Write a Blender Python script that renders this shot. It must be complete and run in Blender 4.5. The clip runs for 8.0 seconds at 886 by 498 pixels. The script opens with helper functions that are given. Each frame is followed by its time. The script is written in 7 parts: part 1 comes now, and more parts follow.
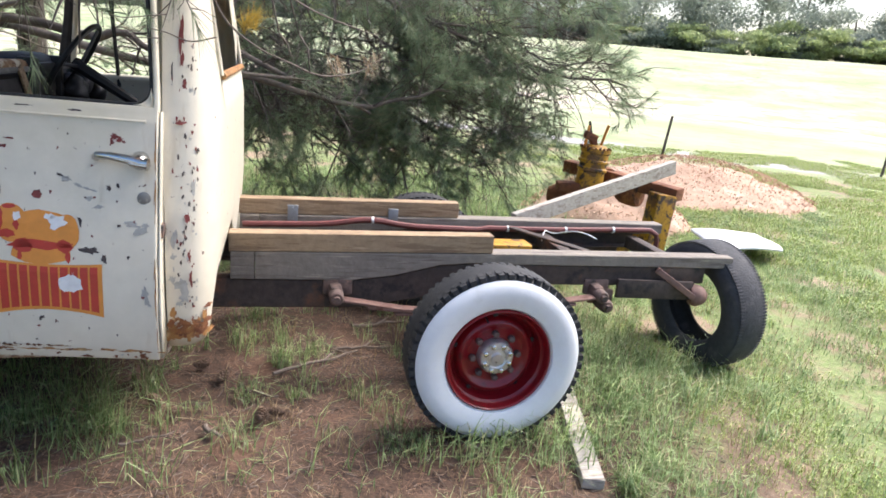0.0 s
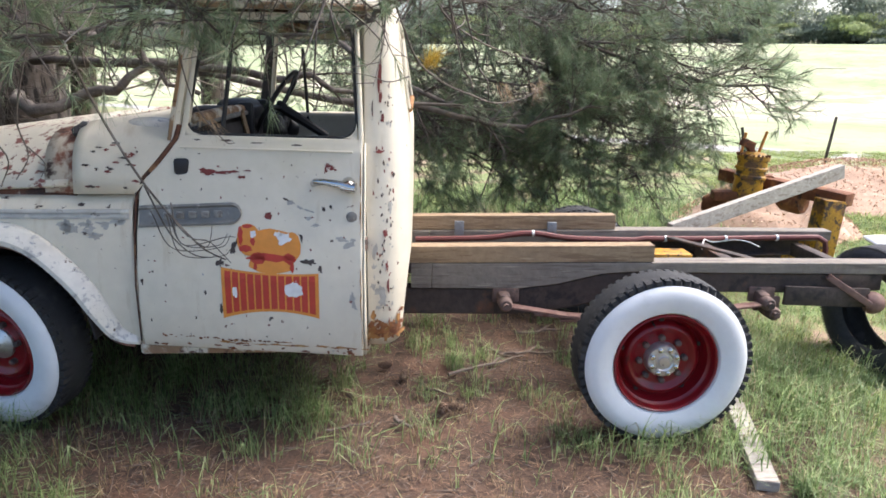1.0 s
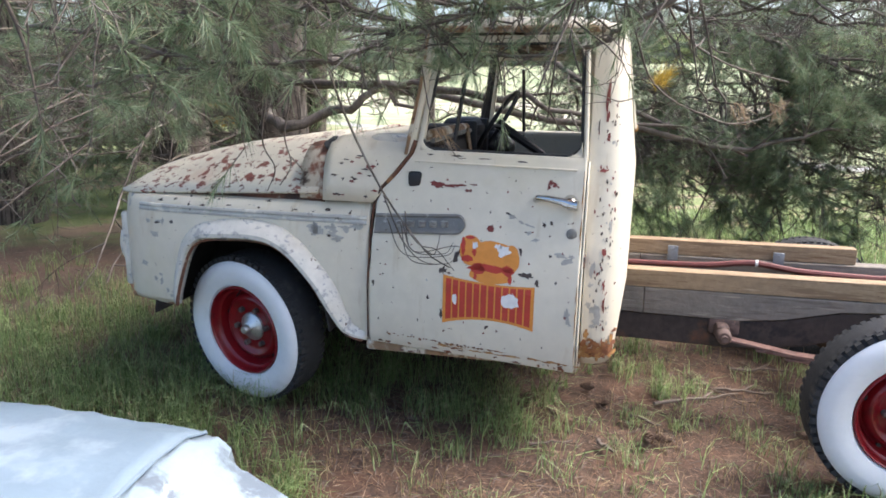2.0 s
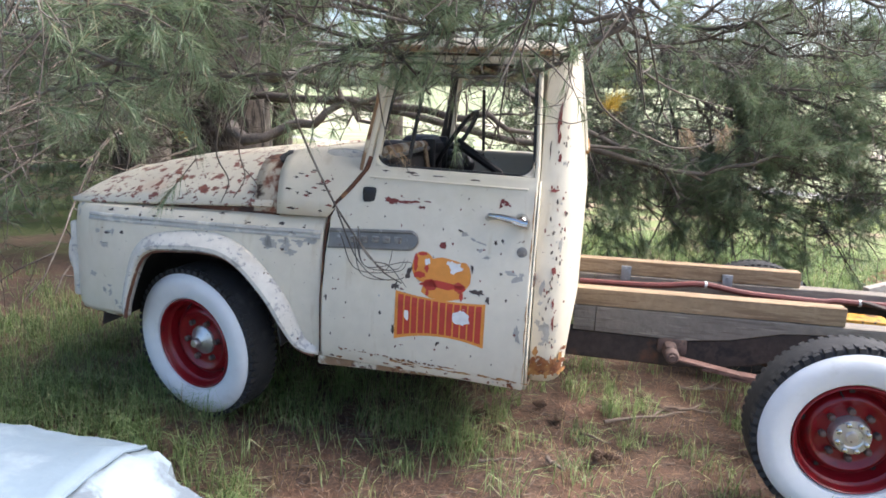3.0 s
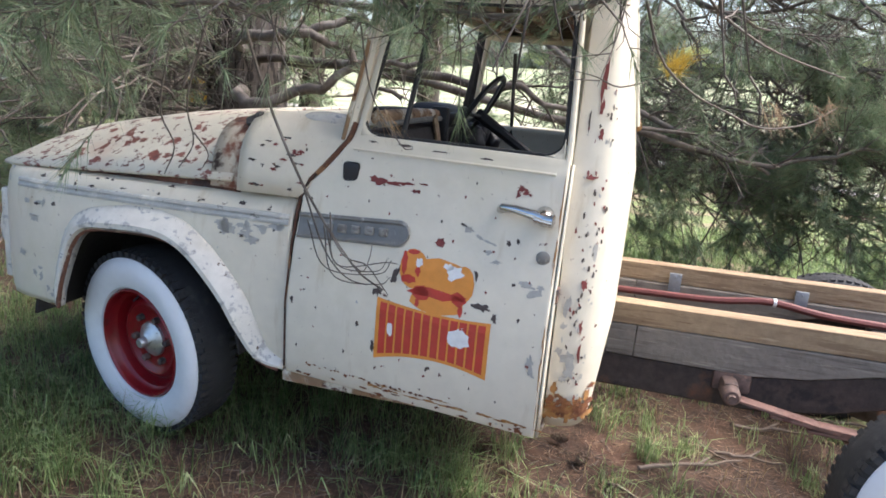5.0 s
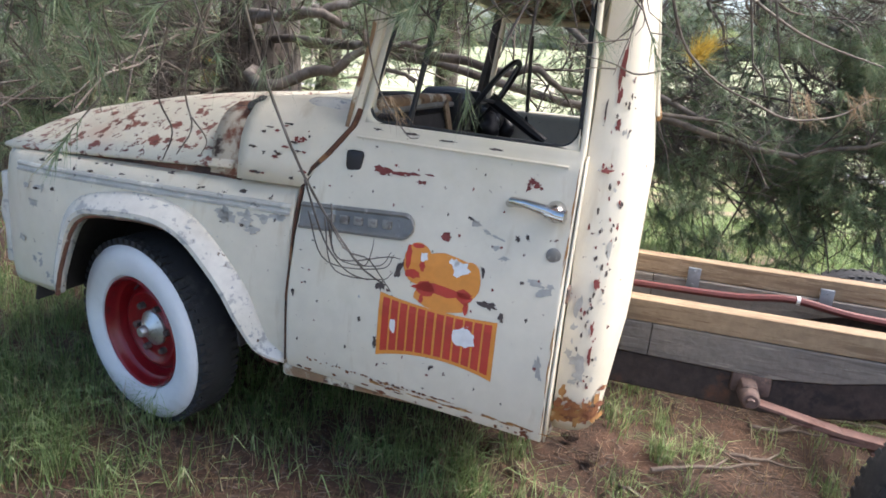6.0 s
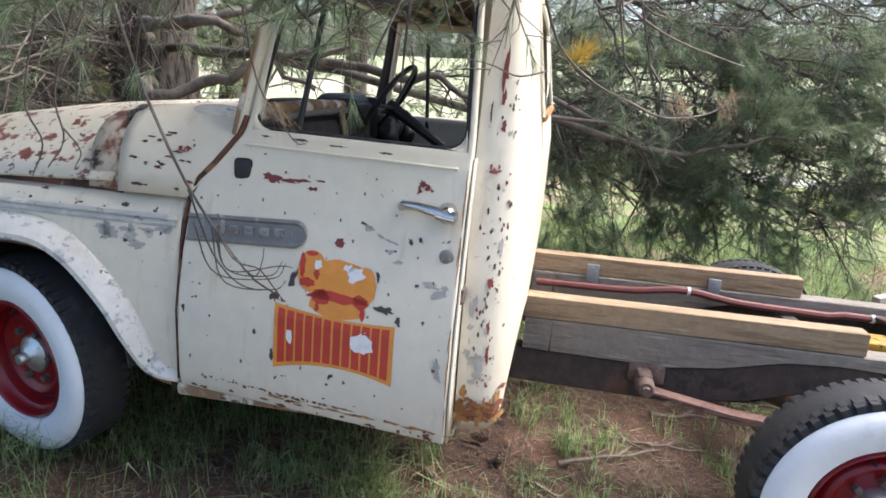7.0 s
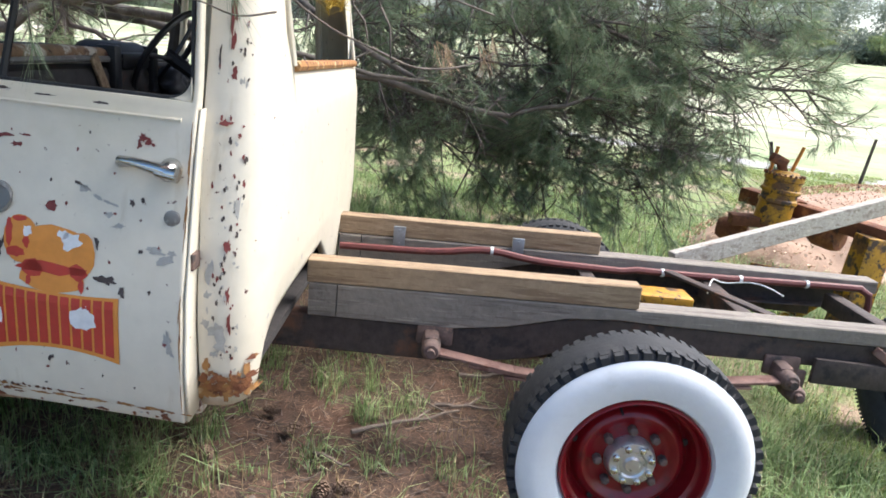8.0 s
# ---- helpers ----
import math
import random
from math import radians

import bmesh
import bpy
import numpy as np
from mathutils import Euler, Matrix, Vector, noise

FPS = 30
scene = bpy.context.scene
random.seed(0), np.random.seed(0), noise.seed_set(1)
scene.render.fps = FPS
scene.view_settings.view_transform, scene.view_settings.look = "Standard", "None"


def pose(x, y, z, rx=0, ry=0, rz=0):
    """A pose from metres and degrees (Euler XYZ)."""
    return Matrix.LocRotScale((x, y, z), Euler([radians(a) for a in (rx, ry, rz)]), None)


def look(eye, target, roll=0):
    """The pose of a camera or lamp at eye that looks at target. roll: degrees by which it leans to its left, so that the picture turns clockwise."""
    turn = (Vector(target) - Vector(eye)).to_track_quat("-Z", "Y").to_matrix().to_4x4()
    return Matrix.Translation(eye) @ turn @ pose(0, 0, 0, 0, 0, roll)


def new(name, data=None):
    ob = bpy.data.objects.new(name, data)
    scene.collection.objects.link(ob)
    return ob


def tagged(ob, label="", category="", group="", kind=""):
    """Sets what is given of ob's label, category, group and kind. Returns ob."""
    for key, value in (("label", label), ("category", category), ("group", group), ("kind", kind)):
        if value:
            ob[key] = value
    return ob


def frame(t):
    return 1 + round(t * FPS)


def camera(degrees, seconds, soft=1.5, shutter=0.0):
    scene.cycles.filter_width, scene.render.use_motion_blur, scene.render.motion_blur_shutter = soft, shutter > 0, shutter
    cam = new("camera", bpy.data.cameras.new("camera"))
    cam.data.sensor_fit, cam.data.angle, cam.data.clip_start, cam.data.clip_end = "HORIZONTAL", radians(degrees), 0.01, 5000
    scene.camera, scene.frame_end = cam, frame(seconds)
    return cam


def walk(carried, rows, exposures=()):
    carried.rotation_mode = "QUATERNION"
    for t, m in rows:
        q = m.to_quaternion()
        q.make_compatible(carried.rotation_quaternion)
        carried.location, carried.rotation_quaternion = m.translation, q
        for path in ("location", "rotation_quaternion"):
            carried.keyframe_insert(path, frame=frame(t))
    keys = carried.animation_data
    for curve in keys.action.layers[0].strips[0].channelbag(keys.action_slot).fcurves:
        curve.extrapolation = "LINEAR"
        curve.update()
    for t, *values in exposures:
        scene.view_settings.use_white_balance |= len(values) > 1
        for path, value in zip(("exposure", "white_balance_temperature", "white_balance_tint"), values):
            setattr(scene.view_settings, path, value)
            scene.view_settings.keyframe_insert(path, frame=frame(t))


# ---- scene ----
cam = camera(67.0, 8.0, soft=1.7)
PATH = [
    (0, (-0.945, -2.299, 1.510), (-0.461, -0.434, 0.974), 5.4),
    (0.5, (-0.971, -2.438, 1.532), (-0.444, -0.575, 1.033), 3.4),
    (1, (-1.116, -2.519, 1.538), (-1.036, -0.587, 1.028), 1.2),
    (1.5, (-1.200, -2.562, 1.551), (-1.571, -0.657, 1.067), 1.3),
    (1.7, (-1.225, -2.568, 1.540), (-1.699, -0.686, 1.059), 0.6),
    (2.8, (-1.179, -2.593, 1.526), (-1.614, -0.684, 1.120), 2.8),
    (3, (-1.159, -2.579, 1.533), (-1.547, -0.661, 1.123), 2.7),
    (3.5, (-1.143, -2.470, 1.531), (-1.398, -0.522, 1.156), 3.5),
    (4, (-1.079, -2.255, 1.497), (-1.478, -0.328, 1.139), 3.6),
    (4.5, (-1.086, -2.072, 1.465), (-1.569, -0.191, 0.989), 4.0),
    (5, (-1.171, -1.929, 1.461), (-1.658, -0.047, 0.990), 5.0),
    (5.2, (-1.170, -1.908, 1.448), (-1.706, -0.039, 0.980), 5.5),
    (6.3, (-1.161, -1.807, 1.498), (-1.681, 0.047, 0.956), 5.7),
    (6.5, (-1.129, -1.806, 1.508), (-1.548, 0.080, 0.992), 5.4),
    (7, (-1.094, -1.800, 1.469), (-1.396, 0.117, 0.987), 4.8),
    (7.5, (-0.957, -1.786, 1.483), (-1.180, 0.132, 0.963), 4.6),
    (8, (-0.716, -1.647, 1.453), (-0.674, 0.277, 0.908), 6.1),
]
walk(cam, [(t, look(eye, target, roll)) for t, eye, target, roll in PATH], exposures=[(0, 1.16, 6400, 13), (1, 1.14, 6400, 13), (1.5, 1.22, 6400, 13), (3, 1.33, 6400, 13), (5, 1.35, 6400, 13), (6.5, 1.30, 6400, 13), (7.5, 1.23, 6280, 11), (8, 1.15, 6230, 10)])

# ---------------------------------------------------------------- world and light
SUN_EL, SUN_AZ = 55.0, 16.0      # degrees up; degrees from +x towards +y
world = bpy.data.worlds.new("world")
scene.world = world
world.use_nodes = True
_wn = world.node_tree.nodes
_sky = _wn.new("ShaderNodeTexSky")
_sky.sky_type, _sky.sun_disc = "NISHITA", False
_sky.sun_elevation, _sky.sun_rotation = radians(SUN_EL), radians(90 - SUN_AZ)
_sky.air_density, _sky.dust_density, _sky.ozone_density = 1.0, 4.0, 0.6
_soft = _wn.new("ShaderNodeHueSaturation")
_soft.inputs["Saturation"].default_value = 1.2
world.node_tree.links.new(_sky.outputs[0], _soft.inputs["Color"])
world.node_tree.links.new(_soft.outputs[0], _wn["Background"].inputs["Color"])
_wn["Background"].inputs["Strength"].default_value = 0.15
sun = new("sun", bpy.data.lights.new("sun", "SUN"))
sun.data.energy, sun.data.angle, sun.data.color = 3.1, radians(36), (1.0, 0.985, 0.975)
_d = Vector((math.cos(radians(SUN_EL)) * math.cos(radians(SUN_AZ)), math.cos(radians(SUN_EL)) * math.sin(radians(SUN_AZ)), math.sin(radians(SUN_EL))))
sun.rotation_euler = _d.to_track_quat("Z", "Y").to_euler()

# ---------------------------------------------------------------- materials
def mat(name, base, rough=0.6, metal=0.0, layers=(), bump=0.0, bump_scale=40.0, spec=0.5, coord="Object", translucent=0.0, grain=0.12, grain_scale=25.0, emit=0.0):
    """A surface: a base colour with fine grain, then layers of (colour, scale, threshold, softness[, stretch]) laid on by noise."""
    m = bpy.data.materials.new(name)
    m.use_nodes = True
    nt = m.node_tree
    n, l = nt.nodes, nt.links
    bs = n["Principled BSDF"]
    tc = n.new("ShaderNodeTexCoord")
    src = tc.outputs[coord]

    def noise_tex(scale, detail=4.0, stretch=(1, 1, 1), offset=0.0):
        mp = n.new("ShaderNodeMapping")
        mp.inputs["Scale"].default_value = stretch
        mp.inputs["Location"].default_value = (offset, offset * 0.7, offset * 1.3)
        l.new(src, mp.inputs["Vector"])
        t = n.new("ShaderNodeTexNoise")
        t.inputs["Scale"].default_value, t.inputs["Detail"].default_value, t.inputs["Roughness"].default_value = scale, detail, 0.62
        l.new(mp.outputs[0], t.inputs["Vector"])
        return t.outputs["Fac"]

    def ramp(fac, lo, hi):
        r = n.new("ShaderNodeMapRange")
        r.inputs["From Min"].default_value, r.inputs["From Max"].default_value = lo, hi
        l.new(fac, r.inputs["Value"])
        return r.outputs[0]

    def mix(fac, a, b):
        x = n.new("ShaderNodeMix")
        x.data_type = "RGBA"
        l.new(fac, x.inputs[0])
        for s, v in ((x.inputs[6], a), (x.inputs[7], b)):
            if isinstance(v, tuple):
                s.default_value = (*v, 1)
            else:
                l.new(v, s)
        return x.outputs[2]

    dark = tuple(c * (1 - grain * 2) for c in base)
    light = tuple(min(1, c * (1 + grain * 1.3)) for c in base)
    col = mix(ramp(noise_tex(grain_scale, 6.0), 0.3, 0.7), dark, light)
    big = mix(ramp(noise_tex(grain_scale / 9, 3.0, offset=5.0), 0.3, 0.7), tuple(c * 0.85 for c in base), light)
    half = n.new("ShaderNodeMix")
    half.data_type = "RGBA"
    half.inputs[0].default_value = 0.45
    l.new(col, half.inputs[6]), l.new(big, half.inputs[7])
    col = half.outputs[2]
    rgh = None
    for i, layer in enumerate(layers):
        colour, scale, lo, soft = layer[:4]
        stretch = layer[4] if len(layer) > 4 else (1, 1, 1)
        fac = ramp(noise_tex(scale, 6.0, stretch, 11.0 + 7 * i), lo, lo + soft)
        col = mix(fac, col, colour)
    l.new(col, bs.inputs["Base Color"])
    bs.inputs["Roughness"].default_value, bs.inputs["Metallic"].default_value = rough, metal
    bs.inputs["Specular IOR Level"].default_value = spec
    if bump:
        b = n.new("ShaderNodeBump")
        b.inputs["Strength"].default_value, b.inputs["Distance"].default_value = bump, 0.01
        l.new(noise_tex(bump_scale, 8.0, offset=3.0), b.inputs["Height"])
        l.new(b.outputs[0], bs.inputs["Normal"])
    if translucent:
        t = n.new("ShaderNodeBsdfTranslucent")
        l.new(col, t.inputs["Color"])
        ms = n.new("ShaderNodeMixShader")
        ms.inputs[0].default_value = translucent
        l.new(bs.outputs[0], ms.inputs[1]), l.new(t.outputs[0], ms.inputs[2])
        l.new(ms.outputs[0], n["Material Output"].inputs["Surface"])
    return m


def island_mat(name, a, b, rough=0.55, translucent=0.0, c=None, share=0.1):
    """Leaves and blades: each loose piece takes its own shade between a and b; a share of them the colour c."""
    m = bpy.data.materials.new(name)
    m.use_nodes = True
    n, l = m.node_tree.nodes, m.node_tree.links
    g = n.new("ShaderNodeNewGeometry")
    r = n.new("ShaderNodeValToRGB")
    e = r.color_ramp.elements
    e[0].color, e[1].color = (*a, 1), (*b, 1)
    if c:
        e[1].position = 1 - share
        x = e.new(1.0)
        x.color = (*c, 1)
    l.new(g.outputs["Random Per Island"], r.inputs[0])
    bs = n["Principled BSDF"]
    l.new(r.outputs[0], bs.inputs["Base Color"])
    bs.inputs["Roughness"].default_value = rough
    if translucent:
        t = n.new("ShaderNodeBsdfTranslucent")
        l.new(r.outputs[0], t.inputs["Color"])
        ms = n.new("ShaderNodeMixShader")
        ms.inputs[0].default_value = translucent
        l.new(bs.outputs[0], ms.inputs[1]), l.new(t.outputs[0], ms.inputs[2])
        l.new(ms.outputs[0], n["Material Output"].inputs["Surface"])
    return m


RUSTC, PRIMER, GREYC = (0.16, 0.055, 0.022), (0.17, 0.035, 0.03), (0.33, 0.34, 0.34)
CREAM = (0.66, 0.607, 0.487)
M = {}
M["paint"] = mat("cream_paint", CREAM, 0.38, grain=0.05, grain_scale=14,
                 layers=[((0.58, 0.53, 0.38), 2.3, 0.54, 0.25), ((0.50, 0.42, 0.29), 3.2, 0.60, 0.16, (3.5, 1, 0.6)), (GREYC, 9.0, 0.685, 0.03), ((0.11, 0.05, 0.04), 26.0, 0.685, 0.015), ((0.20, 0.10, 0.06), 60.0, 0.70, 0.02)], bump=0.06, bump_scale=30)
M["bonnet_paint"] = mat("bonnet_paint", (0.62, 0.58, 0.47), 0.45, grain=0.06, grain_scale=14,
                        layers=[((0.55, 0.45, 0.35), 4.0, 0.54, 0.16), ((0.20, 0.065, 0.047), 15.0, 0.572, 0.035), ((0.13, 0.047, 0.037), 28.0, 0.59, 0.03), ((0.08, 0.04, 0.03), 50.0, 0.68, 0.03)], bump=0.08)
M["flare_paint"] = mat("worn_fender_paint", (0.64, 0.615, 0.545), 0.27, grain=0.08, layers=[((0.50, 0.46, 0.37), 3.0, 0.53, 0.2), ((0.38, 0.37, 0.35), 16.0, 0.565, 0.05), (GREYC, 30.0, 0.60, 0.05), ((0.12, 0.08, 0.06), 30.0, 0.665, 0.02)], bump=0.08)
M["rust"] = mat("rust", RUSTC, 0.85, grain=0.3, grain_scale=30, layers=[((0.30, 0.13, 0.045), 12.0, 0.52, 0.15), ((0.05, 0.025, 0.018), 18.0, 0.58, 0.1)], bump=0.5, bump_scale=90)
M["dash"] = mat("dark_dash_steel", (0.03, 0.026, 0.024), 0.7, grain=0.3, layers=[((0.10, 0.045, 0.028), 7, 0.58, 0.08), ((0.20, 0.18, 0.15), 14, 0.68, 0.04)], bump=0.2)
M["rust_edge"] = mat("rusted_paint_edge", (0.27, 0.165, 0.09), 0.75, grain=0.25, layers=[((0.60, 0.55, 0.44), 9.0, 0.52, 0.06), ((0.09, 0.035, 0.02), 24.0, 0.58, 0.06)], bump=0.3)
M["seam"] = mat("dark_rust_seam", (0.10, 0.042, 0.024), 0.85, grain=0.35, layers=[((0.03, 0.017, 0.012), 7, 0.50, 0.08), ((0.24, 0.12, 0.055), 16, 0.58, 0.06)], bump=0.4)
M["emblem_face"] = mat("worn_emblem_faces", (0.27, 0.265, 0.245), 0.5, 0.2, layers=[((0.14, 0.13, 0.12), 40, 0.52, 0.08)], bump=0.15)
M["lining"] = mat("rusty_roof_lining", (0.12, 0.08, 0.055), 0.85, grain=0.3, layers=[((0.05, 0.03, 0.022), 5, 0.52, 0.12), ((0.24, 0.17, 0.12), 8, 0.58, 0.08)], bump=0.3)
M["primer"] = mat("red_primer", PRIMER, 0.7, grain=0.25, grain_scale=60)
M["chip_dark"] = mat("bare_dark_metal", (0.06, 0.045, 0.04), 0.7, grain=0.3, grain_scale=60)
M["chip_grey"] = mat("grey_undercoat", (0.37, 0.36, 0.325), 0.6, grain=0.15, grain_scale=60)
M["chip_white"] = mat("white_undercoat", (0.72, 0.72, 0.70), 0.6, grain=0.08, grain_scale=60)
M["trim_grey"] = mat("dull_trim_metal", (0.20, 0.195, 0.18), 0.5, 0.25, layers=[((0.42, 0.41, 0.37), 20, 0.60, 0.08), ((0.1, 0.08, 0.06), 30, 0.62, 0.05)], bump=0.15)
M["trim_paint"] = mat("greyed_trim_paint", (0.40, 0.40, 0.37), 0.5, grain=0.12, layers=[((0.60, 0.58, 0.50), 9, 0.53, 0.1), ((0.15, 0.14, 0.13), 25, 0.64, 0.05)], bump=0.12)
M["rust_streak"] = mat("rust_streaked_channel", (0.15, 0.065, 0.04), 0.8, grain=0.3, layers=[((0.05, 0.03, 0.025), 5, 0.50, 0.1), ((0.52, 0.45, 0.36), 11, 0.58, 0.06)], bump=0.3)
M["chrome"] = mat("chrome", (0.60, 0.59, 0.57), 0.2, 1.0, grain=0.05, layers=[((0.2, 0.16, 0.12), 60, 0.66, 0.05)])
M["cast"] = mat("silver_cast_metal", (0.62, 0.62, 0.60), 0.35, 0.8, layers=[((0.12, 0.10, 0.09), 45, 0.58, 0.1)], bump=0.2)
M["red_rim"] = mat("red_wheel_paint", (0.19, 0.006, 0.010), 0.30, grain=0.15, layers=[((0.10, 0.012, 0.012), 10, 0.58, 0.1), ((0.3, 0.2, 0.15), 60, 0.72, 0.03)], bump=0.08)
M["white_wall"] = mat("whitewall_rubber", (0.74, 0.755, 0.76), 0.6, grain=0.03, layers=[((0.56, 0.57, 0.55), 5, 0.62, 0.2), ((0.35, 0.33, 0.28), 40, 0.72, 0.05)], bump=0.1, bump_scale=60)
M["rubber"] = mat("black_rubber", (0.022, 0.023, 0.025), 0.75, grain=0.2, layers=[((0.07, 0.065, 0.06), 9, 0.56, 0.2)], bump=0.25, bump_scale=70)
M["old_rubber"] = mat("weathered_rubber", (0.045, 0.046, 0.05), 0.85, grain=0.25, layers=[((0.11, 0.105, 0.10), 7, 0.55, 0.2)], bump=0.4, bump_scale=60)
M["black"] = mat("black_plastic", (0.012, 0.012, 0.015), 0.45, grain=0.2)
M["under"] = mat("underbody_grime", (0.03, 0.026, 0.024), 0.85, grain=0.3, bump=0.3)
M["frame_steel"] = mat("dark_rusty_frame", (0.055, 0.040, 0.034), 0.75, grain=0.35, layers=[((0.14, 0.065, 0.035), 6, 0.57, 0.12), ((0.02, 0.018, 0.017), 12, 0.55, 0.1)], bump=0.4)
M["pink_steel"] = mat("red_oxide_spring_steel", (0.21, 0.12, 0.095), 0.7, grain=0.25, layers=[((0.12, 0.05, 0.035), 14, 0.55, 0.1)], bump=0.4)
WG = (1.2, 14, 14)
M["new_timber"] = mat("fresh_sawn_timber", (0.31, 0.222, 0.135), 0.8, grain=0.18, layers=[((0.21, 0.14, 0.082), 3.0, 0.50, 0.10, WG), ((0.41, 0.31, 0.20), 5.0, 0.58, 0.1, WG), ((0.17, 0.095, 0.045), 6.0, 0.60, 0.06, (1.0, 20, 26)), ((0.10, 0.055, 0.03), 11, 0.68, 0.04, (2, 5, 5))], bump=0.25, bump_scale=60)
M["old_timber"] = mat("weathered_grey_timber", (0.21, 0.185, 0.155), 0.85, grain=0.15, layers=[((0.12, 0.10, 0.085), 3.0, 0.53, 0.12, WG), ((0.30, 0.27, 0.22), 5.0, 0.58, 0.1, WG)], bump=0.5, bump_scale=50)
M["pale_timber"] = mat("pale_weathered_timber", (0.41, 0.375, 0.325), 0.85, grain=0.16, layers=[((0.24, 0.20, 0.165), 3.0, 0.52, 0.12, WG), ((0.58, 0.55, 0.48), 6.0, 0.58, 0.1, WG)], bump=0.45, bump_scale=50)
M["hanger"] = mat("grimy_brown_hanger", (0.13, 0.085, 0.07), 0.8, grain=0.3, layers=[((0.05, 0.038, 0.033), 14, 0.52, 0.1), ((0.22, 0.13, 0.09), 20, 0.60, 0.06)], bump=0.4)
M["galv"] = mat("galvanised_plate", (0.28, 0.30, 0.32), 0.5, 0.5, layers=[((0.2, 0.2, 0.2), 25, 0.55, 0.1)])
M["red_hose"] = mat("red_brown_conduit", (0.13, 0.032, 0.027), 0.6, grain=0.2, layers=[((0.10, 0.035, 0.03), 12, 0.56, 0.1)], bump=0.1)
M["yellow"] = mat("chipped_yellow_paint", (0.44, 0.22, 0.012), 0.55, grain=0.25, layers=[((0.16, 0.075, 0.025), 9, 0.52, 0.07), ((0.06, 0.033, 0.018), 15, 0.535, 0.05), ((0.035, 0.022, 0.015), 26, 0.60, 0.04)], bump=0.35)
M["orange_decal"] = mat("orange_sign_paint", (0.66, 0.25, 0.035), 0.45, grain=0.1, layers=[((0.68, 0.62, 0.48), 22, 0.70, 0.04)])
M["red_decal"] = mat("red_sign_paint", (0.45, 0.035, 0.018), 0.45, grain=0.12, layers=[((0.66, 0.58, 0.44), 24, 0.72, 0.03)])
M["bark"] = mat("pine_bark", (0.105, 0.085, 0.07), 0.95, grain=0.35, grain_scale=18, layers=[((0.20, 0.175, 0.155), 5, 0.53, 0.12, (3, 3, 0.5)), ((0.022, 0.017, 0.014), 6, 0.52, 0.07, (4, 4, 0.55)), ((0.018, 0.014, 0.012), 14, 0.58, 0.06, (3, 3, 0.6))], bump=1.0, bump_scale=14)
M["twig"] = mat("grey_pine_twig", (0.135, 0.112, 0.092), 0.9, grain=0.3, grain_scale=40, layers=[((0.25, 0.225, 0.195), 6, 0.54, 0.15), ((0.065, 0.052, 0.043), 3, 0.50, 0.1)], bump=0.5)
M["stick"] = mat("dead_stick", (0.18, 0.14, 0.11), 0.9, grain=0.25, grain_scale=40, layers=[((0.12, 0.09, 0.07), 8, 0.55, 0.12)], bump=0.5)
M["cone"] = mat("pine_cone_scales", (0.19, 0.125, 0.085), 0.85, grain=0.35, bump=0.4)
M["tarp"] = mat("pale_blue_vinyl", (0.18, 0.24, 0.29), 0.45, grain=0.08, grain_scale=9, layers=[((0.25, 0.31, 0.36), 3, 0.50, 0.1), ((0.22, 0.22, 0.21), 10, 0.66, 0.06)], bump=0.15)
M["tarp_flap"] = mat("shiny_crumpled_vinyl", (0.27, 0.34, 0.39), 0.28, grain=0.1, grain_scale=9, layers=[((0.14, 0.17, 0.20), 5, 0.52, 0.08), ((0.38, 0.43, 0.46), 9, 0.58, 0.06)], bump=0.3, bump_scale=20)
M["clod"] = island_mat("soil_clods", (0.44, 0.25, 0.15), (0.68, 0.50, 0.37), 0.95)
M["soil_pile"] = mat("red_soil", (0.42, 0.285, 0.20), 0.95, grain=0.25, grain_scale=6, layers=[((0.56, 0.42, 0.31), 3, 0.55, 0.12)], bump=0.8, bump_scale=12)
M["slab"] = mat("white_sheet_iron", (0.75, 0.76, 0.76), 0.5, grain=0.05, layers=[((0.5, 0.5, 0.48), 4, 0.6, 0.1)])
M["grass"] = island_mat("grass_blades", (0.11, 0.20, 0.06), (0.40, 0.52, 0.22), 0.40, 0.45, (0.46, 0.38, 0.24), 0.16)
M["lawn"] = island_mat("short_lawn_blades", (0.19, 0.28, 0.055), (0.44, 0.54, 0.17), 0.5, 0.35, (0.48, 0.40, 0.22), 0.2)
M["channel"] = mat("rusted_cream_channel", (0.19, 0.075, 0.045), 0.8, grain=0.3, layers=[((0.50, 0.43, 0.33), 6.0, 0.48, 0.07), ((0.055, 0.03, 0.022), 9.0, 0.58, 0.06)], bump=0.3)
M["orange_rust"] = mat("orange_rust_stain", (0.34, 0.17, 0.055), 0.8, grain=0.3, grain_scale=40, layers=[((0.15, 0.05, 0.025), 22.0, 0.52, 0.08), ((0.58, 0.46, 0.26), 15.0, 0.58, 0.08)], bump=0.3)
M["dry_grass"] = island_mat("dry_grass", (0.20, 0.14, 0.07), (0.36, 0.27, 0.14), 0.7, 0.2)
M["litter"] = island_mat("fallen_needles", (0.07, 0.037, 0.022), (0.25, 0.145, 0.085), 0.8, 0.0, (0.46, 0.34, 0.22), 0.10)
M["needles"] = island_mat("pine_needles", (0.085, 0.14, 0.068), (0.33, 0.41, 0.25), 0.40, 0.48, (0.36, 0.27, 0.17), 0.12)
M["yellow_needles"] = island_mat("yellowed_needles", (0.42, 0.30, 0.05), (0.60, 0.45, 0.10), 0.6, 0.2)
M["dead_needles"] = island_mat("dead_needles", (0.30, 0.20, 0.12), (0.50, 0.37, 0.23), 0.7, 0.1)
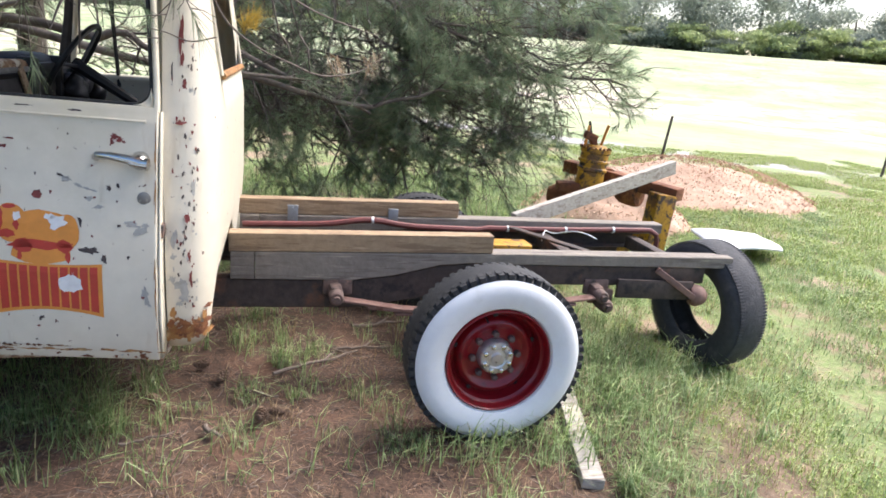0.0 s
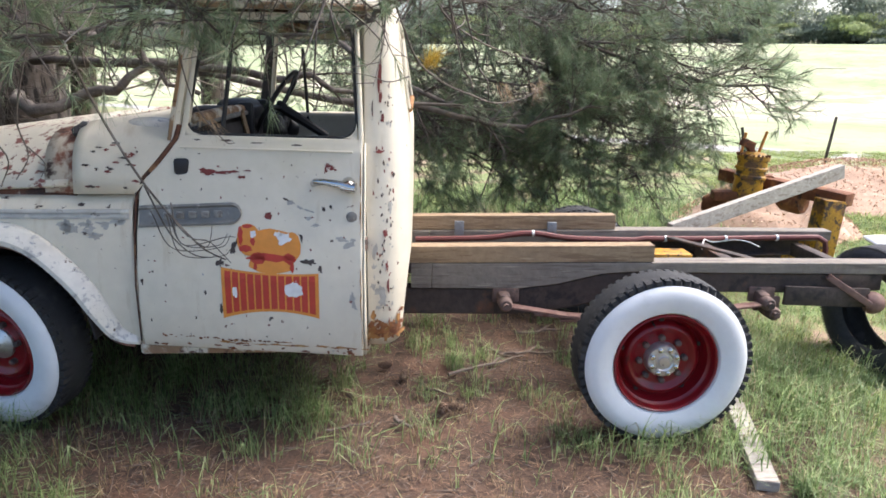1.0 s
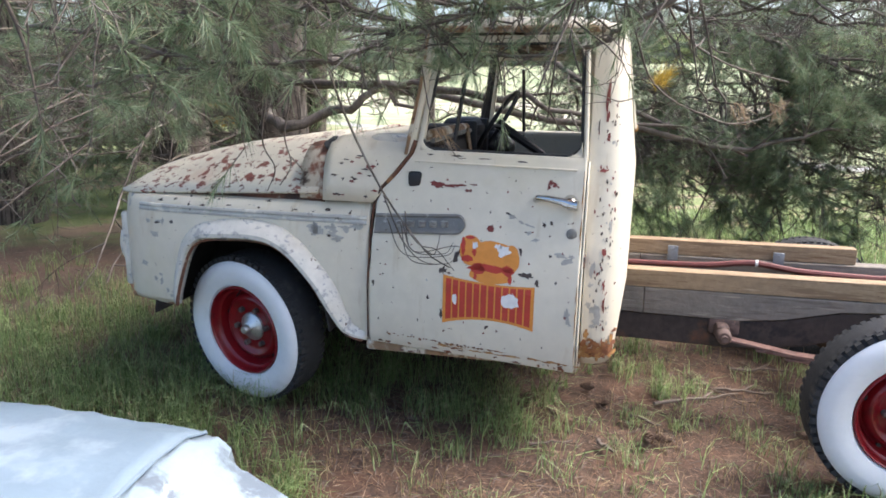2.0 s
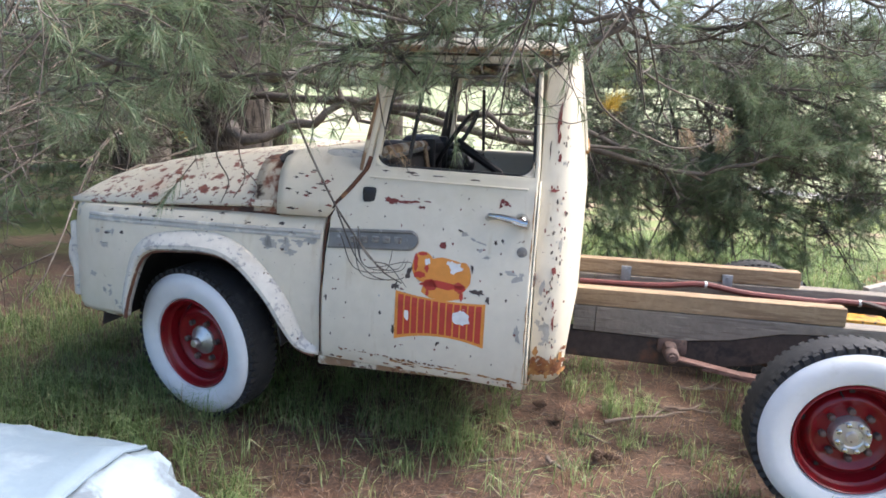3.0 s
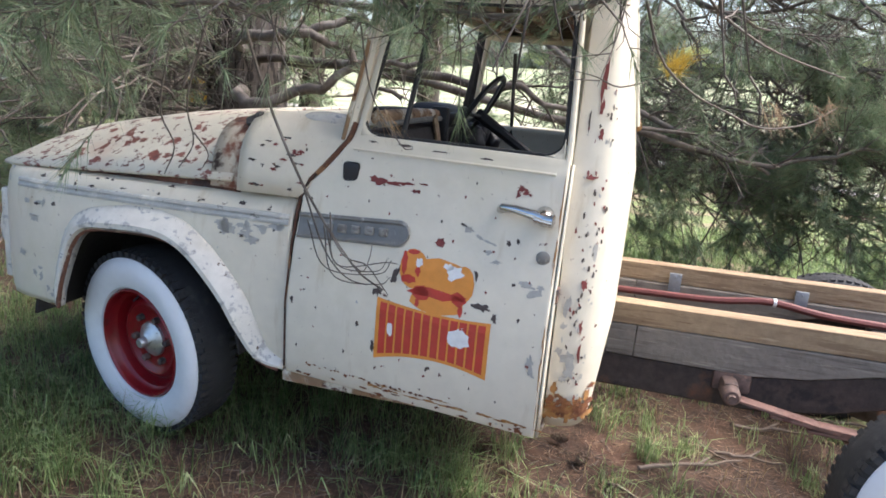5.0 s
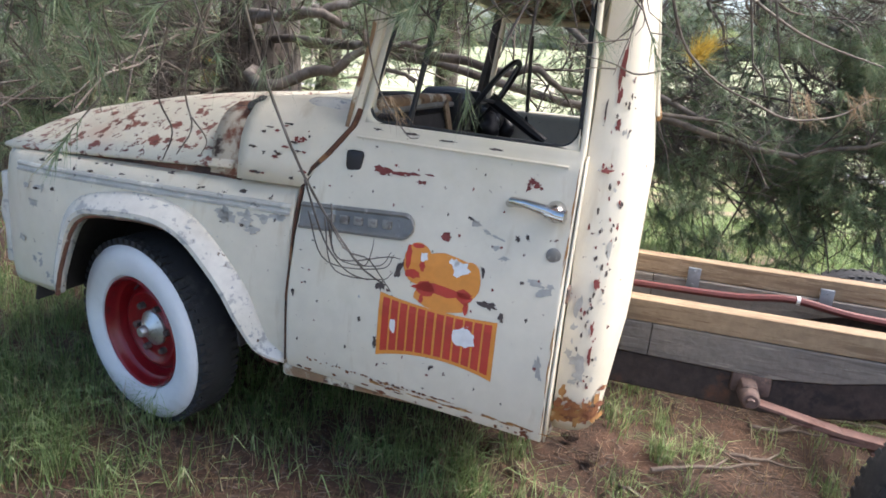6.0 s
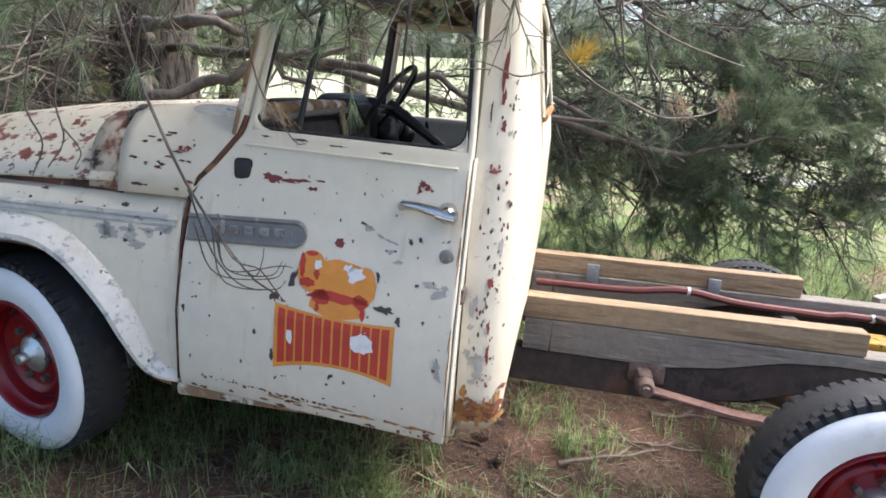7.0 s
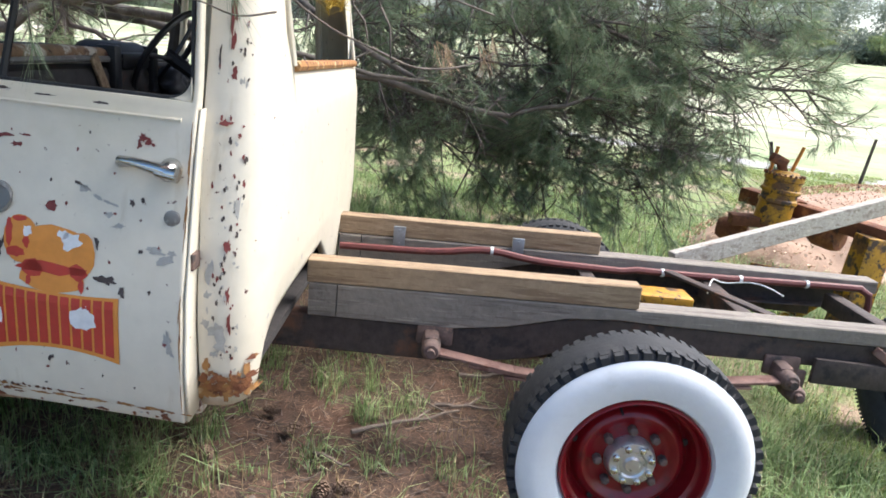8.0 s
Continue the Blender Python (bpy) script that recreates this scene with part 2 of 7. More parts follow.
# Far leaves are paler than real foliage: distance haze is put into their colour.
M["hazed_far_leaf"] = island_mat("far_foliage", (0.20, 0.235, 0.19), (0.36, 0.40, 0.32), 0.7, 0.5)
M["hazed_light_leaf"] = island_mat("hazed_light_foliage", (0.30, 0.36, 0.17), (0.46, 0.52, 0.26), 0.7, 0.5)

# ---------------------------------------------------------------- mesh helpers
BASE = {}


def thing(name, at=(0, 0, 0), label="", category="", group="", kind=""):
    ob = new(name)
    ob.empty_display_size = 0.1
    ob.location = at
    BASE[ob] = Matrix.Translation(at).inverted()
    return tagged(ob, label, category, group, kind)


def finish(bm, name, material, smooth=True):
    me = bpy.data.meshes.new(name)
    bmesh.ops.recalc_face_normals(bm, faces=bm.faces)
    bm.to_mesh(me)
    bm.free()
    me.materials.append(material)
    if smooth:
        me.polygons.foreach_set("use_smooth", [True] * len(me.polygons))
        me.set_sharp_from_angle(angle=radians(38))
    return me


def part(name, bm, material, parent=None, label="", smooth=True, solid=0.0, bevel=0.0):
    ob = new(name, finish(bm, name, material, smooth))
    if parent is not None:
        ob.parent = parent
        if parent in BASE:
            ob.matrix_parent_inverse = BASE[parent]
    if solid:
        s = ob.modifiers.new("thickness", "SOLIDIFY")
        s.thickness, s.offset = solid, 0.0
    if bevel:
        b = ob.modifiers.new("soft_edges", "BEVEL")
        b.width, b.segments, b.limit_method = bevel, 2, "ANGLE"
    return tagged(ob, label)


def box(bm, lo, hi, m=None, bevel=0.0, seg=2):
    r = bmesh.ops.create_cube(bm, size=1.0)
    vs = r["verts"]
    lo, hi = Vector(lo), Vector(hi)
    for v in vs:
        v.co = Vector([(lo[i] + hi[i]) / 2 + v.co[i] * (hi[i] - lo[i]) for i in range(3)])
    if bevel:
        es = list({e for v in vs for e in v.link_edges})
        r2 = bmesh.ops.bevel(bm, geom=es, offset=bevel, segments=seg, affect="EDGES", profile=0.5)
        vs = list({v for f in r2["faces"] for v in f.verts} | {v for v in vs if v.is_valid})
    if m is not None:
        bmesh.ops.transform(bm, matrix=m, verts=[v for v in vs if v.is_valid])
    return bm


def beam(bm, a, b, w, h, bevel=0.004, up=(0, 0, 1)):
    """A bar from a to b, w wide across and h high."""
    a, b = Vector(a), Vector(b)
    x = (b - a).normalized()
    y = Vector(up).cross(x).normalized()
    z = x.cross(y)
    m = Matrix((x, y, z)).transposed().to_4x4()
    m.translation = a
    return box(bm, (0, -w / 2, -h / 2), ((b - a).length, w / 2, h / 2), m, bevel)


def tube(bm, pts, radii, sides=6, cap=True):
    pts = [Vector(p) for p in pts]
    if not hasattr(radii, "__len__"):
        radii = [radii] * len(pts)
    rings = []
    side = None
    for i, p in enumerate(pts):
        d = (pts[min(i + 1, len(pts) - 1)] - pts[max(i - 1, 0)])
        if d.length < 1e-9:
            d = Vector((0, 0, 1))
        d.normalize()
        if side is None or abs(side.dot(d)) > 0.95:
            side = d.orthogonal().normalized()
        side = (side - d * side.dot(d)).normalized()
        up = d.cross(side)
        rings.append([bm.verts.new(p + (side * math.cos(k * math.tau / sides) + up * math.sin(k * math.tau / sides)) * radii[i]) for k in range(sides)])
    for a, b in zip(rings, rings[1:]):
        for k in range(sides):
            bm.faces.new((a[k], a[(k + 1) % sides], b[(k + 1) % sides], b[k]))
    if cap:
        bm.faces.new(rings[0][::-1])
        bm.faces.new(rings[-1])
    return bm


def sheet(bm, grid, skip=None):
    """Quads over a grid of places; skip(i, j) leaves a hole."""
    vs = [[bm.verts.new(p) for p in row] for row in grid]
    for i in range(len(vs) - 1):
        for j in range(len(vs[0]) - 1):
            if not (skip and skip(i, j)):
                bm.faces.new((vs[i][j], vs[i][j + 1], vs[i + 1][j + 1], vs[i + 1][j]))
    loose = [v for v in bm.verts if not v.link_faces]
    bmesh.ops.delete(bm, geom=loose, context="VERTS")
    return bm


def lathe(bm, profile, sides=48, m=None, closed=False, cap=False):
    """Turns (along the axis, radius) rows about local y."""
    rings = []
    for d, r in profile:
        rings.append([bm.verts.new((r * math.cos(k * math.tau / sides), d, r * math.sin(k * math.tau / sides))) for k in range(sides)])
    pairs = list(zip(rings, rings[1:])) + ([(rings[-1], rings[0])] if closed else [])
    for a, b in pairs:
        for k in range(sides):
            bm.faces.new((a[k], a[(k + 1) % sides], b[(k + 1) % sides], b[k]))
    if cap:
        for ring in (rings[0], rings[-1]):
            if profile[rings.index(ring)][1] > 1e-6:
                bm.faces.new(ring)
    if m is not None:
        bmesh.ops.transform(bm, matrix=m, verts=[v for r in rings for v in r])
    bmesh.ops.remove_doubles(bm, verts=bm.verts, dist=1e-6)
    return bm


def interp(x, table):
    xs, ys = zip(*table)
    return float(np.interp(x, xs, ys))


def tri_mesh(name, verts, n_per, material, parent=None, label=""):
    """A mesh of loose pieces from an array: n_per vertices make one piece of n_per - 2 triangles in a strip."""
    v = np.asarray(verts, np.float32).reshape(-1, 3)
    k = len(v) // n_per
    base = (np.arange(k) * n_per)[:, None, None]
    tri = np.array([[i, i + 1, i + 2] for i in range(n_per - 2)])
    f = (base + tri[None]).reshape(-1, 3)
    me = bpy.data.meshes.new(name)
    me.vertices.add(len(v))
    me.vertices.foreach_set("co", v.ravel())
    me.loops.add(f.size)
    me.loops.foreach_set("vertex_index", f.ravel().astype(np.int32))
    me.polygons.add(len(f))
    me.polygons.foreach_set("loop_start", (np.arange(len(f)) * 3).astype(np.int32))
    me.update(calc_edges=True)
    me.materials.append(material)
    ob = new(name, me)
    if parent is not None:
        ob.parent = parent
        if parent in BASE:
            ob.matrix_parent_inverse = BASE[parent]
    return tagged(ob, label)


def curve(pts, n):
    """A smooth line through the given points."""
    p = np.asarray(pts, float)
    p = np.vstack([2 * p[0] - p[1], p, 2 * p[-1] - p[-2]])
    out = []
    m = len(p) - 3
    for t in np.linspace(0, m - 1e-6, n):
        i = int(t)
        f = t - i
        a, b, c, d = p[i], p[i + 1], p[i + 2], p[i + 3]
        out.append(0.5 * (2 * b + (c - a) * f + (2 * a - 5 * b + 4 * c - d) * f * f + (3 * b - a - 3 * c + d) * f ** 3))
    return np.array(out)

# ---------------------------------------------------------------- ground
def ground_z(x, y):
    """Level by the truck, with a long paddock rising behind."""
    r = x * 0.55 + y * 0.835
    t = np.clip((r - 30) / 75, 0, 1)
    z = 6.3 * t * t * (3 - 2 * t)
    near = np.exp(-((x + 1) ** 2 + (y - 0.5) ** 2) / 60)
    z = z + 0.012 * np.clip((-1.4 - x) / 1.1, 0, 1)
    return z + 0.018 * np.sin(x * 2.1 + 0.7 * y) * np.cos(y * 1.7 - 0.4 * x) * near


def ground_material():
    m = bpy.data.materials.new("ground")
    m.use_nodes = True
    n, l = m.node_tree.nodes, m.node_tree.links
    tc = n.new("ShaderNodeTexCoord")

    def nz(scale, detail=5.0):
        t = n.new("ShaderNodeTexNoise")
        t.inputs["Scale"].default_value, t.inputs["Detail"].default_value, t.inputs["Roughness"].default_value = scale, detail, 0.65
        l.new(tc.outputs["Object"], t.inputs["Vector"])
        return t.outputs["Fac"]

    def rng(f, a, b):
        r = n.new("ShaderNodeMapRange")
        r.inputs["From Min"].default_value, r.inputs["From Max"].default_value = a, b
        l.new(f, r.inputs["Value"])
        return r.outputs[0]

    def mix(f, a, b):
        x = n.new("ShaderNodeMix")
        x.data_type = "RGBA"
        l.new(f, x.inputs[0])
        for s, v in ((x.inputs[6], a), (x.inputs[7], b)):
            if isinstance(v, tuple):
                s.default_value = (*v, 1)
            else:
                l.new(v, s)
        return x.outputs[2]

    def math_(op, a, b):
        x = n.new("ShaderNodeMath")
        x.operation = op
        for s, v in zip(x.inputs, (a, b)):
            if isinstance(v, (int, float)):
                s.default_value = v
            else:
                l.new(v, s)
        return x.outputs[0]

    litter = mix(rng(nz(9), 0.35, 0.65), (0.042, 0.026, 0.018), (0.100, 0.060, 0.041))
    litter = mix(rng(nz(60, 3), 0.5, 0.75), litter, (0.18, 0.115, 0.075))
    litter = mix(rng(nz(26, 6), 0.54, 0.60), litter, (0.050, 0.032, 0.023))
    litter = mix(rng(nz(2.2), 0.54, 0.66), litter, (0.115, 0.060, 0.038))
    grass = mix(rng(nz(5), 0.35, 0.65), (0.10, 0.15, 0.045), (0.19, 0.25, 0.08))
    grass = mix(rng(nz(45, 4), 0.45, 0.65), grass, (0.23, 0.28, 0.10))
    grass = mix(rng(nz(1.3), 0.50, 0.58), grass, (0.30, 0.22, 0.145))
    grass = mix(rng(nz(120, 3), 0.55, 0.68), grass, (0.29, 0.23, 0.15))
    grass = mix(rng(nz(70, 3), 0.55, 0.7), grass, (0.07, 0.06, 0.035))
    field = mix(rng(nz(0.09), 0.4, 0.6), (0.335, 0.35, 0.20), (0.40, 0.40, 0.265))
    field = mix(rng(nz(0.22, 8), 0.44, 0.64), field, (0.235, 0.315, 0.14))
    field = mix(rng(nz(1.6, 6), 0.56, 0.64), field, (0.20, 0.26, 0.125))
    sx = n.new("ShaderNodeSeparateXYZ")
    l.new(tc.outputs["Object"], sx.inputs[0])
    wob = math_("MULTIPLY", math_("SUBTRACT", nz(0.9), 0.5), 3.0)
    # Out from under the pine the litter gives way to grass, and further off to paddock.
    out = math_("ADD", math_("ADD", math_("MULTIPLY", sx.outputs[0], 1.0), math_("MULTIPLY", sx.outputs[1], 0.28)), wob)
    far = math_("ADD", math_("MULTIPLY", sx.outputs[0], 0.55), math_("MULTIPLY", sx.outputs[1], 0.835))
    col = mix(rng(out, 0.4, 1.6), litter, grass)
    col = mix(rng(math_("ADD", math_("MULTIPLY", sx.outputs[0], -1.0), wob), 14.0, 19.0), col, grass)
    col = mix(rng(math_("ADD", sx.outputs[1], wob), 2.2, 3.6), col, grass)
    track = math_("MULTIPLY", rng(math_("ADD", far, math_("MULTIPLY", wob, 0.4)), 12.9, 13.3), rng(math_("ADD", far, math_("MULTIPLY", wob, 0.4)), 14.6, 14.1))
    col = mix(rng(far, 11, 17), col, field)
    col = mix(track, col, (0.36, 0.34, 0.33))
    dirt = math_("MULTIPLY", math_("MULTIPLY", rng(far, 26, 31), rng(far, 50, 42)), rng(nz(0.30, 8), 0.48, 0.56))
    col = mix(dirt, col, (0.50, 0.42, 0.35))
    bs = n["Principled BSDF"]
    l.new(col, bs.inputs["Base Color"])
    bs.inputs["Roughness"].default_value = 0.95
    b = n.new("ShaderNodeBump")
    b.inputs["Strength"].default_value, b.inputs["Distance"].default_value = 0.7, 0.02
    l.new(nz(28, 8), b.inputs["Height"])
    l.new(b.outputs[0], bs.inputs["Normal"])
    return m


M["ground"] = ground_material()


def spaced(edges):
    return np.unique(np.concatenate([np.arange(a, b + 1e-6, s) for a, b, s in edges]).round(3))


_gx = spaced([(-400, -40, 40), (-40, -8, 4), (-8, 6, 0.2), (6, 40, 2), (40, 400, 30)])
_gy = spaced([(-300, -40, 40), (-40, -6, 4), (-6, 8, 0.2), (8, 130, 3), (130, 500, 40)])
_bm = bmesh.new()
sheet(_bm, [[(x, y, float(ground_z(x, y))) for x in _gx] for y in _gy])
ground = part("ground", _bm, M["ground"])
tagged(ground, "brown pine-needle litter and green grass running out to paddock", "ground", kind="structure")

# ---------------------------------------------------------------- the truck
YC = 0.97                       # the truck's middle line
truck = thing("pickup_truck", (-1.5, YC, 0), "stripped cream pickup truck with rust, parked in grass under a pine", "truck")

PROFILE = [(0.40, -0.020), (0.44, -0.035), (0.55, -0.055), (0.75, -0.055), (0.90, -0.03), (1.0, -0.005), (1.18, 0.035), (1.235, 0.05), (1.25, 0.058), (1.30, 0.078), (1.72, 0.165), (1.80, 0.19)]


def side_y(x, z):
    """The cab's near side: its swell with height, and the taper towards the bonnet; the door stands a little open."""
    return interp(z, PROFILE) - 0.12 * (x + 1.35)


def cab_side(z):
    return interp(z, PROFILE) + interp(z, [(0.45, 0.078), (0.80, 0.052), (1.22, 0.024), (1.3, 0.022)])


CORNER = 0.72                   # how square the cab's rear corners are


# the cab's back and corner posts, with the rear window
def cab_shell():
    zs = [0.47, 0.52, 0.60, 0.66, 0.72, 0.80, 0.95, 1.10, 1.25, 1.385, 1.50, 1.62, 1.73, 1.79]
    grid = []
    for z in zs:
        c = cab_side(z)
        lean = interp(z, [(0.47, -0.02), (0.8, 0.0), (1.25, 0.0), (1.8, -0.07)])
        lip = interp(z, [(0.47, -1.296), (0.95, -1.300), (1.22, -1.3125), (1.8, -1.318)])
        row = [(lip, c + 0.004, z), (-1.284, c + 0.004, z)]
        for k in range(1, 8):
            a = radians(90 * k / 8)
            row.append((-1.285 + (0.135 + lean) * math.sin(a) ** CORNER, c + 0.004 + 0.22 * (1 - math.cos(a) ** CORNER), z))
        row += [(-1.15 + lean, c + 0.225, z)]
        row += [(-1.147 + lean, y, z) for y in (0.34, 0.45, 0.7, YC)]
        jamb = (lip - 0.006 - 0.03 * (z > 1.2), c + 0.08, z)
        row = [jamb] + row
        for k, (x, y, _) in enumerate(row):
            low = interp(y, [(0.04, 0.462), (0.085, 0.468), (0.11, 0.485), (0.135, 0.58), (0.16, 0.635), (0.20, 0.66), (0.28, 0.68), (0.40, 0.69)])
            if z < 0.80:
                row[k] = (x, y, low + (z - 0.47) * (0.80 - low) / 0.33)
        far = [(x, 2 * YC - y, z) for x, y, _ in row[:-1]][::-1]
        grid.append(row + far)
    w0 = 11
    cols = len(grid[0])

    def skip(i, j):
        window = 9 <= i < 12 and w0 <= j < cols - 1 - w0
        return window
    bm = bmesh.new()
    sheet(bm, grid, skip)
    return bm


cab = part("cab", cab_shell(), M["paint"], truck, "cream painted cab with open windows and rusted sills", solid=0.022)


def door_point(x, z, out=0.0):
    return (x, side_y(x, z) - out, z)


def front_edge(z):
    """Where the door's leading edge lies at each height: upright, then sweeping back to the screen pillar."""
    return interp(z, [(0.43, -2.215), (0.9, -2.205), (1.06, -2.195), (1.12, -2.165), (1.17, -2.115), (1.22, -2.075), (1.26, -2.045), (1.30, -2.032), (1.74, -1.965)])


def rear_edge(z):
    return interp(z, [(0.43, -1.318), (1.3, -1.322), (1.74, -1.345)])


def make_door(mirror=False):
    zs = [0.445, 0.50, 0.60, 0.75, 0.9, 1.0, 1.06, 1.12, 1.17, 1.22, 1.235, 1.245, 1.26, 1.282, 1.33, 1.45, 1.57, 1.715, 1.725, 1.745]
    us = [0.0, 0.015, 0.035, 0.085, 0.15, 0.3, 0.45, 0.6, 0.75, 0.85, 0.965, 0.975, 0.985, 1.0]
    grid = []
    for z in zs:
        a, b = front_edge(z), rear_edge(z)
        row = []
        for u in us:
            x = a + (b - a) * u
            p = door_point(x, z)
            row.append(p if not mirror else (p[0], 2 * YC - p[1] - 0.10 - 0.12 * (x + 1.35), p[2]))
        grid.append(row)

    def skip(i, j):
        return 13 <= i < 17 and 2 <= j < 11
    bm = bmesh.new()
    sheet(bm, grid, skip)
    return bm


door = part("door", make_door(), M["paint"], truck, "cream door with chipped paint, standing slightly open", solid=0.028, bevel=0.006)
far_door = part("door", make_door(True), M["paint"], truck, "cream door with an open window", solid=0.028)

# the door's trailing edge, folded inwards
_bm = bmesh.new()
sheet(_bm, [[(rear_edge(z) + 0.006, side_y(rear_edge(z), z) + o, z) for o in (-0.012, 0.004, 0.03, 0.06, 0.10)] for z in (0.45, 0.6, 0.8, 1.0, 1.15, 1.27)])
part("door_flange", _bm, M["paint"], door, solid=0.006)

# pressed line under the window
_bm = bmesh.new()
tube(_bm, [door_point(x, 1.238, 0.014) for x in np.linspace(-2.03, -1.36, 8)], 0.006, 6)
part("belt_moulding", _bm, M["paint"], door)

# rounded rubber seal in the door's window, with the corners of the pressing behind it
def window_loop(r=0.055, n=6):
    lo, hi = 1.287, 1.717
    f0, f1 = (lambda z: front_edge(z) + 0.035 * (rear_edge(z) - front_edge(z))), (lambda z: front_edge(z) + 0.965 * (rear_edge(z) - front_edge(z)))
    corners = [(f0, lo, 1, 1), (f1, lo, -1, 1), (f1, hi, -1, -1), (f0, hi, 1, -1)]
    loop, fills = [], []
    for k, (f, z, sx_, sz) in enumerate(corners):
        cx, cz = f(z) + sx_ * r, z + sz * r
        a0 = (180, 270, 0, 90)[k]
        arc = [(cx + r * math.cos(radians(a0 + 90 * i / n)), cz + r * math.sin(radians(a0 + 90 * i / n))) for i in range(n + 1)]
        loop += arc
        fills.append(((f(z) - sx_ * 0.006, z - sz * 0.006), arc))
    return loop, fills


_loop, _fills = window_loop()
_bm = bmesh.new()
tube(_bm, [door_point(x, z, 0.004) for x, z in _loop + _loop[:1]], 0.0075, 6, cap=False)
part("window_seal", _bm, M["rubber"], door, "perished black window rubber")
for _c, _arc in _fills:
    _bm = bmesh.new()
    _cv = _bm.verts.new(door_point(*_c, 0.010))
    _vs = [_bm.verts.new(door_point(*q, 0.010)) for q in _arc]
    for a, b in zip(_vs, _vs[1:]):
        _bm.faces.new((_cv, a, b))
    part("frame_corner", _bm, M["paint"], door, solid=0.008)
_bm = bmesh.new()
tube(_bm, [(-1.152, 0.345, 1.388), (-1.152, 2 * YC - 0.345, 1.388)], 0.016, 8)
part("rear_window_sill", _bm, M["orange_rust"], cab, "rusty rear window sill")
_bm = bmesh.new()
tube(_bm, [(-1.152, 0.345, 1.388), (-1.185, 0.345, 1.60), (-1.205, 0.345, 1.73), (-1.205, 2 * YC - 0.345, 1.73), (-1.185, 2 * YC - 0.345, 1.60), (-1.152, 2 * YC - 0.345, 1.388)], 0.009, 6)
part("rear_window_frame", _bm, M["paint"], cab)

# roof
def roof_grid():
    rows = []
    for u in np.linspace(0, 1, 9):
        x = -1.995 + u * 0.778
        row = []
        for v in np.linspace(0, 1, 15):
            y0, y1 = 0.165 + 0.02, 2 * YC - 0.185
            y = y0 + (y1 - y0) * v
            edge = 1 - abs(2 * v - 1) ** 4
            ends = 1 - abs(2 * u - 1) ** 5
            row.append((x, y, 1.765 + 0.085 * (0.25 + 0.75 * ends) * edge))
        rows.append(row)
    return rows


_bm = bmesh.new()
sheet(_bm, roof_grid())
part("roof", _bm, M["paint"], truck, "cream roof panel, bare rusty steel inside", solid=0.018)
_bm = bmesh.new()
for _x in (-1.85, -1.72, -1.59, -1.46, -1.33):
    beam(_bm, (_x, 0.25, 1.75), (_x, 1.69, 1.75), 0.035, 0.02)
part("roof_ribs", _bm, M["channel"], truck)
_bm = bmesh.new()
sheet(_bm, [[(x * 0.97 - 0.045, YC + (y - YC) * 0.97, z - 0.028) for x, y, z in row] for row in roof_grid()])
part("roof_lining", _bm, M["lining"], truck, "bare rusty brown roof lining", solid=0.004)
for _s in (0, 1):
    _bm = bmesh.new()
    tube(_bm, [(x, (0.158 if not _s else 2 * YC - 0.158) - (1 - 2 * _s) * 0.0, 1.768) for x in np.linspace(-1.96, -1.29, 6)], 0.013, 6)
    part("rain_gutter", _bm, M["rust_edge"], truck)

# screen pillars and header
for _s in (0, 1):
    _bm = bmesh.new()
    _f = (lambda y: y) if not _s else (lambda y: 2 * YC - y)
    _pts = [(-2.065, _f(0.165), 1.26), (-2.05, _f(0.175), 1.36), (-2.015, _f(0.195), 1.54), (-1.985, _f(0.215), 1.77)]
    tube(_bm, _pts, [0.026, 0.021, 0.019, 0.022] if not _s else [0.045, 0.038, 0.036, 0.036], 8)
    # The near pillar is cream; the far one takes a much darker material.
    _pil = part("screen_pillar", _bm, M["paint"] if not _s else M["under"], truck)
    if not _s:
        _bm = bmesh.new()
        tube(_bm, [(x - 0.014, y - 0.013, z) for x, y, z in _pts], [0.012, 0.010, 0.008, 0.008], 7)
        part("pillar_seam", _bm, M["rust_edge"], _pil, "rusted windscreen seam")
_bm = bmesh.new()
beam(_bm, (-1.97, 0.2, 1.77), (-1.97, 2 * YC - 0.2, 1.77), 0.05, 0.05, 0.012)
part("screen_header", _bm, M["paint"], truck)
_bm = bmesh.new()
tube(_bm, [(-1.885, side_y(-1.885, 1.285) + 0.035, 1.275), (-1.83, side_y(-1.83, 1.72) + 0.035, 1.73)], 0.010, 6)
part("quarter_light_bar", _bm, M["black"], door, "black quarter-light bar")

# bonnet, slightly sprung open along its side
def bonnet_grid(side):
    s = 1 if side == 0 else -1
    rows = []
    for u in (0, 0.015, 0.04, 0.08, 0.13, 0.2, 0.3, 0.4, 0.5, 0.6, 0.7, 0.8, 0.9, 1.0):
        x = -3.60 + u * 1.125
        crown = interp(u, [(0, 1.06), (0.03, 1.092), (0.08, 1.12), (0.2, 1.165), (0.45, 1.225), (0.75, 1.272), (1, 1.302)])
        edge = interp(u, [(0, 1.026), (1, 1.084)])
        inset = interp(u, [(0, 0.21), (0.04, 0.16), (0.12, 0.125), (1, 0.095)])
        row = []
        for v in np.linspace(0, 1, 13):
            y = inset + (YC - inset) * v
            k = min(1, v / 0.42)
            z = edge + (crown - edge) * (math.sin(k * math.pi / 2) ** 1.1) + 0.02 * v
            if 0.60 < v < 0.72:
                z += 0.008
            row.append((x, YC + s * (y - YC), z))
        rows.append(row)
    return rows


_bm = bmesh.new()
_left, _right = bonnet_grid(0), bonnet_grid(1)
sheet(_bm, [a + b[:-1][::-1] for a, b in zip(_left, _right)])
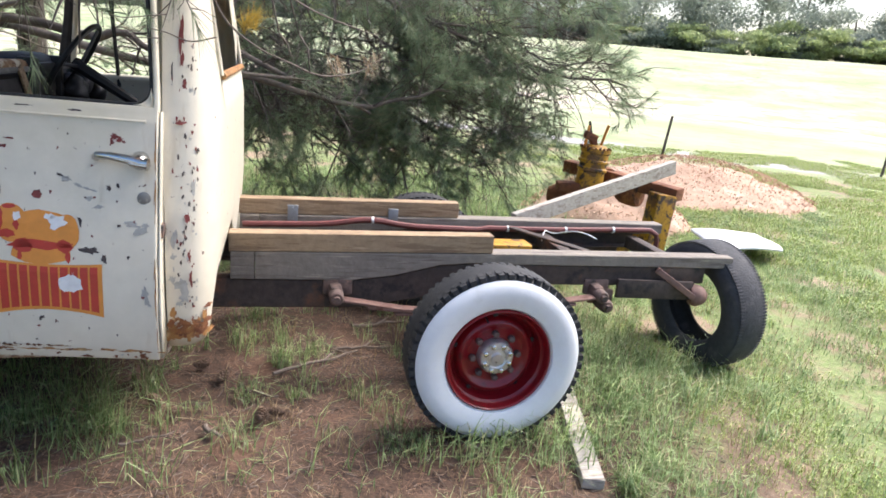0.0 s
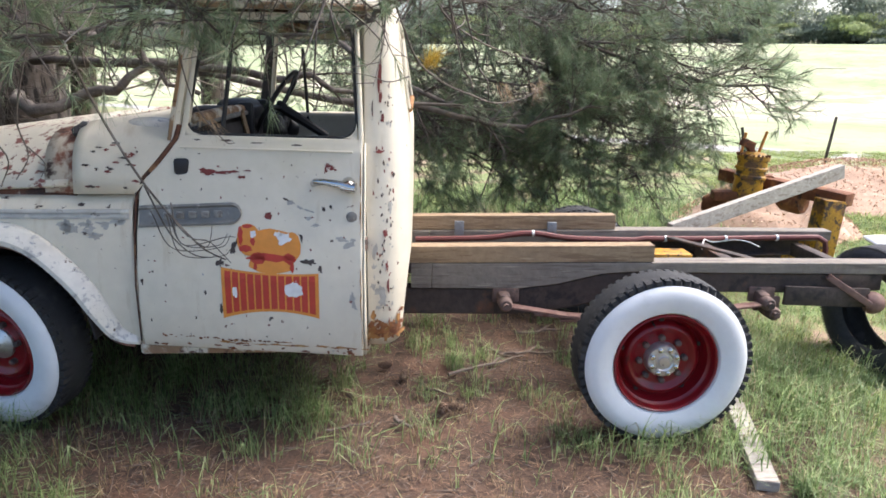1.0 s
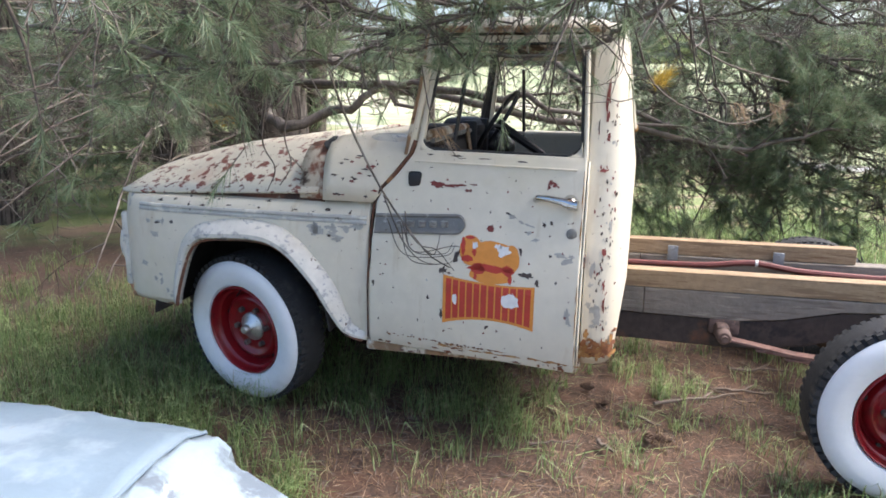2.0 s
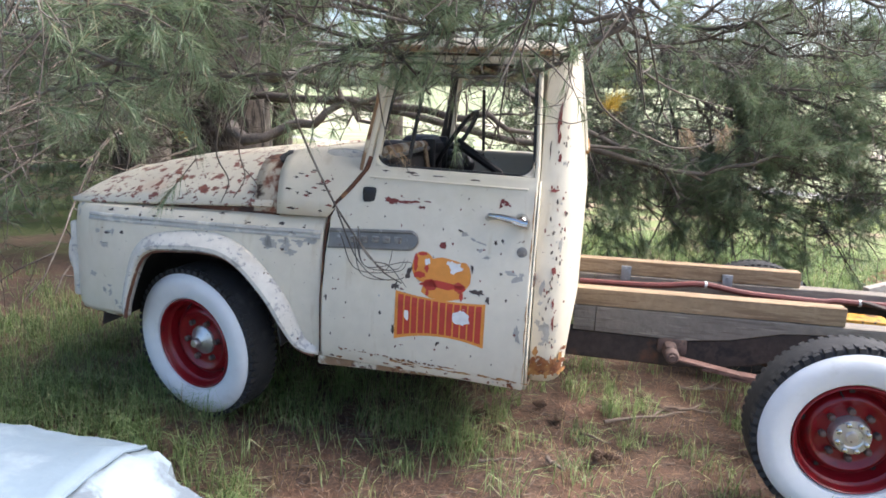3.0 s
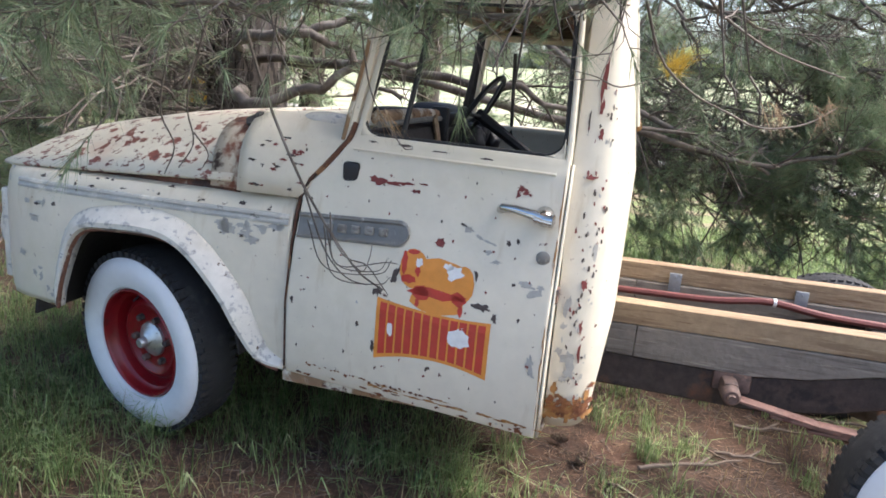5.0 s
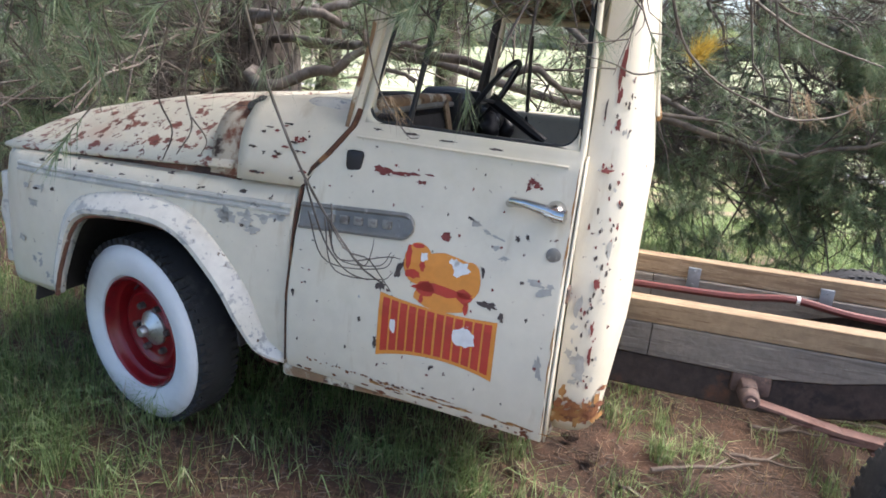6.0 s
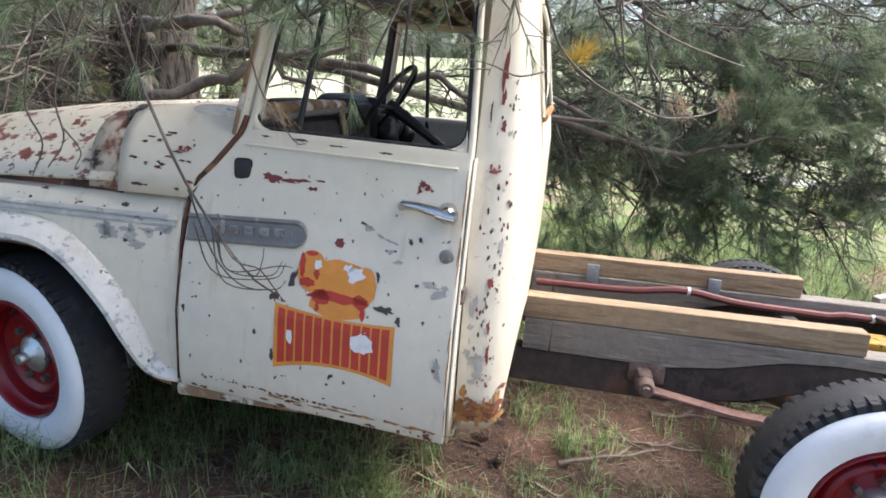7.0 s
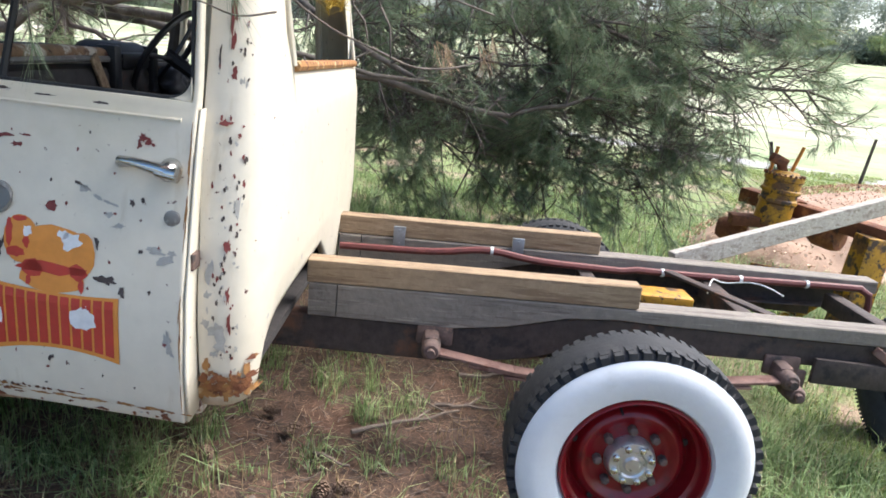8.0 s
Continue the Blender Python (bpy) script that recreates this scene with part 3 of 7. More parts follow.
bonnet = part("bonnet", _bm, M["bonnet_paint"], truck, "cream bonnet with red-brown rust patches, slightly open", solid=0.014)

_bm = bmesh.new()
sheet(_bm, [[(x, interp(x, [(-3.55, 0.19), (-3.4, 0.135), (-2.44, 0.118)]) + o, z + interp(x, [(-3.55, 1.0), (-2.44, 1.045)])) for o, z in ((-0.012, -0.018), (0.0, 0.0), (0.006, 0.02), (0.02, 0.045))] for x in np.linspace(-3.53, -2.45, 16)])
part("bonnet_ledge", _bm, M["rust_streak"], truck, "dark rusty ledge under the bonnet edge", solid=0.004)

# cowl between bonnet and doors, and the rusty channel under the bonnet's trailing edge
def cowl_grid(xs, sink=0.0):
    rows = []
    for x in xs:
        top = interp(x, [(-2.55, 1.305), (-2.40, 1.315), (-2.2, 1.325), (-2.07, 1.30)]) - sink
        low = interp(x, [(-2.55, 1.055), (-2.215, 1.055), (-2.20, 1.07), (-2.13, 1.165), (-2.07, 1.235), (-2.04, 1.28)])
        out = interp(x, [(-2.55, 0.095), (-2.4, 0.09), (-2.2, 0.105), (-2.07, 0.135), (-2.04, 0.15)]) + sink
        row = []
        for v in np.linspace(0, 1, 15):
            k = min(1, v / 0.4)
            y = interp(v, [(0, out), (0.12, out + 0.012), (0.25, out + 0.07), (0.4, out + 0.2), (1, YC)])
            row.append((x, y, low + (top - low) * math.sin(k * math.pi / 2)))
        rows.append(row + [(p, 2 * YC - q, r) for p, q, r in row[:-1]][::-1])
    return rows


_bm = bmesh.new()
sheet(_bm, cowl_grid((-2.44, -2.40, -2.34, -2.27, -2.215, -2.20, -2.165, -2.13, -2.10, -2.07, -2.05)))
cowl = part("cowl", _bm, M["paint"], truck, "cream scuttle panel with rusted seams", solid=0.014)
_bm = bmesh.new()
sheet(_bm, cowl_grid((-2.56, -2.50, -2.45, -2.405), 0.018))
part("cowl_channel", _bm, M["channel"], truck, "rusty channel behind the bonnet", solid=0.006)
_bm = bmesh.new()
lathe(_bm, [(0.0, 0.075), (0.012, 0.078), (0.03, 0.07), (0.042, 0.05), (0.048, 0.0)], 20, Matrix.Translation((-2.20, 0.29, 1.292)) @ Matrix.Rotation(radians(90), 4, "X") @ Matrix.Diagonal((1.3, 1, 1, 1)))
part("cowl_vent", _bm, M["flare_paint"], truck, "worn pale cowl vent lid")
_bm = bmesh.new()
tube(_bm, [(-2.20 + 0.102 * math.cos(a), 0.29 + 0.078 * math.sin(a), 1.296) for a in np.linspace(0, math.tau, 25)], 0.006, 6, cap=False)
part("vent_rim", _bm, M["rust_edge"], truck, "rusty rim of the cowl vent")
_bm = bmesh.new()
tube(_bm, [(front_edge(z) - 0.012, side_y(front_edge(z), z) - 0.006, z) for z in (0.46, 0.7, 0.9, 1.06, 1.09, 1.12, 1.145, 1.17, 1.195, 1.22, 1.24, 1.26, 1.28, 1.32)], [0.0035] * 3 + [0.006, 0.008] + [0.0115] * 9, 7)
part("door_seal", _bm, M["seam"], truck, "dark rusty door seam")

# front fenders
ARCH_POINTS = [(-3.205, 0.52), (-3.19, 0.58), (-3.15, 0.70), (-3.105, 0.80), (-3.04, 0.85), (-2.94, 0.862), (-2.80, 0.868), (-2.70, 0.858), (-2.62, 0.82), (-2.55, 0.755), (-2.47, 0.66), (-2.41, 0.56), (-2.355, 0.475), (-2.30, 0.445), (-2.24, 0.435)]
ARCH = [tuple(p) for p in curve([(x, z, 0) for x, z in ARCH_POINTS], 44)[:, :2]]


def fender_y(x, z):
    return interp(x, [(-3.55, 0.17), (-3.50, 0.11), (-3.38, 0.065), (-3.2, 0.05), (-2.6, 0.055), (-2.23, 0.075)]) + interp(z, [(0.42, 0.02), (0.6, 0.0), (0.9, 0.0), (1.0, 0.02), (1.05, 0.06)])


def arch_z(x):
    return interp(x, ARCH) if x > -3.205 else 0.525


def make_fender(s):
    f = (lambda y: y) if s == 0 else (lambda y: 2 * YC - y)
    xs = sorted({-3.545, -3.52, -3.47, -3.40, -3.30, -3.22, *[a for a, _ in ARCH], -2.225})
    rows = []
    for x in xs:
        low = arch_z(x)
        top = 1.018 + 0.018 * (x + 3.45)
        row = [(x, f(fender_y(x, low + (top - low) * v)), low + (top - low) * v) for v in (0, 0.04, 0.1, 0.2, 0.35, 0.5, 0.65, 0.8, 0.9, 0.96, 1.0)]
        row += [(x, f(0.15), top + 0.012), (x, f(0.24), top - 0.01), (x, f(0.30), top - 0.05)]
        rows.append(row)
    bm = bmesh.new()
    sheet(bm, rows)
    return bm


def make_flare(s):
    """The rolled wheel-arch lip, standing out from the fender."""
    f = (lambda y: y) if s == 0 else (lambda y: 2 * YC - y)
    rows = []
    pts = [Vector((x, 0, z)) for x, z in ARCH]
    for i, p in enumerate(pts):
        d = (pts[min(i + 1, len(pts) - 1)] - pts[max(i - 1, 0)]).normalized()
        out = Vector((-d.z, 0, d.x))
        w = interp(i / (len(pts) - 1), [(0, 0.03), (0.2, 0.06), (0.4, 0.09), (0.75, 0.085), (0.93, 0.05), (1, 0.03)])
        row = []
        for k, (a, o) in enumerate([(-0.02, -0.035), (0.0, 0.03), (0.12, 0.05), (0.3, 0.052), (0.55, 0.036), (0.8, 0.014), (1.0, -0.002)]):
            q = p + out * w * a
            base = fender_y(q.x, q.z)
            row.append((q.x, f(base - o * (w / 0.09)), q.z))
        rows.append(row)
    bm = bmesh.new()
    sheet(bm, rows)
    return bm


for _s in (0, 1):
    _fd = part("front_fender", make_fender(_s), M["paint"], truck, "cream front fender with worn wheel arch", solid=0.012)
    part("wheel_arch_lip", make_flare(_s), M["flare_paint"], _fd, "worn wheel-arch flare showing bare metal", solid=0.008)
    _f = (lambda y: y) if _s == 0 else (lambda y: 2 * YC - y)
    _bm = bmesh.new()
    tube(_bm, [(x, _f(fender_y(x, z) - 0.018), z - 0.004) for x, z in ARCH[::2]], 0.009, 6)
    part("arch_edge", _bm, M["rust_streak"], _fd, "dark rusted arch edge")
    _bm = bmesh.new()
    sheet(_bm, [[(x, _f(fender_y(x, z) - o), z + (0.0 if x > -3.3 else 0.01 * (0.992 - z))) for z, o in ((0.958, 0.004), (0.962, 0.013), (0.970, 0.015), (0.978, 0.009), (0.986, 0.015), (0.993, 0.013), (0.997, 0.004))] for x in np.linspace(-3.40, -2.235, 12)])
    part("side_trim", _bm, M["trim_paint"], _fd, "greyed pressed trim strip")
    # headlamp surround and nose
    _bm = bmesh.new()
    lathe(_bm, [(0, 0.15), (0.03, 0.155), (0.06, 0.14), (0.06, 0.12), (0.0, 0.10), (-0.03, 0.06), (-0.04, 0.0)], 28, Matrix.Translation((-3.545, _f(0.30), 0.76)) @ Matrix.Rotation(radians(90), 4, "Z"))
    part("headlamp_surround", _bm, M["flare_paint"], _fd)
    _bm = bmesh.new()
    beam(_bm, (-3.553, _f(0.165), 0.56), (-3.553, _f(0.165), 0.93), 0.05, 0.04, 0.014, up=(1, 0, 0))
    part("front_edge", _bm, M["flare_paint"], _fd)
    _bm = bmesh.new()
    beam(_bm, (-3.52, _f(0.135), 0.525), (-3.22, _f(0.08), 0.518), 0.03, 0.028, 0.01)
    part("lower_lip", _bm, M["rust_edge"], _fd)
    _bm = bmesh.new()
    sheet(_bm, [[(-2.9 + 0.47 * math.cos(radians(a)), _f(y), max(0.45, 0.42 + 0.47 * math.sin(radians(a)))) for y in (0.09, 0.3, 0.6, 0.8)] for a in np.linspace(-5, 185, 20)])
    part("inner_wheel_well", _bm, M["under"], _fd, solid=0.01)

_bm = bmesh.new()
for _i in range(7):
    box(_bm, (-3.54, 0.45, 0.55 + 0.06 * _i), (-3.51, 2 * YC - 0.45, 0.58 + 0.06 * _i), bevel=0.006)
part("grille", _bm, M["flare_paint"], truck)
_bm = bmesh.new()
box(_bm, (-3.50, 0.2, 0.5), (-3.48, 2 * YC - 0.16, 1.0))
part("radiator_panel", _bm, M["under"], truck)

# Added box, unseen itself, that stops light showing through past the front wheel.
_bm = bmesh.new()
box(_bm, (-3.44, 0.5, 0.42), (-2.34, 2 * YC - 0.5, 1.02), bevel=0.05)
part("engine_block", _bm, M["under"], truck, "dark filler box added in the engine bay to block light")

# sill, floor, firewall, dash, bench, steering wheel
_bm = bmesh.new()
beam(_bm, (-2.24, 0.095, 0.418), (-1.30, 0.05, 0.452), 0.06, 0.05, 0.015)
part("sill", _bm, M["rust_edge"], truck, "rusted sill")
_bm = bmesh.new()
box(_bm, (-2.25, 0.12, 0.50), (-1.20, 2 * YC - 0.12, 0.53))
part("cab_floor", _bm, M["under"], truck)
_bm = bmesh.new()
box(_bm, (-2.30, 0.14, 0.50), (-2.27, 2 * YC - 0.14, 1.25))
part("firewall", _bm, M["under"], truck)
_bm = bmesh.new()
box(_bm, (-2.16, 0.30, 1.10), (-1.97, 2 * YC - 0.19, 1.30), bevel=0.035)
part("dashboard", _bm, M["dash"], truck, "dark rusty dashboard")
_bm = bmesh.new()
box(_bm, (-2.15, 0.98, 1.25), (-1.97, 1.30, 1.385), bevel=0.05, seg=3)
box(_bm, (-2.00, 1.02, 1.285), (-1.955, 1.26, 1.35), bevel=0.018)
box(_bm, (-2.02, 0.93, 1.19), (-1.945, 0.99, 1.375), bevel=0.012)
box(_bm, (-2.02, 1.27, 1.19), (-1.945, 1.32, 1.375), bevel=0.012)
part("instrument_binnacle", _bm, M["black"], truck, "black instrument binnacle")
_bm = bmesh.new()
beam(_bm, (-1.962, 0.80, 1.335), (-1.958, 0.905, 1.18), 0.012, 0.045, 0.004)
part("dash_strap", _bm, M["new_timber"], truck, "tan wooden strip on the dash", smooth=False)
_bm = bmesh.new()
tube(_bm, [(-2.0, 0.24, 1.338), (-2.0, 0.5, 1.340), (-2.0, 0.72, 1.342), (-2.0, 0.95, 1.335)], [0.026, 0.027, 0.026, 0.027], 12)
part("dash_tube", _bm, M["rust_edge"], truck, "rusty grey tube along the dash")
_bm = bmesh.new()
box(_bm, (-2.17, 0.56, 1.31), (-2.03, 0.84, 1.362), bevel=0.018)
part("dash_vent_box", _bm, M["dash"], truck, "grimy brown box on the dash")
_bm = bmesh.new()
tube(_bm, [(-1.985, 0.22, 1.318), (-1.975, 0.7, 1.325), (-1.975, 1.72, 1.318)], 0.012, 7)
part("dash_rail", _bm, M["trim_grey"], truck, "grey dash rail")
_bm = bmesh.new()
for _k, (_x, _y, _z, _s) in enumerate([(-1.93, 1.42, 1.22, 0.07), (-1.96, 1.55, 1.24, 0.075), (-1.9, 1.66, 1.2, 0.06)]):
    _r = bmesh.ops.create_icosphere(_bm, subdivisions=3, radius=_s)
    for _v in _r["verts"]:
        _v.co = Vector((_x, _y, _z)) + _v.co * (1 + 0.5 * noise.noise(_v.co * 18 + Vector((_k, 0, 0))))
part("switch_gear", _bm, M["black"], truck, "dark clutter under the dash")
_bm = bmesh.new()
box(_bm, (-1.78, 0.25, 0.62), (-1.28, 1.70, 0.86), bevel=0.05)
box(_bm, (-1.34, 0.25, 0.80), (-1.22, 1.70, 1.22), bevel=0.04)
part("bench_seat", _bm, M["black"], truck, "torn black bench seat")
_bm = bmesh.new()
_m = Matrix.Translation((-1.89, 1.27, 1.35)) @ Matrix.Rotation(radians(-58), 4, "Y")
_pts = [(_m @ Vector((0.205 * math.cos(a), 0.205 * math.sin(a), 0))) for a in np.linspace(0, math.tau, 33)]
tube(_bm, _pts, 0.013, 8, cap=False)
for _a in (20, 160, 270):
    tube(_bm, [_m @ Vector((0, 0, -0.03)), _m @ Vector((0.2 * math.cos(radians(_a)), 0.2 * math.sin(radians(_a)), 0))], 0.009, 6)
tube(_bm, [_m @ Vector((0, 0, 0.0)), _m @ Vector((0, 0, -0.32))], [0.03, 0.022], 8)
part("steering_wheel", _bm, M["black"], truck, "black steering wheel")
_bm = bmesh.new()
tube(_bm, [(-1.80, 2 * YC - 0.16, 1.22), (-1.81, 2 * YC - 0.24, 1.66)], 0.011, 6)
part("window_channel", _bm, M["black"], far_door)

# wheels
TYRE = [(0.02, 0.235), (0.0, 0.262), (-0.012, 0.30), (-0.01, 0.335), (0.006, 0.358), (0.03, 0.378), (0.06, 0.385), (0.13, 0.387), (0.17, 0.380), (0.192, 0.358), (0.205, 0.32), (0.205, 0.28), (0.185, 0.235)]


def tread(bm, r, y0, y1, count, m, deep=0.012, tall=0.05):
    """Shoulder lugs round a tyre, in local axes about y."""
    for k in range(count):
        a = math.tau * k / count
        mm = m @ Matrix.Rotation(a, 4, "Y")
        wd = math.pi * r / count * 1.15
        for ya, yb, off in ((y0, y0 + tall, 0.0), (y1 - tall, y1, 0.5), ((y0 + y1) / 2 - 0.024, (y0 + y1) / 2 + 0.024, 0.25)):
            mo = mm @ Matrix.Rotation(off * math.tau / count, 4, "Y")
            box(bm, (-wd / 2, ya, r - 0.012), (wd / 2, yb, r + deep), mo)


def add_wheel(x, y, z, side, front):
    """A wheel whose outer face lies at y; the front pair is steered and leans a little."""
    m = Matrix.Translation((x, y, z))
    if front:
        m = m @ Matrix.Rotation(radians(-15.8), 4, "Z") @ Matrix.Rotation(radians(3.5), 4, "X")
    if side:
        m = m @ Matrix.Rotation(math.pi, 4, "Z")
    m = m @ Matrix.Scale(0.96, 4)
    bm = bmesh.new()
    lathe(bm, TYRE, 72, m, closed=False)
    ty = part("tyre", bm, M["rubber"], truck, "black tyre with a wide painted whitewall")
    bm = bmesh.new()
    tread(bm, 0.381, 0.026, 0.175, 64, m, 0.004, 0.034)
    tagged(part("tread", bm, M["rubber"], ty, smooth=False), kind="stuff")
    # shoulder lugs along the edge of the tread
    bm = bmesh.new()
    for k in range(58):
        mo = m @ Matrix.Rotation(math.tau * k / 58, 4, "Y")
        box(bm, (-0.012, 0.004, 0.362), (0.012, 0.034, 0.3835), mo @ Matrix.Rotation(radians(8), 4, "Y"))
    tagged(part("shoulder_tread", bm, M["rubber"], ty, smooth=False), kind="stuff")
    bm = bmesh.new()
    lathe(bm, [(0.018, 0.228), (-0.002, 0.240), (-0.010, 0.262), (-0.0185, 0.30), (-0.0155, 0.335), (-0.002, 0.354), (0.0045, 0.3595), (0.012, 0.3575), (0.02, 0.33), (0.03, 0.24)], 72, m)
    part("whitewall", bm, M["white_wall"], ty, "white painted sidewall")
    # rim: rolled lip, bead seat, well, then the pressed disc
    bm = bmesh.new()
    lathe(bm, [(0.012, 0.231), (0.002, 0.2285), (-0.002, 0.2245), (0.001, 0.2205), (0.010, 0.2175), (0.030, 0.2135), (0.040, 0.2085), (0.046, 0.2005), (0.066, 0.1965), (0.088, 0.1925), (0.094, 0.186), (0.090, 0.178), (0.068, 0.168), (0.060, 0.160), (0.056, 0.150), (0.060, 0.140), (0.070, 0.130), (0.074, 0.118), (0.074, 0.080), (0.08, 0.03), (0.10, 0.02), (0.16, 0.17), (0.15, 0.225)], 64, m)
    rim = part("rim", bm, M["red_rim"], ty, "dark red steel rim")
    # The rim isn't pierced: black discs paint the dark inside its vent holes.
    for k in range(5):
        bm = bmesh.new()
        a = math.tau * (k + 0.3) / 5
        lathe(bm, [(0.0, 0.0), (0.0, 0.011), (0.004, 0.012), (0.006, 0.0)], 10, m @ Matrix.Translation((0.178 * math.cos(a), 0.0795, 0.178 * math.sin(a))))
        part("vent_hole", bm, M["black"], rim)
    bm = bmesh.new()
    tube(bm, [m @ Vector((0.19 * math.cos(1.9), 0.07, 0.19 * math.sin(1.9))), m @ Vector((0.172 * math.cos(1.9), 0.035, 0.172 * math.sin(1.9)))], [0.005, 0.004], 6)
    part("valve_stem", bm, M["rubber"], rim)
    bm = bmesh.new()
    if front:
        lathe(bm, [(0.076, 0.075), (0.064, 0.073), (0.058, 0.066), (0.052, 0.052), (0.044, 0.044), (0.036, 0.030), (0.032, 0.024), (0.012, 0.022), (0.006, 0.018), (0.004, 0.0)], 28, m)
    else:
        lathe(bm, [(0.076, 0.080), (0.050, 0.077), (0.040, 0.074), (0.034, 0.070), (0.031, 0.045), (0.036, 0.040), (0.034, 0.028), (0.026, 0.022), (0.024, 0.0)], 32, m)
    hub = part("hub", bm, M["cast"], ty, "silver hub with a grease cap" if front else "silver hub flange with studs")
    if not front:
        for k in range(8):
            bm = bmesh.new()
            a = math.tau * (k + 0.5) / 8
            tube(bm, [m @ Vector((0.058 * math.cos(a), d, 0.058 * math.sin(a))) for d in (0.04, 0.022, 0.019)], [0.0105, 0.0105, 0.006], 6)
            part("hub_stud", bm, M["chrome"], hub)
    for k in range(8 if not front else 6):
        bm = bmesh.new()
        a = math.tau * (k + 0.1) / (8 if not front else 6)
        tube(bm, [m @ Vector((0.101 * math.cos(a), d, 0.101 * math.sin(a))) for d in (0.078, 0.050, 0.046)], [0.0145, 0.0135, 0.008], 6)
        part("wheel_nut", bm, M["hanger"], ty)
    return ty


WX, WZ, OFF = -0.061, 0.371, 0.11     # rear axle, and how far the frame's middle line lies behind the cab's
add_wheel(-2.893, 0.126, 0.388, 0, True)
add_wheel(WX, 0.037, WZ, 0, False)
add_wheel(-2.893, 2 * YC - 0.126, 0.388, 1, True)
add_wheel(WX, 1.80, WZ - 0.03, 1, False)

# chassis rails, with the kick-up over the axle
RAIL_TOP = [(-3.4, 0.488), (-0.60, 0.488), (-0.40, 0.515), (-0.18, 0.570), (0.0, 0.584), (0.2, 0.580), (0.5, 0.580), (1.28, 0.580)]
RAIL_LOW = [(-3.4, 0.353), (-0.55, 0.353), (-0.3, 0.395), (-0.05, 0.475), (0.2, 0.48), (0.5, 0.48), (0.85, 0.48), (1.28, 0.495)]
for _s in (0, 1):
    _f = (lambda y: y + OFF) if _s == 0 else (lambda y: 2 * YC + OFF - y)
    _rows = []
    for _x in [-3.4, -2.0, -1.0, -0.6, -0.5, -0.4, -0.3, -0.18, -0.1, 0.0, 0.1, 0.2, 0.5, 0.85, 1.28]:
        t, b = interp(_x, RAIL_TOP), interp(_x, RAIL_LOW)
        _rows.append([(_x, _f(0.65), t), (_x, _f(0.585), t), (_x, _f(0.58), t - 0.006), (_x, _f(0.58), b + 0.006), (_x, _f(0.585), b), (_x, _f(0.65), b)])
    _bm = bmesh.new()
    sheet(_bm, _rows)
    part("chassis_rail", _bm, M["frame_steel"], truck, "dark rusty chassis rail", solid=0.006)
    # grey packing timber along the rail: a short end block, then the long board that thins over the kick-up
    _pt = thing("packing_timber", (-1.0, _f(0.61), 0.56), "weathered grey timber lying along the chassis rail", "timber", "chassis timbers")
    for _name, _xs in (("end_block", [-1.14, -1.038]), ("board", [-1.034, -0.9, -0.6, -0.5, -0.4, -0.3, -0.18, -0.1, 0.0, 0.1, 0.2, 0.28]), ("plank", [0.2805, 0.5, 0.9, 1.43])):
        _rows = []
        for _x in _xs:
            t = interp(_x, [(-1.14, 0.618), (0.06, 0.634), (0.15, 0.638), (1.43, 0.644)])
            b = interp(_x, RAIL_TOP) + 0.003
            _rows.append([(_x, _f(y), z) for y, z in ((0.569, b), (0.565, b + 0.004), (0.565, t - 0.004), (0.569, t), (0.656, t), (0.66, t - 0.004), (0.66, b + 0.004), (0.656, b), (0.569, b))])
        _bm = bmesh.new()
        sheet(_bm, _rows)
        bmesh.ops.remove_doubles(_bm, verts=_bm.verts, dist=1e-5)
        bmesh.ops.holes_fill(_bm, edges=[e for e in _bm.edges if e.is_boundary], sides=12)
        part(_name, _bm, M["old_timber"], _pt, smooth=False)
    _bm = bmesh.new()
    _x1 = 0.078 if _s == 0 else 0.09
    beam(_bm, (-1.150, _f(0.605), 0.663), (_x1, _f(0.605), 0.681), 0.08, 0.086, 0.004)
    tagged(part("timber_beam", _bm, M["new_timber"], None, smooth=False), "fresh sawn pine beam laid on the chassis", "timber", "chassis timbers")
# cross members
for _x, _z in ((-1.0, 0.43), (0.02, 0.53), (0.62, 0.53), (1.22, 0.53)):
    _bm = bmesh.new()
    beam(_bm, (_x, 0.66 + OFF, _z), (_x, 2 * YC + OFF - 0.66, _z), 0.07, 0.08, 0.008)
    part("cross_member", _bm, M["frame_steel"], truck)
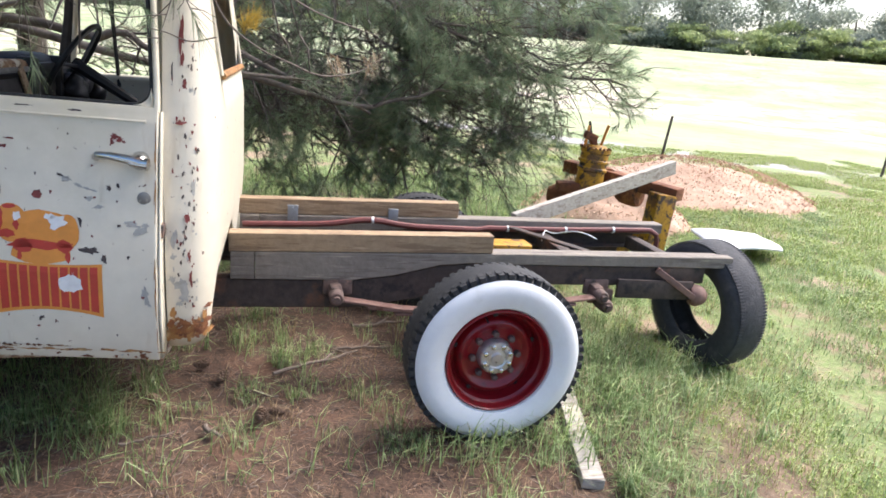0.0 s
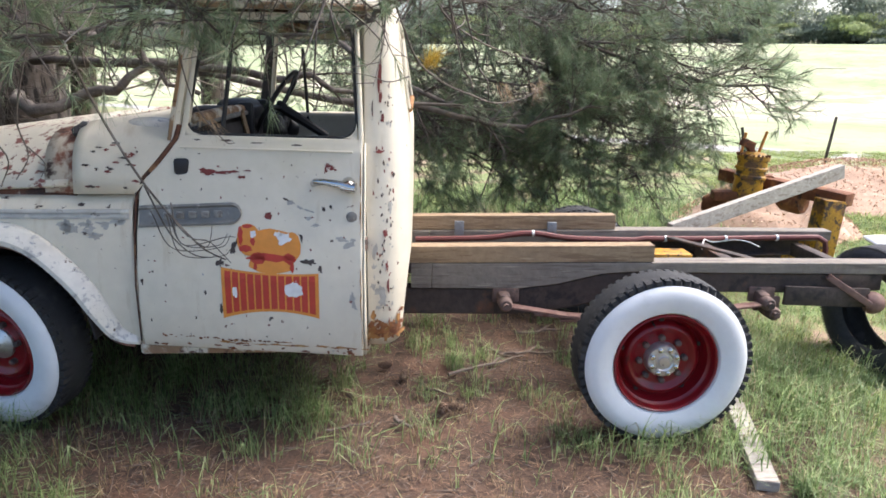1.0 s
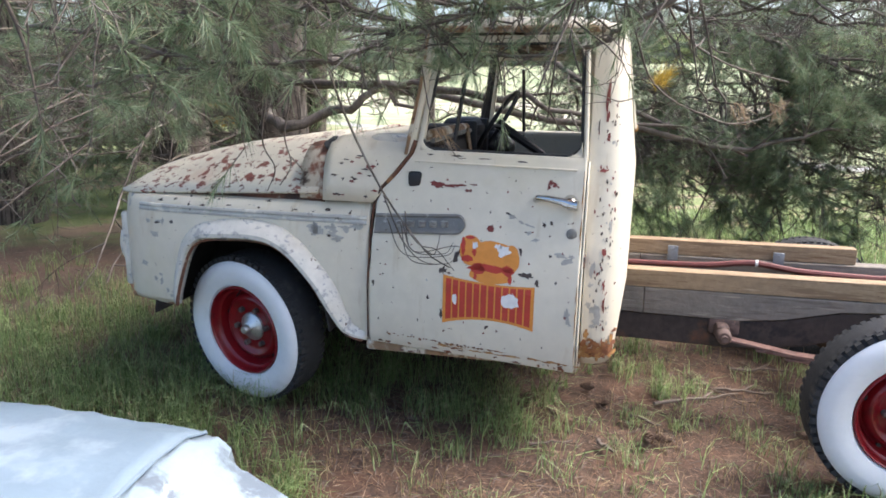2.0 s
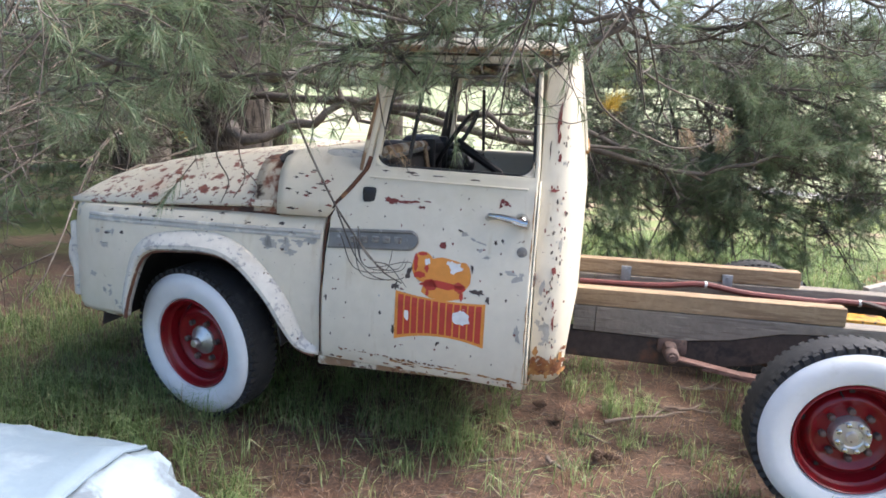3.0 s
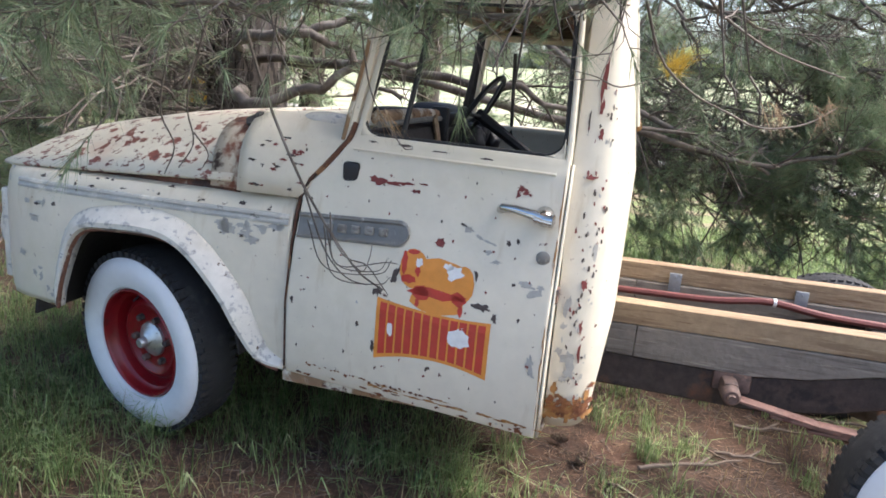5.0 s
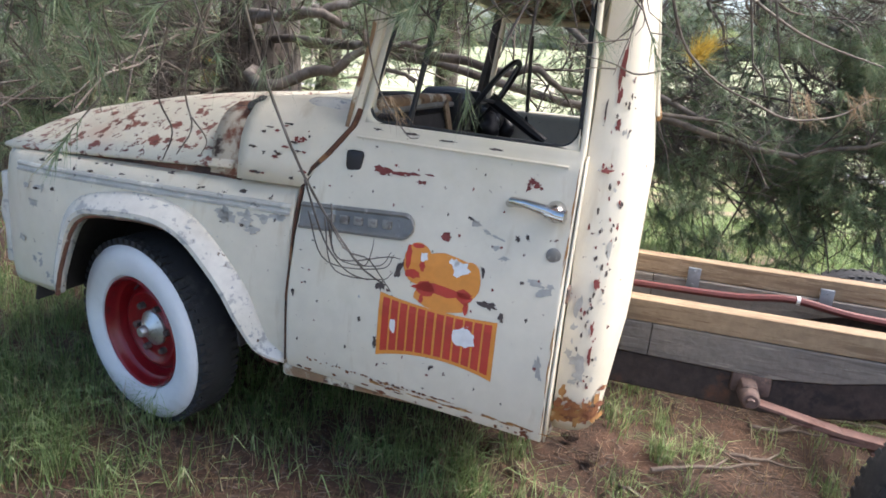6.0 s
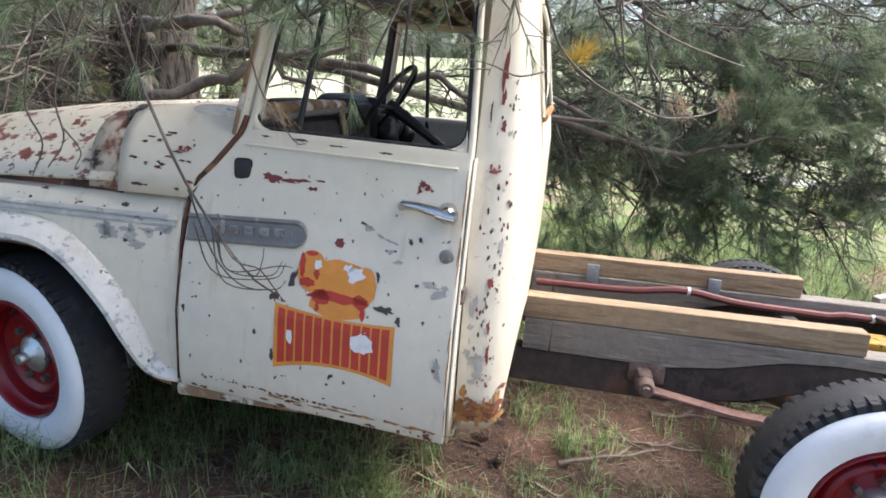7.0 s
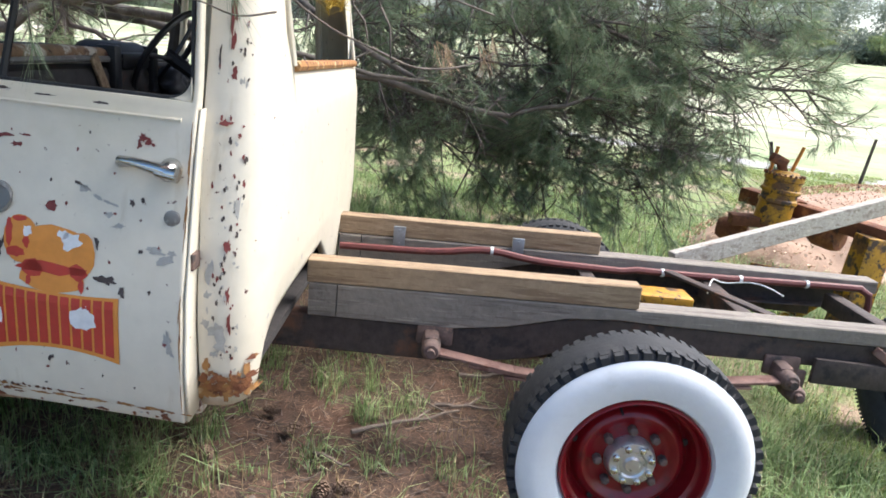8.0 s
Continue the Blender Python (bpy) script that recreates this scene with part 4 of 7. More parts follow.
# rear axle, differential, springs
_bm = bmesh.new()
tube(_bm, [(WX, 0.22, WZ), (WX, 0.75, WZ), (WX, 0.89, WZ), (WX, YC + OFF, WZ), (WX, 1.22, WZ), (WX, 1.36, WZ), (WX, 1.62, WZ - 0.03)], [0.045, 0.045, 0.07, 0.13, 0.07, 0.045, 0.045], 12)
part("rear_axle", _bm, M["frame_steel"], truck)
_bm = bmesh.new()
tube(_bm, [(-2.90, 0.32, 0.385), (-2.90, 2 * YC - 0.3, 0.385)], 0.04, 8)
part("front_axle", _bm, M["frame_steel"], truck)
for _s in (0, 1):
    _f = (lambda y: y + OFF) if _s == 0 else (lambda y: 2 * YC + OFF - y)
    _bm = bmesh.new()
    for _k in range(4):
        _l = 1.0 - 0.2 * _k
        _p = [(-0.66 * _l, 0.425 - 0.07 * (1 - _l ** 2) - 0.012 * _k), (-0.36 * _l, 0.378 - 0.012 * _k), (-0.06, 0.36 - 0.012 * _k), (0.30 * _l, 0.40 - 0.012 * _k), (0.64 * _l, 0.447 - 0.07 * (1 - _l ** 2) - 0.012 * _k)]
        for a, b in zip(_p, _p[1:]):
            beam(_bm, (a[0], _f(0.50), a[1]), (b[0], _f(0.50), b[1]), 0.06, 0.011, 0.002)
    part("leaf_spring", _bm, M["pink_steel"], truck, "red-oxide leaf spring")
    for _x, _z in ((-0.672, 0.437), (0.645, 0.452), (0.678, 0.402)):
        _bm = bmesh.new()
        lathe(_bm, [(-0.04, 0.0), (-0.04, 0.026), (-0.03, 0.034), (0.05, 0.036), (0.05, 0.0)], 18, Matrix.Translation((_x, _f(0.495), _z)))
        beam(_bm, (_x, _f(0.50), _z + 0.006), (_x - 0.004, _f(0.58), _z + 0.012), 0.06, 0.07, 0.018)
        beam(_bm, (_x - 0.06, _f(0.572), _z + 0.02), (_x + 0.08, _f(0.572), _z + 0.02), 0.02, 0.08, 0.012)
        lathe(_bm, [(-0.06, 0.0), (-0.06, 0.016), (-0.035, 0.016), (-0.035, 0)], 8, Matrix.Translation((_x, _f(0.495), _z)))
        part("spring_hanger", _bm, M["hanger"], truck, "rusty spring hanger and bolt")
    _bm = bmesh.new()
    beam(_bm, (0.76, _f(0.545), 0.475), (1.20, _f(0.545), 0.465), 0.02, 0.10, 0.004)
    part("rear_bracket", _bm, M["frame_steel"], truck)

# ---------------------------------------------------------------- details on the door
def patch(bm, cx, cz, w, h, seed, lift=0.0163, n=15, ragged=0.5, surf=door_point, turn=0.0):
    """An uneven flat patch lying on the door's skin."""
    r = random.Random(seed)
    rough = [1 + ragged * (r.random() - 0.5) * 2 for _ in range(n)]
    rings = []
    steps = (1.0,) if max(w, h) < 0.045 else (1.0, 0.75, 0.5, 0.25)
    for f in steps:
        ring = []
        for k in range(n):
            a = math.tau * k / n
            u, v = w / 2 * rough[k] * f * math.cos(a), h / 2 * rough[k] * f * math.sin(a)
            ring.append(bm.verts.new(surf(cx + u * math.cos(turn) - v * math.sin(turn), cz + u * math.sin(turn) + v * math.cos(turn), lift)))
        rings.append(ring)
    c = bm.verts.new(surf(cx, cz, lift))
    for p, q in zip(rings, rings[1:]):
        for k in range(n):
            bm.faces.new((p[k], p[(k + 1) % n], q[(k + 1) % n], q[k]))
    for k in range(n):
        bm.faces.new((rings[-1][k], rings[-1][(k + 1) % n], c))


# chips in the paint: place, width, height, tone, turn
CHIPS = {
    "primer": [(-1.925, 1.152, 0.055, 0.026, -5), (-1.875, 1.148, 0.06, 0.013, -3), (-1.832, 1.152, 0.05, 0.010, 4), (-1.79, 1.134, 0.028, 0.012, 0), (-1.768, 1.158, 0.03, 0.005, 0), (-1.682, 0.993, 0.034, 0.022, 0), (-1.455, 1.186, 0.022, 0.020, 20), (-1.438, 1.178, 0.018, 0.016, 0), (-1.462, 1.168, 0.012, 0.018, 0), (-1.425, 1.172, 0.010, 0.008, 0)],
    "chip_dark": [(-1.47, 1.025, 0.014, 0.018, 0), (-1.443, 1.034, 0.012, 0.016, 0), (-1.439, 0.908, 0.011, 0.012, 0), (-1.408, 0.81, 0.009, 0.012, 0), (-1.938, 0.686, 0.012, 0.016, 0), (-1.681, 0.595, 0.018, 0.012, 0), (-1.877, 0.625, 0.012, 0.04, 0), (-1.525, 0.826, 0.055, 0.02, -10), (-1.482, 0.799, 0.016, 0.028, 10), (-1.82, 0.868, 0.018, 0.05, -10), (-1.805, 0.895, 0.012, 0.03, 0), (-1.875, 0.81, 0.03, 0.03, 15), (-1.62, 1.058, 0.022, 0.010, -15), (-2.19, 0.72, 0.014, 0.02, 0), (-1.905, 0.985, 0.008, 0.02, 0), (-1.965, 1.268, 0.03, 0.006, 0), (-1.85, 1.268, 0.05, 0.006, 0), (-1.73, 1.262, 0.05, 0.006, 0), (-1.58, 1.258, 0.04, 0.006, 0), (-1.555, 0.915, 0.012, 0.03, 20)],
    "chip_grey": [(-1.60, 1.050, 0.04, 0.010, -20), (-1.563, 1.028, 0.03, 0.010, -20), (-1.532, 1.018, 0.04, 0.008, -15), (-1.525, 0.990, 0.022, 0.014, 0), (-1.40, 0.915, 0.05, 0.016, -8), (-1.375, 0.897, 0.05, 0.024, 5), (-1.355, 0.915, 0.02, 0.012, 0), (-1.359, 0.692, 0.022, 0.040, 15), (-1.352, 0.660, 0.016, 0.035, 25), (-1.60, 1.045, 0.02, 0.018, 0), (-1.50, 0.965, 0.03, 0.012, 10)],
}
for _tone, _rows in CHIPS.items():
    _bm = bmesh.new()
    for _i, (_x, _z, _w, _h, _t) in enumerate(_rows):
        patch(_bm, _x, _z, _w, _h, _i * 7 + len(_tone), 0.0157 + 0.0002 * (_i % 3), turn=radians(_t))
    _r = random.Random(len(_tone))
    for _i in range(26):
        patch(_bm, _r.uniform(-2.18, -1.35), _r.uniform(0.5, 1.22), _r.uniform(0.003, 0.010), _r.uniform(0.003, 0.012), 900 + _i, 0.0163)
    tagged(part("paint_chipping", _bm, M[_tone], door, smooth=False), kind="stuff")
# rust creeping up from the bottom edge of the door
_bm = bmesh.new()
_r = random.Random(5)
for _i in range(20):
    _u = _r.random() ** 0.6
    _x = -2.19 + 0.85 * _u
    patch(_bm, _x, 0.452 + abs(_r.gauss(0, 0.012)), _r.uniform(0.008, 0.035), _r.uniform(0.005, 0.012), 300 + _i, 0.0159 + 0.0002 * (_i % 4))
for _i in range(26):
    patch(_bm, -2.13 + _i * 0.019 + _r.uniform(-0.006, 0.006), 0.497 - 0.01 * _i / 26 + _r.uniform(-0.006, 0.004), _r.uniform(0.006, 0.017), _r.uniform(0.004, 0.010), 600 + _i, 0.0163)
tagged(part("rust_spotting", _bm, M["rust"], door, smooth=False), kind="stuff")

# sign on the door: plain shapes in its colours
def banner_edge(u):
    """Top and bottom of the banner, which narrows in the middle and sags to the rear."""
    w = 1 - (2 * u - 1) ** 2
    return 0.792 - 0.012 * w - 0.009 * u, 0.585 + 0.029 * w + 0.016 * u


def banner_x(u):
    return -1.871 + 0.382 * u


_bm = bmesh.new()
_n = 18
def on_banner(u, v, lift):
    t, b = banner_edge(u)
    return door_point(banner_x(u), b + (t - b) * v, lift)


sheet(_bm, [[on_banner(j / _n, k / 8, 0.0165) for j in range(_n + 1)] for k in range(9)])
_sign = part("painted_sign", _bm, M["orange_decal"], door, "flaking orange and red painted sign", smooth=False)
for _k in range(12):
    _bm = bmesh.new()
    _u0 = 0.035 + _k * 0.0785 + (0.004 if _k > 5 else 0)
    _u1 = _u0 + 0.062
    sheet(_bm, [[on_banner(u, v, 0.0172) for u in (_u0, _u1)] for v in np.linspace(0.07, 0.95, 8)])
    part("sign_bar", _bm, M["red_decal"], _sign, smooth=False)
_bm = bmesh.new()
patch(_bm, -1.668, 0.880, 0.225, 0.130, 3, 0.0164, 26, 0.03, turn=-0.03)
patch(_bm, -1.672, 0.812, 0.180, 0.075, 3, 0.0165, 18, 0.05)
patch(_bm, -1.760, 0.900, 0.095, 0.125, 4, 0.0166, 18, 0.04)
patch(_bm, -1.592, 0.880, 0.070, 0.115, 4, 0.0167, 16, 0.04)
part("sign_emblem", _bm, M["orange_decal"], _sign, "plain orange emblem shape", smooth=False)
for _i, (_x, _z, _w, _h) in enumerate([(-1.675, 0.836, 0.19, 0.030), (-1.725, 0.832, 0.06, 0.042), (-1.60, 0.832, 0.05, 0.045), (-1.793, 0.915, 0.020, 0.070), (-1.768, 0.952, 0.045, 0.014), (-1.775, 0.868, 0.055, 0.030), (-1.745, 0.895, 0.018, 0.030), (-1.592, 0.800, 0.018, 0.035), (-1.735, 0.800, 0.014, 0.03)]):
    _bm = bmesh.new()
    patch(_bm, _x, _z, _w, _h, 40 + _i, 0.0170, 14, 0.22)
    part("sign_shading", _bm, M["red_decal"], _sign, smooth=False)
for _i, (_x, _z, _w, _h) in enumerate([(-1.584, 0.714, 0.066, 0.066), (-1.82, 0.695, 0.020, 0.045), (-1.623, 0.910, 0.052, 0.042), (-1.744, 0.923, 0.026, 0.026), (-1.645, 0.925, 0.03, 0.02)]):
    _bm = bmesh.new()
    patch(_bm, _x, _z, _w, _h, 60 + _i, 0.0173, 14, 0.3)
    part("sign_flake", _bm, M["chip_white"], _sign, "white flaked patch", smooth=False)

# handle, lock, cap, side emblem
_bm = bmesh.new()
tube(_bm, [door_point(-1.51, 1.118, 0.012), door_point(-1.50, 1.128, 0.035), door_point(-1.46, 1.13, 0.045), door_point(-1.40, 1.122, 0.048), door_point(-1.37, 1.115, 0.044)], [0.013, 0.014, 0.013, 0.016, 0.019], 10)
tube(_bm, [door_point(-1.375, 1.118, 0.012), door_point(-1.372, 1.117, 0.045), door_point(-1.372, 1.117, 0.058)], [0.03, 0.026, 0.018], 14)
tube(_bm, [door_point(-1.40, 1.116, 0.045), door_point(-1.345, 1.112, 0.046)], [0.016, 0.02], 10)
part("handle", _bm, M["chrome"], door, "chrome pull handle")
_bm = bmesh.new()
lathe(_bm, [(0.0, 0.021), (-0.005, 0.021), (-0.008, 0.015), (-0.008, 0)], 16, Matrix.Translation(door_point(-1.362, 1.0, 0.014)))
part("lock", _bm, M["trim_grey"], door, "round grey lock cover")
_bm = bmesh.new()
_p = door_point(-2.025, 1.165)
box(_bm, (_p[0] - 0.029, _p[1] - 0.024, _p[2] - 0.033), (_p[0] + 0.029, _p[1] - 0.005, _p[2] + 0.033), bevel=0.012)
part("mirror_mount", _bm, M["black"], door, "black square mirror mount")
_bm = bmesh.new()
_rows = []
for _u in [*np.linspace(0, 0.88, 10), *(0.9 + 0.1 * math.sin(radians(q)) for q in range(0, 91, 9))]:
    _x = -2.195 + 0.405 * _u
    _h = 0.041 * (1 if _u < 0.9 else math.sqrt(max(0.02, 1 - ((_u - 0.9) / 0.1) ** 2)))
    _c = 0.972 + 0.028 * _u
    _rows.append([door_point(_x, _c + _h, 0.013), door_point(_x, _c + _h, 0.022), door_point(_x, _c + _h - 0.008, 0.025), door_point(_x, _c + _h * 0.6, 0.017), door_point(_x, _c - _h * 0.6, 0.017), door_point(_x, _c - _h + 0.008, 0.025), door_point(_x, _c - _h, 0.022), door_point(_x, _c - _h, 0.013)])
sheet(_bm, _rows)
_em = part("side_emblem", _bm, M["trim_grey"], door, "dull grey cast side emblem")
for _k in range(5):
    _bm = bmesh.new()
    _x = -2.08 + _k * 0.05
    _z = 0.972 + 0.028 * (_x + 2.195) / 0.405
    _p = door_point(_x, _z, 0.018)
    box(_bm, (_x - 0.016, _p[1] - 0.008, _z - 0.014), (_x + 0.016, _p[1] + 0.004, _z + 0.014), bevel=0.005)
    part("emblem_bar", _bm, M["emblem_face"], _em)
# rust at the foot of the corner post
_bm = bmesh.new()


def post_point(x, z, out):
    return (x, cab_side(z) + 0.004 - out + (0.22 * (1 - max(0, 1 - ((x + 1.285) / 0.135) ** (2 / CORNER)) ** (CORNER / 2)) if x > -1.285 else 0), z)


_r = random.Random(8)
for _i in range(34):
    patch(_bm, _r.uniform(-1.30, -1.17), 0.496 + abs(_r.gauss(0, 0.036)), _r.uniform(0.012, 0.034), _r.uniform(0.014, 0.06), 50 + _i, 0.0130 + 0.0003 * (_i % 5), surf=post_point)
tagged(part("post_rust", _bm, M["orange_rust"], cab, smooth=False), kind="stuff")
_bm = bmesh.new()
for _i in range(30):
    patch(_bm, _r.uniform(-1.30, -1.17), 0.53 + _r.gauss(0, 0.016), _r.uniform(0.008, 0.03), _r.uniform(0.01, 0.03), 90 + _i, 0.0146 + 0.0003 * (_i % 5), surf=post_point)
tagged(part("post_rust", _bm, M["rust"], cab, smooth=False), kind="stuff")
for _tone, _rows in {"primer": [(-1.262, 1.52, 0.014, 0.10), (-1.258, 1.44, 0.012, 0.05), (-1.25, 1.36, 0.014, 0.03), (-1.26, 1.335, 0.03, 0.014), (-1.26, 1.24, 0.03, 0.014), (-1.235, 0.93, 0.016, 0.03), (-1.23, 0.80, 0.010, 0.05), (-1.225, 0.72, 0.010, 0.06)],
                     "chip_dark": [(-1.25, 1.0, 0.008, 0.012), (-1.24, 0.86, 0.010, 0.014), (-1.23, 0.975, 0.008, 0.016), (-1.22, 1.02, 0.012, 0.03), (-1.24, 0.90, 0.006, 0.02), (-1.265, 1.13, 0.006, 0.02), (-1.255, 0.78, 0.006, 0.02), (-1.29, 1.4, 0.006, 0.06)],
                     "chip_grey": [(-1.275, 0.86, 0.02, 0.05), (-1.255, 0.70, 0.04, 0.04), (-1.245, 0.66, 0.03, 0.06), (-1.285, 0.72, 0.02, 0.03), (-1.28, 0.80, 0.018, 0.018), (-1.215, 1.03, 0.016, 0.05), (-1.262, 0.63, 0.02, 0.02)]}.items():
    _bm = bmesh.new()
    for _i, (_x, _z, _w, _h) in enumerate(_rows):
        patch(_bm, _x, _z, _w, _h, 80 + _i, 0.0128 + 0.0002 * (_i % 3), surf=post_point)
    for _i in range(26):
        patch(_bm, _r.choice([_r.uniform(-1.30, -1.21), _r.uniform(-1.25, -1.205)]), _r.uniform(0.56, 1.5), _r.uniform(0.003, 0.008), _r.uniform(0.004, 0.02), 200 + _i, 0.0131, surf=post_point)
    tagged(part("paint_chipping", _bm, M[_tone], cab, smooth=False), kind="stuff")
# rust weeping out of the rear door seam and along the door's foot
_bm = bmesh.new()
for _i in range(26):
    _z = _r.uniform(0.48, 1.22)
    patch(_bm, rear_edge(_z) - 0.007 + _r.gauss(0, 0.002), _z, _r.uniform(0.0015, 0.003), _r.uniform(0.03, 0.10), 900 + _i, 0.0150 + 0.0003 * (_i % 4))
for _i in range(24):
    _x = _r.uniform(-1.92, -1.31)
    patch(_bm, _x, 0.474 + abs(_r.gauss(0, 0.007)), _r.uniform(0.02, 0.07), _r.uniform(0.004, 0.010), 960 + _i, 0.0150 + 0.0003 * (_i % 4))
tagged(part("seam_rust", _bm, M["orange_rust"], door, smooth=False), kind="stuff")
_bm = bmesh.new()
tube(_bm, [(interp(z, [(0.47, -1.298), (0.95, -1.302), (1.22, -1.314)]), cab_side(z) + 0.014, z) for z in np.linspace(0.50, 1.22, 9)], 0.003, 6)
part("rear_door_seam", _bm, M["rust"], truck, "rusty rear door seam")
_bm = bmesh.new()
box(_bm, (rear_edge(0.9) + 0.004, side_y(rear_edge(0.9), 0.9) - 0.002, 0.87), (rear_edge(0.9) + 0.016, side_y(rear_edge(0.9), 0.9) + 0.05, 0.915), bevel=0.004)
part("door_latch", _bm, M["hanger"], door, "grimy brown latch on the door's edge")
# chips along the fender top
_bm = bmesh.new()


def fend_point(x, z, out):
    return (x, fender_y(x, z) - out, z)


for _i in range(34):
    patch(_bm, _r.uniform(-3.35, -2.25), _r.choice([_r.uniform(1.0, 1.035), _r.uniform(0.9, 1.03)]), _r.uniform(0.006, 0.03), _r.uniform(0.004, 0.012), 400 + _i, 0.0075, surf=fend_point)
_nose_chips = [tagged(part("paint_chipping", _bm, M["chip_dark"], truck, smooth=False), kind="stuff")]
_bm = bmesh.new()
for _i in range(16):
    patch(_bm, _r.uniform(-2.52, -2.26), _r.uniform(0.89, 0.95), _r.uniform(0.02, 0.05), _r.uniform(0.01, 0.03), 450 + _i, 0.0072, surf=fend_point)
for _i in range(12):
    patch(_bm, _r.uniform(-3.40, -3.2), _r.uniform(0.55, 0.95), _r.uniform(0.01, 0.05), _r.uniform(0.01, 0.04), 480 + _i, 0.0072, surf=fend_point)
_nose_chips.append(tagged(part("paint_chipping", _bm, M["chip_grey"], truck, smooth=False), kind="stuff"))

# the nose ahead of the doors, a little shorter than drawn above
NOSE = Matrix.Translation((-2.23, 0, 0)) @ Matrix.Diagonal((0.972, 1, 1, 1)) @ Matrix.Translation((2.23, 0, 0))
for _ob in truck.children:
    if _ob.name.split(".")[0] in ("bonnet", "bonnet_ledge", "front_fender", "grille", "radiator_panel", "engine_block") or _ob in _nose_chips:
        for _q in (_ob, *_ob.children):
            _q.data.transform(NOSE)

# black lump added for the shade in the hole at the top of the channel
_bm = bmesh.new()
_r2 = bmesh.ops.create_icosphere(_bm, subdivisions=3, radius=1.0)
for _v in _r2["verts"]:
    _k = 1 + 0.25 * noise.noise(_v.co * 1.7)
    _v.co = Vector((-2.450 + 0.040 * _v.co.x * _k, 0.275 + 0.09 * _v.co.y * _k, 1.278 + 0.040 * _v.co.z * _k))
part("bonnet_rubber", _bm, M["rubber"], truck, "black lump standing in for the shaded hole behind the bonnet")

# chips on the scuttle
def cowl_point(x, z, out):
    top = interp(x, [(-2.55, 1.305), (-2.40, 1.315), (-2.2, 1.325), (-2.07, 1.30)])
    low = interp(x, [(-2.55, 1.055), (-2.215, 1.055), (-2.20, 1.07), (-2.13, 1.165), (-2.07, 1.235), (-2.04, 1.28)])
    edge = interp(x, [(-2.55, 0.095), (-2.4, 0.09), (-2.2, 0.105), (-2.07, 0.135), (-2.04, 0.15)])
    v = 0.4 * math.asin(max(0, min(1, (z - low) / (top - low)))) * 2 / math.pi
    return (x, interp(v, [(0, edge), (0.12, edge + 0.012), (0.25, edge + 0.07), (0.4, edge + 0.2)]) - out, z)


for _tone, _seed in (("chip_dark", 1), ("primer", 2)):
    _bm = bmesh.new()
    _q = random.Random(_seed)
    for _i in range(12):
        _x = _q.uniform(-2.39, -2.20)
        patch(_bm, _x, _q.uniform(1.08, 1.24), _q.uniform(0.006, 0.03), _q.uniform(0.005, 0.014), 700 + _i, 0.0095, surf=cowl_point)
    tagged(part("paint_chipping", _bm, M[_tone], cowl, smooth=False), kind="stuff")

# straps on the far beam, conduit along the far rail
for _x in (-0.86, -0.30):
    _bm = bmesh.new()
    box(_bm, (_x - 0.028, 2 * YC + OFF - 0.668, 0.582), (_x + 0.028, 2 * YC + OFF - 0.6625, 0.680), bevel=0.001)
    box(_bm, (_x - 0.028, 2 * YC + OFF - 0.663, 0.646), (_x + 0.028, 2 * YC + OFF - 0.6495, 0.680), bevel=0.001)
    for _z in (0.602, 0.664):
        box(_bm, (_x - 0.005, 2 * YC + OFF - 0.672, _z - 0.005), (_x + 0.005, 2 * YC + OFF - 0.667, _z + 0.005), bevel=0.001)
    tagged(part("metal_plate", _bm, M["galv"], None), "grey metal plate fixing a timber beam", "plate", "metal plates")
_pts = []
for _u in np.linspace(0, 1, 40):
    _x = -1.12 + 2.45 * _u
    _z = 0.592 + 0.03 * math.exp(-((_x + 0.45) / 0.16) ** 2) - 0.012 * math.sin(_x * 3) + (0.012 if _x > 0.2 else 0)
    _pts.append((_x, 1.20 + OFF + 0.03 * math.sin(_x * 2.3) + 0.045 * _u, _z))
_pts += [(1.365, 1.335, 0.59), (1.375, 1.335, 0.54), (1.37, 1.335, 0.48)]
_bm = bmesh.new()
tube(_bm, _pts, 0.017, 8)
_hose = part("conduit", _bm, M["red_hose"], truck, "red-brown wiring conduit")
for _x in (-0.45, 0.36, 0.75, 1.05):
    _bm = bmesh.new()
    _p = min(_pts, key=lambda p: abs(p[0] - _x))
    tube(_bm, [(_p[0] - 0.007, _p[1], _p[2]), (_p[0] + 0.007, _p[1], _p[2])], 0.0195, 10)
    part("tape_band", _bm, M["chip_white"], _hose, "white tape band")
# flat brace, rear strut with rusty dome
_bm = bmesh.new()
beam(_bm, (0.40, 1.39, 0.60), (0.62, 0.77, 0.635), 0.05, 0.012, 0.002)
part("flat_brace", _bm, M["frame_steel"], truck)
_bm = bmesh.new()
beam(_bm, (0.98, 0.665, 0.575), (1.19, 0.61, 0.44), 0.02, 0.032, 0.003)
part("rear_strut", _bm, M["pink_steel"], truck, "rusty rear strut")
_bm = bmesh.new()
lathe(_bm, [(-0.05, 0.0), (-0.046, 0.025), (-0.03, 0.045), (0.0, 0.058), (0.02, 0.058), (0.04, 0.05), (0.045, 0.0)], 20, Matrix.Translation((1.235, 0.65, 0.44)) @ Matrix.Rotation(radians(70), 4, "Z"))
part("buffer_dome", _bm, M["pink_steel"], truck, "rounded rusty buffer")
_bm = bmesh.new()
tube(_bm, [(0.5 + 0.35 * u, 1.09 + 0.25 * math.sin(3 * u), 0.60 + 0.02 * math.sin(9 * u)) for u in np.linspace(0, 1, 14)], 0.0035, 5)
